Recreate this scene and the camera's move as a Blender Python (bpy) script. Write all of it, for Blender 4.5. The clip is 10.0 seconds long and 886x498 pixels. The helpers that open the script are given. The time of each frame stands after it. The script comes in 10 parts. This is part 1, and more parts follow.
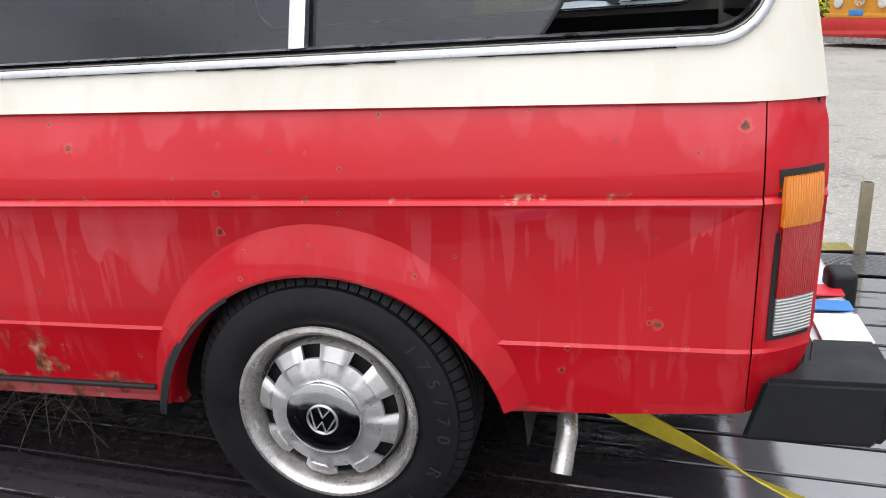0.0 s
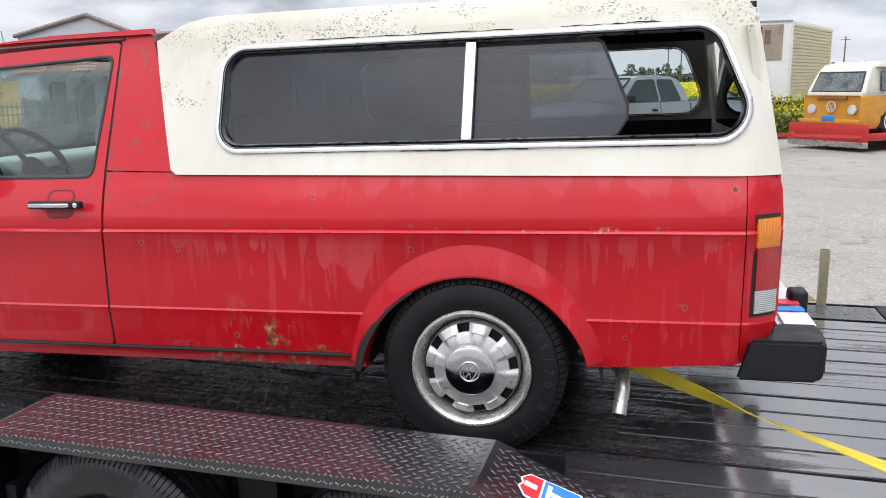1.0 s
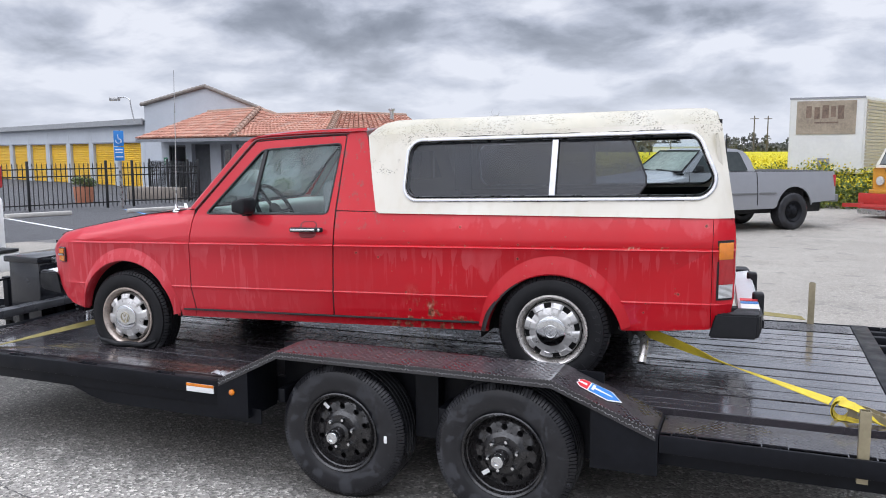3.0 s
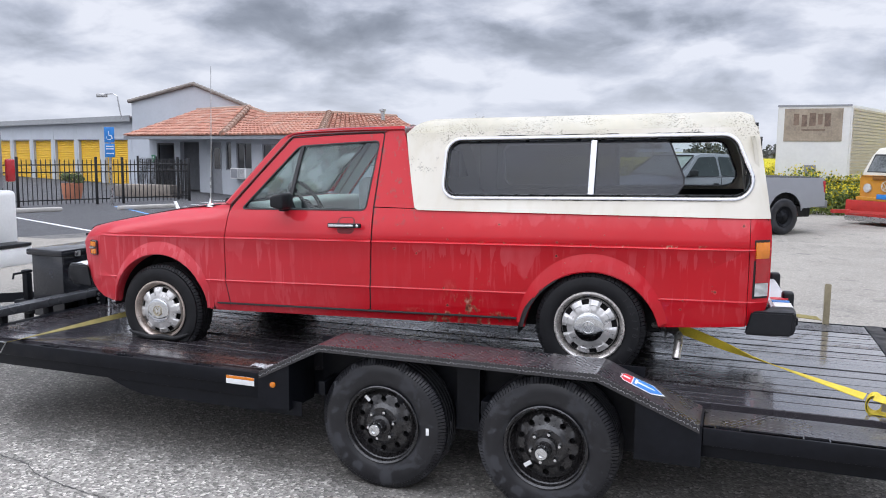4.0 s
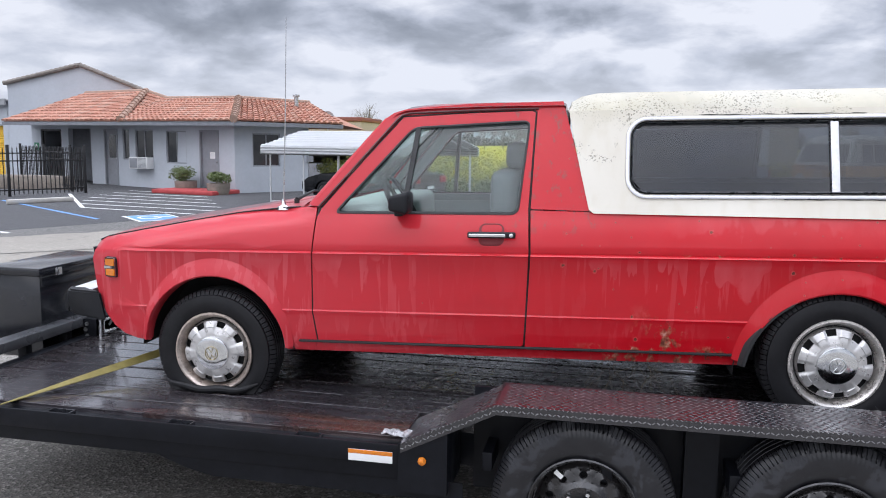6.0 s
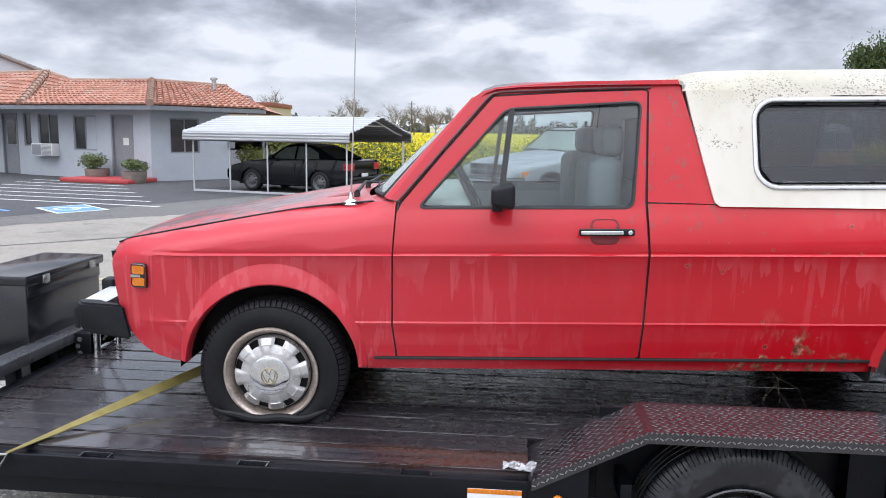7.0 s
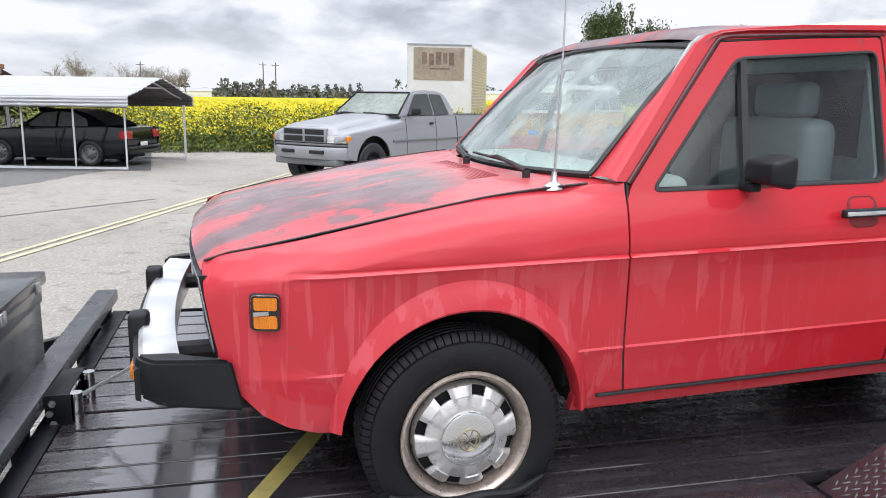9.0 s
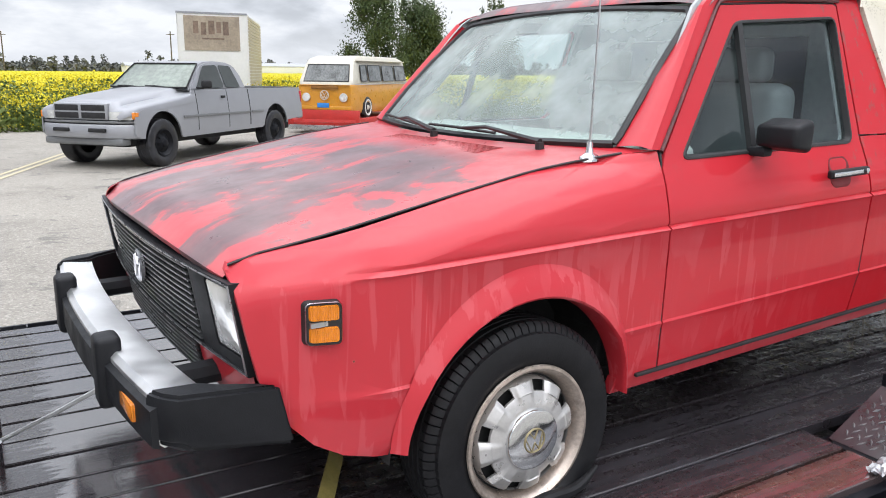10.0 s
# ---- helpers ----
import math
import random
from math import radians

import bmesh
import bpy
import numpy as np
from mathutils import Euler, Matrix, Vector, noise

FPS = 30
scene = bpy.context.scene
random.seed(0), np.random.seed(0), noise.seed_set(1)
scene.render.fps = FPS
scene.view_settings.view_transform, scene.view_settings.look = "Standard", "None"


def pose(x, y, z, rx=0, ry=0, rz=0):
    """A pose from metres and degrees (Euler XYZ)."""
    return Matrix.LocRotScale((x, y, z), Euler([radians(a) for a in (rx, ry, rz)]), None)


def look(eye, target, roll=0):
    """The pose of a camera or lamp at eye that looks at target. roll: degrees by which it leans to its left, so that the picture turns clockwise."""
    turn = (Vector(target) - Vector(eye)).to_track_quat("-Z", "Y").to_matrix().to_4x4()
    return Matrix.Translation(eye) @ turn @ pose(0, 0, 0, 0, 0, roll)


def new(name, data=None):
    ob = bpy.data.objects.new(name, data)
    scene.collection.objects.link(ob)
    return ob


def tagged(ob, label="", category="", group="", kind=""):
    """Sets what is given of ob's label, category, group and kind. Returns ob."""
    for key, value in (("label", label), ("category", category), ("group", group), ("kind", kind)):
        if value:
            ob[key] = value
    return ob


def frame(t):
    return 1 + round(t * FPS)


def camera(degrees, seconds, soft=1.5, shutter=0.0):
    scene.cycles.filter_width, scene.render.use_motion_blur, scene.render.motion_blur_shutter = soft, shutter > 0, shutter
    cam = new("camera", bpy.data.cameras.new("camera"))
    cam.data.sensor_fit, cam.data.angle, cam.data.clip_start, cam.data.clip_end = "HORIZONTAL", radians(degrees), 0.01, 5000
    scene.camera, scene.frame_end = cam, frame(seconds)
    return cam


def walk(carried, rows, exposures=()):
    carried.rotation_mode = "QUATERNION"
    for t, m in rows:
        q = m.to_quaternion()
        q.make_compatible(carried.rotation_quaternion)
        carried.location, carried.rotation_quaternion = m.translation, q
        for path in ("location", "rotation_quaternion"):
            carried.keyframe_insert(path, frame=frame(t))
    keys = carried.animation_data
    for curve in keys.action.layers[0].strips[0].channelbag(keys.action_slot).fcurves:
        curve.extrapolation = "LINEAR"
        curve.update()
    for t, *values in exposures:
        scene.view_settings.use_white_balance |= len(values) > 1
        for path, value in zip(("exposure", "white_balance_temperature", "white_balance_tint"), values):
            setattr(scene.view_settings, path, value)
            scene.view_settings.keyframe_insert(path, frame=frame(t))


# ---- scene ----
# The camera and its walk
cam = camera(58.5, 10.0, soft=1.0)
PATH = [
    (0, (0.569, -1.247, 1.599), (0.094, 0.593, 0.977), -2.7),
    (0.5, (0.416, -1.709, 1.635), (0.027, 0.185, 1.126), -1.2),
    (1, (0.438, -2.206, 1.672), (-0.009, -0.299, 1.264), -1.0),
    (1.5, (0.502, -2.706, 1.685), (-0.037, -0.809, 1.349), -0.9),
    (2, (0.62, -3.189, 1.739), (0.013, -1.305, 1.449), -0.6),
    (2.5, (0.778, -3.573, 1.738), (0.134, -1.697, 1.481), -0.3),
    (3.8, (0.563, -4.118, 1.74), (-0.049, -2.23, 1.498), 0.3),
    (4, (0.484, -4.056, 1.718), (-0.113, -2.163, 1.477), 0.6),
    (4.5, (0.193, -3.826, 1.734), (-0.357, -1.919, 1.485), 0.7),
    (5, (-0.215, -3.686, 1.724), (-0.705, -1.763, 1.47), 0.8),
    (5.5, (-0.633, -3.466, 1.702), (-1.048, -1.526, 1.445), 0.8),
    (7, (-1.85, -2.873, 1.662), (-1.937, -0.897, 1.367), 0.9),
    (7.5, (-2.223, -2.645, 1.659), (-2.185, -0.671, 1.34), 1.0),
    (8, (-2.625, -2.431, 1.653), (-2.448, -0.468, 1.312), 1.0),
    (8.5, (-2.926, -2.13, 1.635), (-2.588, -0.192, 1.279), 1.0),
    (9, (-3.239, -1.879, 1.622), (-2.697, 0.009, 1.247), 0.8),
    (9.5, (-3.52, -1.628, 1.613), (-2.742, 0.173, 1.222), 0.7),
    (10, (-3.764, -1.372, 1.594), (-2.706, 0.269, 1.16), 0.6),
]
walk(cam, [(t, look(eye, target, roll)) for t, eye, target, roll in PATH],
     exposures=[(0, 0.22, 6250, 11), (1.0, 0.12, 6200, 12), (2.0, 0.0, 6010, 13), (5.5, 0.0, 5960, 14), (7.0, 0.12, 6000, 13), (8.5, 0.22, 6160, 12), (10, 0.25, 6280, 11)])

# ---- sky and sun: a bright overcast ----
SUN_AZ, SUN_EL = 200.0, 55.0      # degrees
world = bpy.data.worlds.new("overcast_sky")
scene.world = world
world.use_nodes = True
wn, wl = world.node_tree.nodes, world.node_tree.links
wn.clear()


def wnode(kind, **kw):
    n = wn.new(kind)
    for k, v in kw.items():
        n.inputs[k].default_value = v
    return n


def wmath(op, a, b=None, c=None):
    n = wn.new("ShaderNodeMath")
    n.operation = op
    for i, v in enumerate((a, b, c)):
        if v is None:
            continue
        if isinstance(v, (int, float)):
            n.inputs[i].default_value = v
        else:
            wl.new(v, n.inputs[i])
    return n.outputs[0]


wtc = wn.new("ShaderNodeTexCoord")
wsep = wn.new("ShaderNodeSeparateXYZ")
wl.new(wtc.outputs["Generated"], wsep.inputs[0])
wz = wmath("MAXIMUM", wsep.outputs[2], 0.0)
den = wmath("ADD", wz, 0.30)
wcomb = wn.new("ShaderNodeCombineXYZ")
wl.new(wmath("DIVIDE", wsep.outputs[0], den), wcomb.inputs[0])
wl.new(wmath("DIVIDE", wsep.outputs[1], den), wcomb.inputs[1])
big = wnode("ShaderNodeTexNoise", Scale=1.75, Detail=9.0, Roughness=0.50, Distortion=0.25)
wl.new(wcomb.outputs[0], big.inputs["Vector"])
fine = wnode("ShaderNodeTexNoise", Scale=5.0, Detail=7.0, Roughness=0.55, Distortion=0.3)
wl.new(wcomb.outputs[0], fine.inputs["Vector"])
mixf = wmath("ADD", wmath("MULTIPLY", big.outputs["Fac"], 0.74), wmath("MULTIPLY", fine.outputs["Fac"], 0.26))
cloud = wn.new("ShaderNodeValToRGB")
cloud.color_ramp.elements[0].position, cloud.color_ramp.elements[0].color = 0.435, (1.0, 1.0, 1.0, 1)
cloud.color_ramp.elements[1].position, cloud.color_ramp.elements[1].color = 0.64, (0.27, 0.29, 0.325, 1)
e = cloud.color_ramp.elements.new(0.57)
e.color = (0.40, 0.425, 0.465, 1)
e = cloud.color_ramp.elements.new(0.51)
e.color = (0.64, 0.665, 0.715, 1)
wl.new(mixf, cloud.inputs["Fac"])
# paler towards the horizon, brighter overhead where the cloud is lit through
lift = wn.new("ShaderNodeMapRange")
lift.inputs["From Min"].default_value, lift.inputs["From Max"].default_value = 0.0, 0.15
lift.inputs["To Min"].default_value, lift.inputs["To Max"].default_value = 0.75, 0.0
wl.new(wz, lift.inputs["Value"])
pale = wn.new("ShaderNodeMix")
pale.data_type = "RGBA"
pale.inputs["B"].default_value = (0.92, 0.94, 0.97, 1)
wl.new(lift.outputs[0], pale.inputs["Factor"])
wl.new(cloud.outputs["Color"], pale.inputs["A"])
zen = wn.new("ShaderNodeMapRange")
zen.interpolation_type = "SMOOTHERSTEP"
zen.inputs["From Min"].default_value, zen.inputs["From Max"].default_value = 0.30, 1.0
zen.inputs["To Min"].default_value, zen.inputs["To Max"].default_value = 1.0, 4.6
wl.new(wz, zen.inputs["Value"])
nish = wn.new("ShaderNodeTexSky")
nish.sky_type = "NISHITA"
nish.sun_disc = False
nish.sun_elevation, nish.sun_rotation = radians(SUN_EL), radians(SUN_AZ)
bg_sky = wn.new("ShaderNodeBackground")
bg_sky.inputs["Strength"].default_value = 0.05
wl.new(nish.outputs[0], bg_sky.inputs["Color"])
bg_cloud = wn.new("ShaderNodeBackground")
wl.new(pale.outputs["Result"], bg_cloud.inputs["Color"])
wl.new(wmath("MULTIPLY", zen.outputs[0], 0.92), bg_cloud.inputs["Strength"])
mixw = wn.new("ShaderNodeMixShader")
mixw.inputs[0].default_value = 0.9
wl.new(bg_sky.outputs[0], mixw.inputs[1])
wl.new(bg_cloud.outputs[0], mixw.inputs[2])
wout = wn.new("ShaderNodeOutputWorld")
wl.new(mixw.outputs[0], wout.inputs["Surface"])

sun = new("sun", bpy.data.lights.new("sun", "SUN"))
sun.data.energy, sun.data.angle, sun.data.color = 1.5, radians(100), (1.0, 0.97, 0.93)
sun.matrix_world = look((0, 0, 0), (-math.sin(radians(SUN_AZ)) * math.cos(radians(SUN_EL)),
                                    -math.cos(radians(SUN_AZ)) * math.cos(radians(SUN_EL)), -math.sin(radians(SUN_EL))))


# ---- materials ----
KICK = 0.021                    # slope of the red pickup: its nose sits low on a flat tyre
CY = 0.835                      # its centre line


class Nodes:
    def __init__(self, name):
        self.m = bpy.data.materials.new(name)
        self.m.use_nodes = True
        self.t = self.m.node_tree
        self.b = self.t.nodes["Principled BSDF"]
        self.pos = self.t.nodes.new("ShaderNodeNewGeometry").outputs["Position"]

    def noise(self, scale, detail=4, stretch=None, rough=0.55, distort=0.0, offset=0.0):
        n = self.t.nodes.new("ShaderNodeTexNoise")
        n.inputs["Scale"].default_value = scale
        n.inputs["Detail"].default_value = detail
        n.inputs["Roughness"].default_value = rough
        n.inputs["Distortion"].default_value = distort
        src = self.pos
        if stretch or offset:
            mp = self.t.nodes.new("ShaderNodeMapping")
            mp.inputs["Scale"].default_value = stretch or (1, 1, 1)
            mp.inputs["Location"].default_value = (offset, offset * 0.7, offset * 0.3)
            self.t.links.new(src, mp.inputs[0])
            src = mp.outputs[0]
        self.t.links.new(src, n.inputs["Vector"])
        return n.outputs["Fac"]

    def ramp(self, fac, stops):
        r = self.t.nodes.new("ShaderNodeValToRGB")
        el = r.color_ramp.elements
        while len(el) < len(stops):
            el.new(0.5)
        for e, (p, c) in zip(el, stops):
            e.position = p
            e.color = (*c, 1) if isinstance(c, tuple) else (c, c, c, 1)
        self.t.links.new(fac, r.inputs["Fac"])
        return r.outputs["Color"]

    def mix(self, fac, a, b, mode="MIX"):
        n = self.t.nodes.new("ShaderNodeMix")
        n.data_type = "RGBA"
        n.blend_type = mode
        for key, v in (("Factor", fac), ("A", a), ("B", b)):
            if isinstance(v, (int, float)) and key == "Factor":
                n.inputs[key].default_value = v
            elif isinstance(v, tuple):
                n.inputs[key].default_value = (*v, 1)
            else:
                self.t.links.new(v, n.inputs[key])
        return n.outputs["Result"]

    def math(self, op, a, b=0.0):
        n = self.t.nodes.new("ShaderNodeMath")
        n.operation = {"ADDRAW": "ADD", "MULRAW": "MULTIPLY"}.get(op, op)
        n.use_clamp = op in ("MULTIPLY", "ADD", "SUBTRACT")
        for i, v in enumerate((a, b)):
            if isinstance(v, (int, float)):
                n.inputs[i].default_value = v
            else:
                self.t.links.new(v, n.inputs[i])
        return n.outputs[0]

    def cells(self, scale):
        """Distance to the nearest of scattered points."""
        v = self.t.nodes.new("ShaderNodeTexVoronoi")
        v.inputs["Scale"].default_value = scale
        self.t.links.new(self.pos, v.inputs["Vector"])
        return v.outputs["Distance"]

    def flat_cells(self, scale):
        """Scattered points on the flanks: the distance to the nearest, and two random numbers of its own."""
        put = self.t.nodes.new("ShaderNodeCombineXYZ")
        self.t.links.new(self.axis(0), put.inputs[0])
        self.t.links.new(self.axis(2), put.inputs[1])
        v = self.t.nodes.new("ShaderNodeTexVoronoi")
        v.voronoi_dimensions = "2D"
        v.inputs["Scale"].default_value = scale
        self.t.links.new(put.outputs[0], v.inputs["Vector"])
        c = self.t.nodes.new("ShaderNodeSeparateColor")
        self.t.links.new(v.outputs["Color"], c.inputs[0])
        return v.outputs["Distance"], c.outputs[0], c.outputs[1]

    def axis(self, i):
        s = self.t.nodes.new("ShaderNodeSeparateXYZ")
        self.t.links.new(self.pos, s.inputs[0])
        return s.outputs[i]

    def span(self, v, a, b, to0=0.0, to1=1.0):
        n = self.t.nodes.new("ShaderNodeMapRange")
        for key, val in (("From Min", a), ("From Max", b), ("To Min", to0), ("To Max", to1)):
            n.inputs[key].default_value = val
        self.t.links.new(v, n.inputs["Value"])
        return n.outputs[0]

    def random(self):
        return self.t.nodes.new("ShaderNodeObjectInfo").outputs["Random"]

    def island(self):
        return self.t.nodes.new("ShaderNodeNewGeometry").outputs["Random Per Island"]

    def set(self, key, v):
        if isinstance(v, (int, float)):
            self.b.inputs[key].default_value = v
        elif isinstance(v, tuple):
            self.b.inputs[key].default_value = (*v, 1) if len(v) == 3 else v
        else:
            self.t.links.new(v, self.b.inputs[key])
        return self

    def bump(self, height, strength=0.3, dist=0.01):
        n = self.t.nodes.new("ShaderNodeBump")
        n.inputs["Strength"].default_value = strength
        n.inputs["Distance"].default_value = dist
        self.t.links.new(height, n.inputs["Height"])
        self.t.links.new(n.outputs[0], self.b.inputs["Normal"])
        return self


def plain(name, col, rough=0.5, metal=0.0, var=0.18, scale=6.0, bump=0.08, bscale=90.0, coat=0.0, rvar=0.12):
    """A surface with two scales of variation in colour and gloss, and a fine relief."""
    n = Nodes(name)
    lo = tuple(c * (1 - var) for c in col)
    hi = tuple(min(1, c * (1 + var)) for c in col)
    a = n.ramp(n.noise(scale, 5), [(0.3, lo), (0.7, hi)])
    n.set("Base Color", n.mix(0.35, a, n.ramp(n.noise(scale * 7, 3), [(0.35, lo), (0.65, hi)])))
    n.set("Roughness", n.span(n.noise(scale * 1.7, 4, offset=3), 0.3, 0.7, max(0.02, rough - rvar), min(1, rough + rvar)))
    n.set("Metallic", metal)
    if coat:
        n.set("Coat Weight", coat).set("Coat Roughness", 0.12)
    if bump:
        n.bump(n.noise(bscale, 3), bump, 0.004)
    return n.m


def red_paint(name, hood=False):
    n = Nodes(name)
    x, z = n.axis(0), n.axis(2)
    zk = n.math("ADDRAW", z, n.math("MULRAW", x, -KICK))        # height along the tilted body
    base = n.ramp(n.noise(1.3, 5), [(0.3, (0.395, 0.0040, 0.0100)), (0.7, (0.480, 0.0065, 0.0140))])
    haze = n.math("MULTIPLY", n.ramp(n.noise(2.4, 6, (2.0, 2.0, 1.0), offset=17), [(0.42, 0.0), (0.66, 1.0)]), 0.06)
    col = n.mix(n.span(x, -0.7, -2.5, 0.0, 0.50), base, (0.50, 0.058, 0.074))
    col = n.mix(haze, col, (0.50, 0.060, 0.080))

    def drips(top, fine, longest, lo, hi, off, wobble=1.3):
        """Chalky runs that start at a height and end in rounded tips."""
        column = n.noise(1.0, 2, (fine, 0.01, wobble * 2.2), 0.45, 0.0, off)
        length = n.math("MULRAW", n.math("POWER", n.span(column, lo, hi), 0.55), longest)
        reach = n.span(n.math("ADDRAW", n.math("ADDRAW", zk, n.math("ADDRAW", length, n.span(n.noise(30, 3), 0.3, 0.7, -0.012, 0.012))), -top), 0.0, 0.022)
        return n.math("MULTIPLY", n.math("MULTIPLY", reach, n.span(zk, top + 0.004, top - 0.03)), n.span(length, 0.02, 0.06))

    streaks = n.math("MULTIPLY", n.ramp(n.noise(1.0, 4, (30.0, 30.0, 2.0), 0.52, 0.30, offset=51), [(0.55, 0.0), (0.585, 1.0)]), n.span(zk, 1.255, 1.235))
    patchy = n.ramp(n.noise(2.3, 3, offset=7), [(0.44, 0.15), (0.58, 1.0)])
    wing = n.span(x, -2.10, -2.25)
    rear = n.span(x, -0.75, -0.35)
    low = n.math("MULTIPLY", drips(1.243, 26.0, 0.22, 0.55, 0.80, 3.0), n.math("MULTIPLY", patchy, 0.19))
    broad = n.math("MULTIPLY", n.math("MULTIPLY", drips(1.243, 8.0, 0.24, 0.56, 0.80, 31.0), patchy), 0.20)
    runs = n.math("MULTIPLY", n.math("MULTIPLY", streaks, n.math("MAXIMUM", wing, n.math("MULTIPLY", patchy, 0.6))), 0.19)
    upper = n.math("MULTIPLY", drips(1.425, 13.0, 0.13, 0.34, 0.72, 19.0), n.math("MULTIPLY", n.math("MULTIPLY", rear, patchy), 0.20))
    foot = n.math("MULTIPLY", n.math("MULTIPLY", drips(0.975, 22.0, 0.12, 0.54, 0.74, 43.0), patchy), 0.16)
    chalk = n.math("MAXIMUM", n.math("MAXIMUM", n.math("MAXIMUM", low, broad), n.math("MAXIMUM", runs, upper)), foot)
    chalk = n.math("MULTIPLY", chalk, n.span(n.noise(14, 4, (1, 1, 0.25)), 0.30, 0.62, 0.55, 1.15))
    col = n.mix(chalk, col, (0.66, 0.20, 0.22))
    # rust spots, each with a chalky ring
    bedwards = n.math("MAXIMUM", n.span(x, -1.35, -1.0, 0.05, 1.0), n.span(x, -2.3, -2.5, 0.0, 0.14))
    for scale, size, share in ((6.5, 0.042, 0.70), (15.0, 0.050, 0.82)):
        dist, pick, grow = n.flat_cells(scale)
        chosen = n.math("MULTIPLY", n.span(pick, share, share + 0.02), n.math("GREATER_THAN", bedwards, n.math("MULRAW", grow, 0.9)))
        rim = n.math("MULRAW", n.span(grow, 0.0, 1.0, 0.55, 1.0), size)
        ring = n.math("GREATER_THAN", n.math("MULRAW", rim, 1.75), n.math("ADDRAW", dist, n.span(n.noise(90, 2), 0.3, 0.7, -0.02, 0.02)))
        spot = n.math("GREATER_THAN", rim, n.math("ADDRAW", dist, n.span(n.noise(140, 2), 0.3, 0.7, -0.012, 0.012)))
        col = n.mix(n.math("MULTIPLY", n.math("MULTIPLY", ring, chosen), 0.22), col, (0.52, 0.17, 0.14))
        col = n.mix(n.math("MULTIPLY", n.math("MULTIPLY", spot, chosen), 0.85), col, n.ramp(n.noise(120, 3), [(0.35, (0.035, 0.022, 0.016)), (0.65, (0.15, 0.065, 0.035))]))
    # pitted patch over the sill, rust creeping up from its lip, chips along the crease
    bubbles = n.ramp(n.noise(20, 6, (1, 1, 0.6), 0.65, offset=9), [(0.53, 0.0), (0.60, 0.9)])
    patch = n.math("MULTIPLY", n.span(n.math("ABSOLUTE", n.math("ADDRAW", x, 0.66)), 0.16, 0.02), n.span(zk, 1.06, 0.90))
    lip = n.math("MULTIPLY", n.math("MULTIPLY", n.span(zk, 0.885, 0.862), n.span(x, -1.05, -0.85)), n.span(x, -0.30, -0.45))
    crease = n.math("MULTIPLY", n.math("MULTIPLY", n.span(n.math("ABSOLUTE", n.math("ADDRAW", zk, -1.256)), 0.010, 0.004), n.ramp(n.noise(7, 5, offset=21), [(0.53, 0.0), (0.58, 1.0)])), n.span(x, -0.8, -0.4))
    rust = n.math("MAXIMUM", n.math("MULTIPLY", bubbles, n.math("MAXIMUM", patch, lip)), n.math("MULTIPLY", n.ramp(n.noise(60, 4), [(0.48, 0.0), (0.56, 0.9)]), crease))
    col = n.mix(rust, col, n.ramp(n.noise(30, 4), [(0.40, (0.07, 0.035, 0.022)), (0.55, (0.30, 0.13, 0.075)), (0.66, (0.52, 0.34, 0.27))]))
    # scuffs worn through round the cab's rear post and door edge
    scuff = n.math("MULTIPLY", n.ramp(n.noise(26, 7, (1, 1, 0.6), 0.66, offset=33), [(0.57, 0.0), (0.64, 0.60)]), n.math("MULTIPLY", n.math("MULTIPLY", n.span(zk, 1.31, 1.39), n.span(x, -0.80, -1.0)), n.span(x, -1.55, -1.25, 0.12, 1.0)))
    col = n.mix(scuff, col, (0.16, 0.075, 0.065))
    if hood == "bonnet":
        edge = n.span(n.math("ABSOLUTE", n.math("ADDRAW", n.axis(1), -CY)), 0.40, 0.68, 0.0, -0.085)
        field = n.math("ADDRAW", n.noise(2.5, 10, (1.0, 1.7, 1.0), 0.64, 0.45, offset=4.0), edge)
        worn = n.math("MULTIPLY", n.ramp(field, [(0.435, 0.0), (0.47, 0.80), (0.53, 0.96)]), n.span(x, -2.46, -2.60))
        col = n.mix(n.span(n.noise(5, 6), 0.4, 0.65, 0.0, 0.35), col, (0.50, 0.12, 0.12))
        col = n.mix(worn, col, n.ramp(n.noise(7, 6, rough=0.62), [(0.32, (0.070, 0.038, 0.042)), (0.68, (0.165, 0.098, 0.104))]))
        n.set("Roughness", n.span(n.noise(12, 4), 0.3, 0.7, 0.26, 0.42))
    elif hood:
        worn = n.math("ADD", n.ramp(n.noise(3.2, 9, (1.0, 1.3, 1.0), 0.66, 0.3, offset=4.0), [(0.42, 0.0), (0.52, 0.85)]), 0.22)
        col = n.mix(worn, col, n.ramp(n.noise(9, 5), [(0.3, (0.075, 0.045, 0.050)), (0.7, (0.19, 0.13, 0.135))]))
        n.set("Roughness", 0.40)
    else:
        n.set("Roughness", n.math("ADD", n.math("MULTIPLY", chalk, 0.30), n.math("ADD", n.math("MULTIPLY", rust, 0.4), 0.34)))
    n.set("Base Color", col)
    n.set("Coat Weight", n.span(n.math("MAXIMUM", chalk, rust), 0, 0.4, 0.50, 0.12)).set("Coat Roughness", 0.05).set("Specular IOR Level", 0.10)
    if hood == "bonnet":
        n.set("Coat Weight", 0.9).set("Coat Roughness", 0.14).set("Specular IOR Level", 0.5)
    n.bump(n.math("ADDRAW", n.noise(3.0, 3), n.math("MULRAW", rust, 0.15)), 0.06, 0.02)
    return n.m


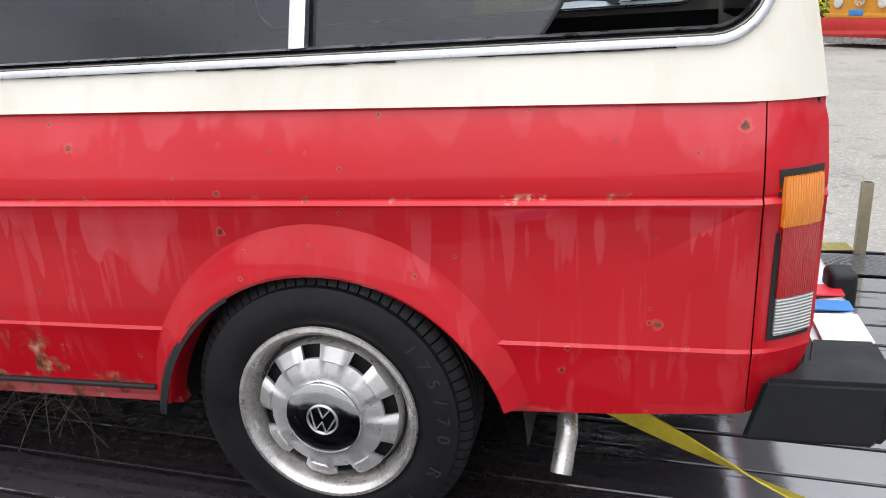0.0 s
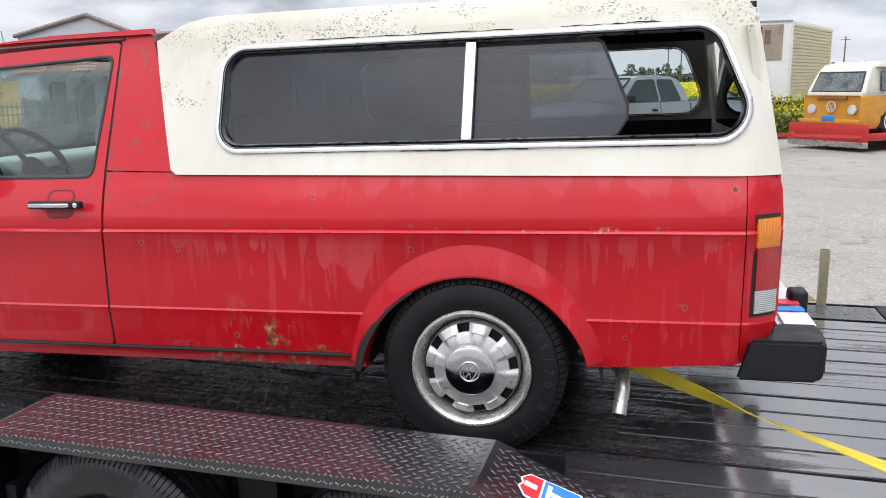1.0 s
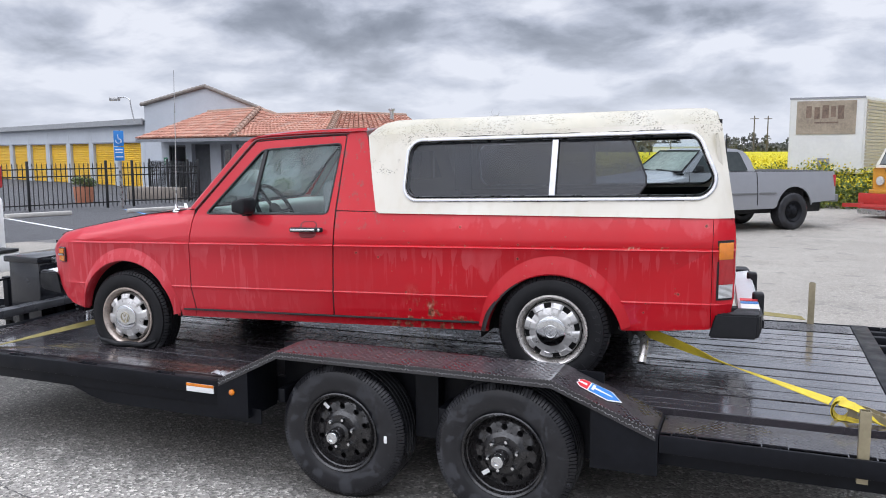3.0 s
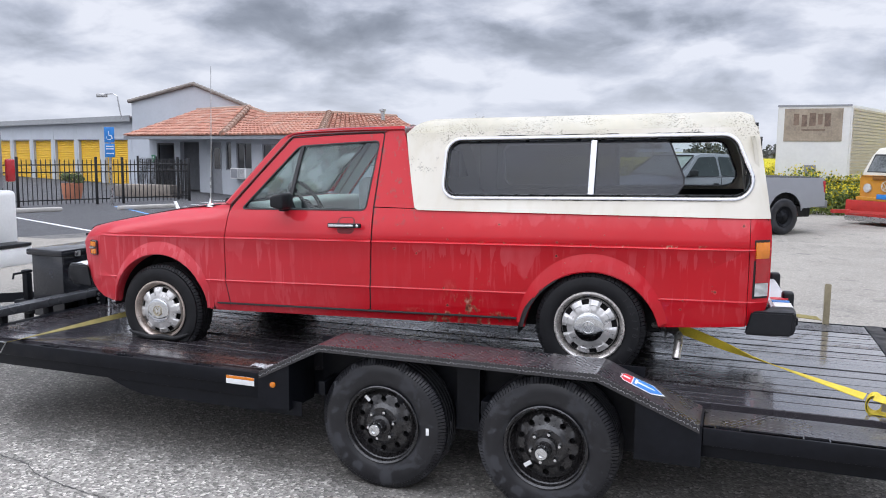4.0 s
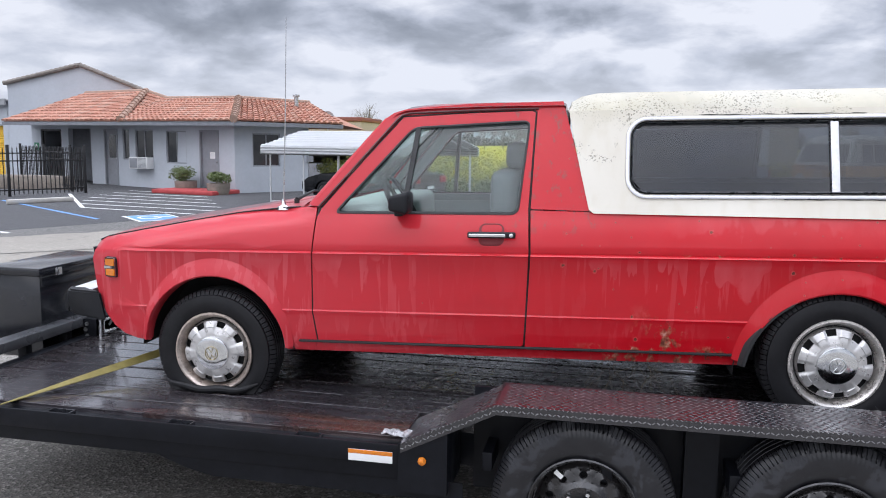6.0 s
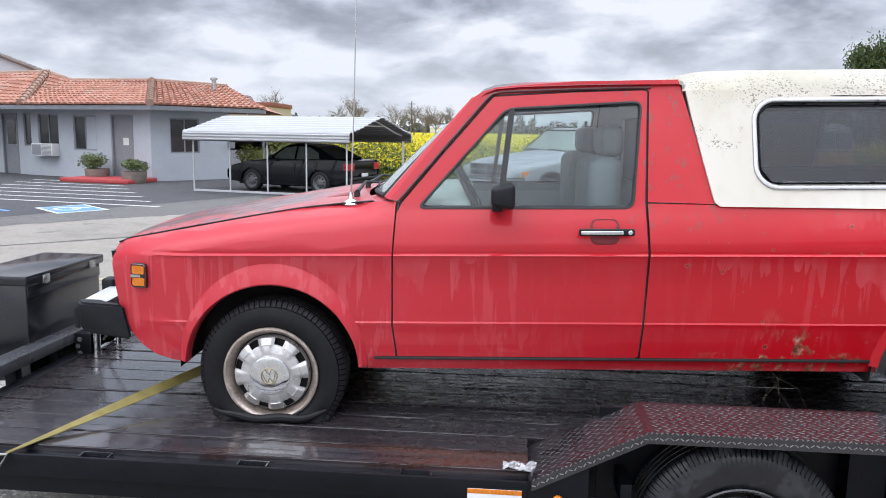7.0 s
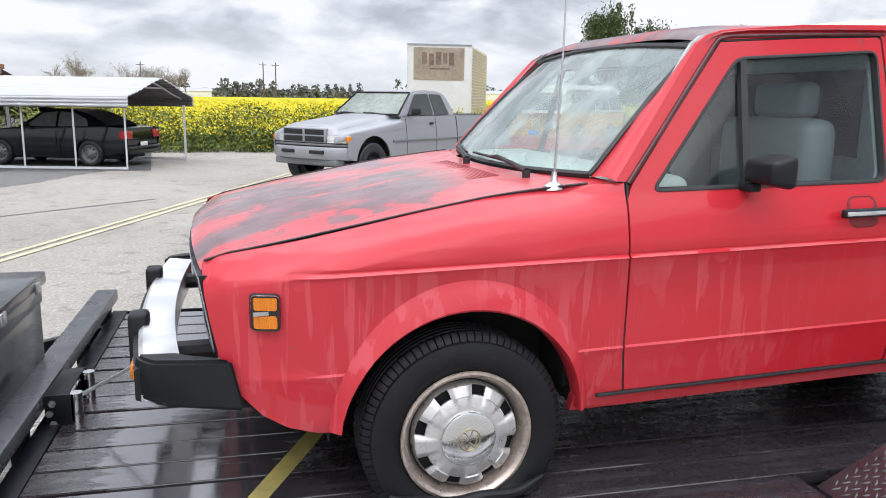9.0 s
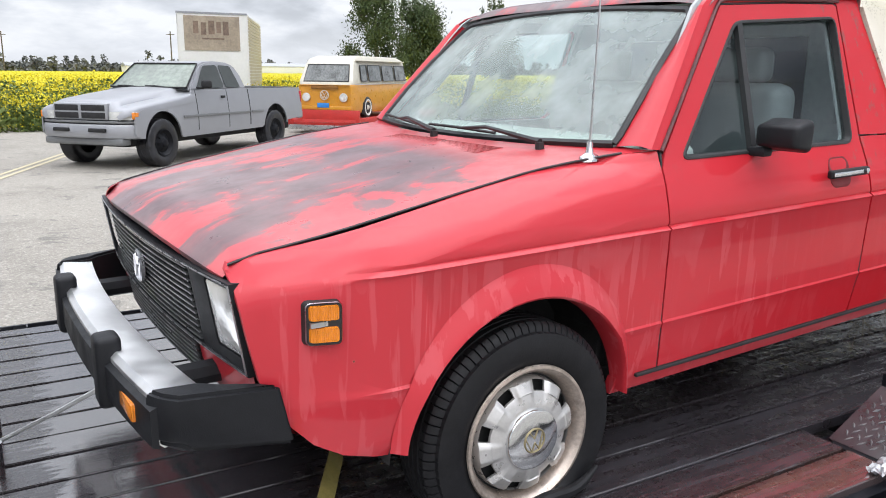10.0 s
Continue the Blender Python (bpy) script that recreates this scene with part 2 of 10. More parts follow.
def canopy_paint(name, roof=False):
    n = Nodes(name)
    base = n.ramp(n.noise(1.5, 5), [(0.3, (0.555, 0.515, 0.435)), (0.7, (0.65, 0.62, 0.545))])
    # roof base is stained, and darkened to offset the strong overhead light
    if roof:
        base = n.ramp(n.noise(3.0, 6), [(0.35, (0.36, 0.335, 0.265)), (0.65, (0.50, 0.475, 0.40))])
    z = n.axis(2)
    # black lichen in clusters, thickest along the upper edge
    v = n.cells(75.0)
    grains = n.math("MAXIMUM", n.ramp(n.noise(120, 3, offset=1), [(0.585, 0.0), (0.61, 1.0)]), n.span(n.math("ADDRAW", v, n.span(n.noise(60, 2), 0.3, 0.7, -0.2, 0.2)), 0.24, 0.18))
    clusters = n.ramp(n.noise(5.0, 5, offset=5), [(0.46, 0.0), (0.56, 1.0)])
    lich = n.math("MULTIPLY", n.math("MULTIPLY", grains, clusters), n.span(z, 1.66, 1.83))
    few = n.math("MULTIPLY", n.math("MULTIPLY", grains, n.ramp(n.noise(7.0, 4, offset=15), [(0.62, 0.0), (0.66, 0.8)])), n.span(z, 1.50, 1.60))
    col = n.mix(n.math("MULTIPLY", n.math("MAXIMUM", lich, few), 0.9), base, (0.085, 0.080, 0.058))
    col = n.mix(n.ramp(n.noise(7, 5, (3, 3, 0.8), offset=11), [(0.5, 0.0), (0.75, 0.5)]), col, (0.53, 0.48, 0.38))
    col = n.mix(n.math("MULTIPLY", n.ramp(n.noise(2.2, 6, offset=23), [(0.48, 0.0), (0.66, 0.45)]), n.span(z, 1.62, 1.80)), col, (0.40, 0.36, 0.24))
    n.set("Base Color", col).set("Roughness", n.span(n.noise(6), 0.3, 0.7, 0.34, 0.56))
    n.bump(n.noise(60, 4), 0.08, 0.004)
    return n.m


def glass(name, tint=(0.75, 0.8, 0.8), clear=0.75, rough=0.02, mist=0.0, film=(0.40, 0.45, 0.45), sheen=0.05):
    """A thin pane: part see-through, part mirror by its Fresnel."""
    n = Nodes(name)
    t = n.t
    tr = t.nodes.new("ShaderNodeBsdfTransparent")
    tr.inputs[0].default_value = (*tint, 1)
    gl = t.nodes.new("ShaderNodeBsdfGlossy")
    gl.inputs["Roughness"].default_value = rough
    lw = t.nodes.new("ShaderNodeLayerWeight")
    lw.inputs["Blend"].default_value = 0.5
    fres = n.math("ADD", n.math("MULTIPLY", n.math("POWER", lw.outputs["Facing"], 4.2), 0.9), sheen)
    mx = t.nodes.new("ShaderNodeMixShader")
    t.links.new(fres, mx.inputs[0])
    t.links.new(tr.outputs[0], mx.inputs[1])
    t.links.new(gl.outputs[0], mx.inputs[2])
    # a film of mist and grime
    df = t.nodes.new("ShaderNodeBsdfDiffuse")
    df.inputs[0].default_value = (*film, 1)
    m2 = t.nodes.new("ShaderNodeMixShader")
    t.links.new(n.span(n.noise(5, 4), 0.3, 0.7, mist, 1.0 - clear), m2.inputs[0])
    t.links.new(mx.outputs[0], m2.inputs[1])
    t.links.new(df.outputs[0], m2.inputs[2])
    out = t.nodes["Material Output"]
    t.links.new(m2.outputs[0], out.inputs["Surface"])
    return n.m


def wet_wood():
    n = Nodes("wet dark deck planks")
    n.pos = n.t.nodes.new("ShaderNodeTexCoord").outputs["Object"]
    rnd = n.random()
    ridges = n.noise(1.0, 5, (2.2, 75.0, 6.0), 0.6, 0.25)
    grain = n.noise(1.0, 6, (1.3, 30.0, 6.0), 0.62, 0.2, offset=2)
    col = n.ramp(grain, [(0.30, (0.0075, 0.0065, 0.0080)), (0.70, (0.027, 0.021, 0.0235))])
    col = n.mix(n.span(rnd, 0, 1, 0.0, 0.40), col, (0.042, 0.037, 0.042))
    # bare red-brown wood along the near edge
    brown = n.math("MULTIPLY", n.ramp(n.noise(1.6, 5, (1.0, 3.0, 1.0), offset=6), [(0.46, 0.0), (0.60, 0.7)]), n.math("MULTIPLY", n.span(n.axis(1), 0.235, 0.215, 0.07, 1.0), n.span(n.axis(0), -2.5, -1.9, 0.6, 1.0)))
    col = n.mix(n.math("MULTIPLY", brown, n.span(grain, 0.35, 0.62, 0.45, 1.0)), col, (0.105, 0.043, 0.026))
    # water stands in smooth pools at both ends and breaks up on the grain between
    ends = n.math("ADDRAW", n.span(n.axis(0), -2.40, -2.62, 0.0, 0.17), n.span(n.axis(0), 0.85, 1.55, 0.0, 0.15))
    ends = n.math("ADDRAW", ends, n.span(n.axis(0), -3.02, -3.12, 0.0, -0.20))
    film = n.math("ADDRAW", n.math("ADDRAW", n.mix(0.62, n.noise(1.9, 7, (1.0, 1.8, 1.0), 0.64, 0.7), n.noise(1.0, 6, (1.6, 30.0, 1.0), 0.62, 0.3, offset=2)), ends), n.span(rnd, 0, 1, -0.05, 0.05))
    pool = n.ramp(film, [(0.53, 0.0), (0.56, 1.0)])
    # pale grey in the pools' base colour stands for reflected sky
    n.set("Base Color", n.mix(n.math("MULTIPLY", pool, n.span(grain, 0.3, 0.7, 0.2, 0.55)), col, (0.085, 0.080, 0.092)))
    n.set("Roughness", n.math("ADD", n.span(pool, 0, 1, 0.26, 0.14), n.span(n.noise(30, 3), 0.35, 0.65, -0.03, 0.05)))
    n.set("Specular IOR Level", 0.7).set("Coat Weight", n.span(pool, 0, 1, 0.75, 1.0)).set("Coat IOR", n.span(pool, 0, 1, 1.4, 2.5)).set("Coat Roughness", n.math("ADD", n.span(pool, 0, 1, 0.10, 0.06), n.span(n.noise(4.0, 5, (1, 5, 1), offset=12), 0.42, 0.62, 0.0, 0.10)))
    relief = n.math("ADDRAW", n.math("MULRAW", ridges, 0.55), n.math("MULRAW", n.noise(7, 3, (1.0, 2.4, 1.0), offset=8), 0.9))
    relief = n.math("ADDRAW", relief, n.math("MULRAW", n.noise(55, 2), 0.18))
    bump = n.t.nodes.new("ShaderNodeBump")
    n.t.links.new(n.span(pool, 0, 1, 0.70, 0.085), bump.inputs["Strength"])
    bump.inputs["Distance"].default_value = 0.006
    n.t.links.new(relief, bump.inputs["Height"])
    n.t.links.new(bump.outputs[0], n.b.inputs["Normal"])
    n.t.links.new(bump.outputs[0], n.b.inputs["Coat Normal"])
    return n.m


def asphalt(name, lo, hi, wet=0.35, patch=0.35, zoned=False):
    n = Nodes(name)
    v = n.t.nodes.new("ShaderNodeTexVoronoi")
    v.inputs["Scale"].default_value = 68
    n.t.links.new(n.pos, v.inputs["Vector"])
    tone = n.t.nodes.new("ShaderNodeSeparateColor")
    n.t.links.new(v.outputs["Color"], tone.inputs[0])
    base = n.ramp(n.noise(0.35, 9, rough=0.6), [(0.30, tuple((a + b) * 0.45 for a, b in zip(lo, hi))), (0.70, tuple((a + b) * 0.54 for a, b in zip(lo, hi)))])
    grit = n.ramp(tone.outputs[0], [(0.0, tuple(c * 0.28 for c in lo)), (0.45, lo), (0.80, hi), (1.0, tuple(min(1, c * 2.2) for c in hi))])
    grain = n.span(n.axis(1), 1.0, 4.0, 0.80, 0.25) if zoned else 0.5
    if zoned:
        base = n.mix(n.span(n.axis(1), 1.5, 5.0, 0.0, 0.75), base, n.ramp(n.noise(0.45, 9, rough=0.62, offset=3), [(0.32, (0.205, 0.185, 0.156)), (0.66, (0.305, 0.278, 0.236))]))
    col = n.mix(grain, base, grit)
    # tar bleeding and old oil, then dark damp spots, and a darker, smoother oval round the trailer
    col = n.mix(n.ramp(n.noise(0.9, 8, (1, 1, 1), 0.68, 0.6, offset=28), [(0.54, 0.0), (0.66, 0.35)]), col, tuple(c * 0.55 for c in lo))
    damp = n.math("MAXIMUM", n.ramp(n.noise(2.6, 8, (1, 1, 1), 0.62, 0.4, offset=8), [(0.60, 0.0), (0.65, 1.0)]), n.ramp(n.noise(8.5, 5, (1, 1, 1), 0.6, 0.5, offset=18), [(0.63, 0.0), (0.67, 0.8)]))
    damp = n.math("MULTIPLY", damp, patch)
    if zoned:
        # oval centred on the trailer, with a noisy edge
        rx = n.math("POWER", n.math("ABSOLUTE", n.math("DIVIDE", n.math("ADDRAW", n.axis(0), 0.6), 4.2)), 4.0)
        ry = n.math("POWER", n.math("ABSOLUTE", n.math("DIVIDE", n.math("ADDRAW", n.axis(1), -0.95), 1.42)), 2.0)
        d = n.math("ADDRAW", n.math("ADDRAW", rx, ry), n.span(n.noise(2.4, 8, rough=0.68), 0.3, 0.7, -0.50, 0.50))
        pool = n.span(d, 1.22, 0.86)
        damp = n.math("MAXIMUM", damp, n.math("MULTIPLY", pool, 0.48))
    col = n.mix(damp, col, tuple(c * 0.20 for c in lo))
    n.set("Base Color", col)
    n.set("Roughness", n.span(damp, 0, 1, 0.92, 0.92 - wet))
    n.bump(n.math("ADDRAW", v.outputs["Distance"], n.math("MULRAW", n.noise(35, 4), 0.9)), 0.7, 0.008)
    return n.m


M = {}
M["red"] = red_paint("faded red car paint")
M["hood"] = red_paint("worn red bonnet paint", hood="bonnet")
M["roof"] = red_paint("worn red roof paint", hood="roof")
M["cream"] = canopy_paint("aged cream fibreglass")
M["cream_roof"] = canopy_paint("weathered cream fibreglass roof", True)
M["glass"] = glass("car glass", (0.74, 0.82, 0.82), 0.985, mist=0.0, film=(0.34, 0.395, 0.42), sheen=0.065, rough=0.02)
M["screen"] = glass("misted windscreen glass", (0.70, 0.80, 0.77), 0.52, mist=0.16, film=(0.50, 0.57, 0.55))
M["tint"] = glass("tinted canopy glass", (0.10, 0.11, 0.13), 0.84, mist=0.07, film=(0.10, 0.115, 0.15))
M["black_plastic"] = plain("black bumper plastic", (0.012, 0.0125, 0.0145), 0.48, bump=0.12, bscale=300)
M["black_plastic"].node_tree.nodes["Principled BSDF"].inputs["Specular IOR Level"].default_value = 0.22
M["rubber"] = plain("black rubber", (0.014, 0.014, 0.015), 0.55, var=0.3)
def tyre_rubber(name, k):
    """Black rubber, wet and glossy but for dull patches that have dried."""
    n = Nodes(name)
    n.pos = n.t.nodes.new("ShaderNodeTexCoord").outputs["Object"]
    shape = n.mix(0.35, n.noise(4.6, 6, rough=0.58, distort=0.9, offset=5), n.noise(17, 4, offset=1))
    spot = n.ramp(shape, [(0.53, 0.0), (0.55, 1.0)])
    base = n.ramp(n.noise(14, 4), [(0.3, (0.009 * k, 0.009 * k, 0.011 * k)), (0.7, (0.017 * k, 0.017 * k, 0.020 * k))])
    n.set("Base Color", n.mix(n.math("MULTIPLY", spot, 0.85), base, (0.040 * k, 0.041 * k, 0.046 * k)))
    n.set("Roughness", n.span(spot, 0, 1, 0.30, 0.85)).set("Specular IOR Level", 0.42)
    n.bump(n.noise(160, 3), 0.12, 0.003)
    return n.m


M["tyre"] = tyre_rubber("wet tyre rubber", 0.95)
M["old_tyre"] = plain("worn black tyre rubber", (0.0085, 0.0085, 0.0098), 0.52, var=0.4, scale=9, bump=0.15, bscale=200)
M["old_tyre"].node_tree.nodes["Principled BSDF"].inputs["Specular IOR Level"].default_value = 0.25
M["chrome"] = plain("chrome", (0.72, 0.73, 0.74), 0.12, 1.0, var=0.06, bump=0.02, rvar=0.06)
M["alu"] = plain("brushed aluminium", (0.48, 0.48, 0.50), 0.32, 1.0, var=0.12, scale=14, bump=0.03)
M["silver_wheel"] = plain("silver wheel paint", (0.54, 0.53, 0.52), 0.34, 0.65, var=0.14, scale=18, bump=0.05)
M["rusty"] = plain("rust-stained silver rim", (0.46, 0.39, 0.34), 0.36, 0.75, var=0.4, scale=16, bump=0.05)
M["dark"] = plain("near-black underbody and dark insides", (0.012, 0.012, 0.013), 0.8)
M["steel_black"] = plain("black trailer paint", (0.0058, 0.0064, 0.0088), 0.42, var=0.35, scale=5, rvar=0.14)
M["steel_black"].node_tree.nodes["Principled BSDF"].inputs["Specular IOR Level"].default_value = 0.16
M["wheel_black"] = plain("wet black wheel enamel", (0.013, 0.012, 0.0125), 0.26, var=0.4, scale=14, coat=0.3)
M["wet_edge"] = plain("wet black steel edge", (0.022, 0.023, 0.027), 0.22, var=0.3, coat=0.6)
M["tread"] = plain("black tread plate", (0.017, 0.016, 0.019), 0.30, 0.0, var=0.4, scale=5, rvar=0.14, coat=0.75)
M["tread_worn"] = plain("tread bars worn towards steel", (0.060, 0.057, 0.060), 0.34, 0.25, var=0.6, scale=9, rvar=0.12, coat=0.3)
M["scuffed"] = plain("scuffed bright steel edge", (0.30, 0.30, 0.31), 0.38, 0.7, var=0.5, scale=25)
M["wood"] = wet_wood()
M["amber"] = plain("amber lens", (0.75, 0.22, 0.01), 0.18, var=0.12, coat=0.5)
M["red_lens"] = plain("red lens", (0.42, 0.008, 0.014), 0.15, var=0.15, coat=0.5)
M["clear_lens"] = plain("clear lens", (0.55, 0.55, 0.53), 0.16, 0.2, coat=0.5)
for key, direction, pitch in (("amber", "X", 150.0), ("red_lens", "X", 170.0), ("clear_lens", "Z", 110.0)):
    tree_ = M[key].node_tree
    wave = tree_.nodes.new("ShaderNodeTexWave")
    wave.bands_direction = direction
    wave.inputs["Scale"].default_value = pitch / 2
    tree_.links.new(tree_.nodes["Geometry"].outputs["Position"], wave.inputs["Vector"])
    ribs = tree_.nodes.new("ShaderNodeBump")
    ribs.inputs["Strength"].default_value, ribs.inputs["Distance"].default_value = 0.6, 0.004
    tree_.links.new(wave.outputs["Fac"], ribs.inputs["Height"])
    tree_.links.new(ribs.outputs[0], tree_.nodes["Principled BSDF"].inputs["Normal"])
M["strap"] = plain("yellow webbing", (0.52, 0.40, 0.022), 0.7, var=0.2, scale=20, bump=0.3, bscale=400)
M["interior"] = plain("grey vinyl", (0.36, 0.385, 0.39), 0.6, bump=0)
M["seat_vinyl"] = plain("mid-grey seat vinyl", (0.175, 0.188, 0.195), 0.6, bump=0)
M["interior_pale"] = plain("pale dash vinyl", (0.55, 0.58, 0.54), 0.6)
M["white"] = plain("white paint", (0.75, 0.75, 0.74), 0.45, var=0.06)
M["blue"] = plain("blue print", (0.03, 0.20, 0.55), 0.45, var=0.1)
M["decal_red"] = plain("red print", (0.62, 0.03, 0.04), 0.45, var=0.1)
M["stake"] = plain("plated steel stake", (0.30, 0.26, 0.17), 0.42, 0.6, var=0.2)
M["zinc"] = plain("zinc plate", (0.5, 0.5, 0.5), 0.3, 0.9, var=0.15)
M["vent_red"] = plain("dull red vent", (0.20, 0.022, 0.022), 0.6, var=0.2)
M["grille_grey"] = plain("weathered grille plastic", (0.060, 0.062, 0.064), 0.35, var=0.2)
M["lamp_glass"] = plain("headlamp glass", (0.80, 0.80, 0.78), 0.10, 0.55, var=0.06, coat=0.6, bump=0.25, bscale=60)
M["foil"] = plain("crumpled silver foil", (0.34, 0.34, 0.35), 0.35, 0.6, var=0.4, scale=30, bump=0.8, bscale=70)
M["strap_dull"] = plain("dirty olive-yellow webbing", (0.20, 0.165, 0.045), 0.7, var=0.25, scale=20, bump=0.3, bscale=400)
M["wire"] = plain("galvanised wire rope", (0.62, 0.62, 0.62), 0.35, 0.7, var=0.15)
M["gilt"] = plain("tarnished gilt", (0.30, 0.25, 0.14), 0.35, 0.6)
M["box_black"] = plain("glossy black box paint", (0.011, 0.012, 0.0155), 0.22, var=0.5, scale=4, coat=0.35, bump=0.03, rvar=0.06)
M["rim_grey"] = plain("dull steel rim with rust stain", (0.56, 0.53, 0.50), 0.30, 0.75, var=0.3, scale=18, bump=0.05)
M["bumper_alu"] = plain("dull polished alloy", (0.86, 0.86, 0.86), 0.42, 1.0, var=0.05, bump=0.02)
M["worn_rail"] = plain("drip rail worn to dark primer", (0.075, 0.018, 0.020), 0.45, var=0.6, scale=14)
M["recess"] = plain("red paint darkened as recess shade", (0.15, 0.007, 0.011), 0.5, var=0.2)
M["straw"] = plain("dry straw", (0.07, 0.055, 0.032), 0.8)


# ---- helpers for building ----
INV = {}


def thing(name, m, label, category, group="", kind="", worldly=False):
    """An Empty at a thing's base. worldly: its parts are given in the world's metres."""
    ob = new(name)
    ob.matrix_basis = m
    if worldly:
        INV[ob.name] = m.inverted()
    return tagged(ob, label, category, group, kind)


def to_mesh(name, bm, material, smooth=35):
    me = bpy.data.meshes.new(name)
    bm.to_mesh(me)
    bm.free()
    me.materials.append(material)
    if smooth and len(me.polygons):
        me.polygons.foreach_set("use_smooth", [True] * len(me.polygons))
        me.set_sharp_from_angle(angle=radians(smooth))
    return me


def part(name, bm, material, parent=None, label="", smooth=35):
    root = parent
    while root is not None and root.parent is not None:
        root = root.parent
    if root is not None and root.name in INV:
        bm.transform(INV[root.name])
    ob = new(name, to_mesh(name, bm, material, smooth))
    if parent is not None:
        ob.parent = parent
    return tagged(ob, label) if label else ob


def box(bm, x0, x1, y0, y1, z0, z1, m=None):
    r = bmesh.ops.create_cube(bm, size=1, matrix=Matrix.Translation(((x0 + x1) / 2, (y0 + y1) / 2, (z0 + z1) / 2)) @ Matrix.Diagonal((x1 - x0, y1 - y0, z1 - z0, 1)))
    if m is not None:
        bmesh.ops.transform(bm, matrix=m, verts=r["verts"])
    return r["verts"]


def rbox(x0, x1, y0, y1, z0, z1, r=0.01, seg=2, m=None, bm=None):
    """A box with rounded edges, as a new bmesh or joined into one."""
    b = bmesh.new()
    box(b, x0, x1, y0, y1, z0, z1)
    bmesh.ops.bevel(b, geom=b.edges[:], offset=r, segments=seg, affect="EDGES", profile=0.5)
    if m is not None:
        b.transform(m)
    if bm is None:
        return b
    return join(bm, b)


def join(bm, other):
    me = bpy.data.meshes.new("tmp")
    other.to_mesh(me)
    other.free()
    bm.from_mesh(me)
    bpy.data.meshes.remove(me)
    return bm


def loft(bm, rings, closed=True, caps=True):
    """Joins rings of equally many points by faces."""
    vs = [[bm.verts.new(p) for p in ring] for ring in rings]
    n = len(rings[0])
    for a, b in zip(vs, vs[1:]):
        for i in range(n if closed else n - 1):
            j = (i + 1) % n
            bm.faces.new((a[i], a[j], b[j], b[i]))
    if caps and closed:
        bm.faces.new(vs[0][::-1])
        bm.faces.new(vs[-1])
    return vs


def lathe(bm, profile, n=48, m=None, keep=None):
    """Turns a profile of (radius, y) round the y axis."""
    made = []
    rings = []
    for r, y in profile:
        if r < 1e-6:
            rings.append([bm.verts.new((0, y, 0))])
        else:
            rings.append([bm.verts.new((r * math.cos(2 * math.pi * i / n), y, r * math.sin(2 * math.pi * i / n))) for i in range(n)])
        made += rings[-1]
    for k, (a, b) in enumerate(zip(rings, rings[1:])):
        for i in range(n):
            if keep is not None and not keep(k, i):
                continue
            j = (i + 1) % n
            if len(a) == 1:
                bm.faces.new((a[0], b[j], b[i]))
            elif len(b) == 1:
                bm.faces.new((a[i], a[j], b[0]))
            else:
                bm.faces.new((a[i], a[j], b[j], b[i]))
    if m is not None:
        bmesh.ops.transform(bm, matrix=m, verts=made)
    return made


def tube(bm, pts, r, n=8):
    """A round bar along points; r may be a list."""
    pts = [Vector(p) for p in pts]
    rs = r if isinstance(r, (list, tuple)) else [r] * len(pts)
    rings = []
    for i, p in enumerate(pts):
        d = (pts[min(i + 1, len(pts) - 1)] - pts[max(i - 1, 0)]).normalized()
        u = d.orthogonal().normalized() if i == 0 else (rings_u - d * rings_u.dot(d)).normalized()
        rings_u = u
        w = d.cross(u)
        rings.append([p + (u * math.cos(2 * math.pi * k / n) + w * math.sin(2 * math.pi * k / n)) * rs[i] for k in range(n)])
    loft(bm, rings)
    return bm


def ribbon(bm, pts, wide, thick, across):
    """A flat strap along points; across is its width's direction at the ends."""
    pts = [Vector(p) for p in pts]
    rings = []
    for i, p in enumerate(pts):
        d = (pts[min(i + 1, len(pts) - 1)] - pts[max(i - 1, 0)]).normalized()
        f = i / (len(pts) - 1)
        g = f * (len(across) - 1)
        j = min(int(g), len(across) - 2)
        a = Vector(across[j]).lerp(Vector(across[j + 1]), g - j)
        a = (a - d * a.dot(d)).normalized()
        nrm = d.cross(a)
        rings.append([p + a * sx * wide / 2 + nrm * sy * thick / 2 for sx, sy in ((-1, -1), (1, -1), (1, 1), (-1, 1))])
    loft(bm, rings)
    return bm


def poly(bm, pts):
    return bm.faces.new([bm.verts.new(p) for p in pts])


def arc(cx, cz, r, a0, a1, n, rz=None):
    rz = rz or r
    return [(cx + r * math.cos(radians(a0 + (a1 - a0) * i / n)), cz + rz * math.sin(radians(a0 + (a1 - a0) * i / n))) for i in range(n + 1)]


def rounded(x0, x1, z0, z1, r, n=5):
    return (arc(x1 - r, z1 - r, r, 0, 90, n) + arc(x0 + r, z1 - r, r, 90, 180, n)
            + arc(x0 + r, z0 + r, r, 180, 270, n) + arc(x1 - r, z0 + r, r, 270, 360, n))
# ---- the red pickup ----
DECK = 0.555
pickup = thing("pickup_truck", pose(-1.25, CY, DECK), "small faded red pickup with cream canopy strapped on a car trailer", "pickup truck", worldly=True)


def kick(bm):
    for v in bm.verts:
        v.co.z += KICK * v.co.x
    return bm


def hood_z(x):
    return float(np.interp(x, [-3.30, -3.236, -2.997, -2.722, -2.53, -2.337, -2.156], [1.262, 1.288, 1.333, 1.381, 1.412, 1.432, 1.446]))


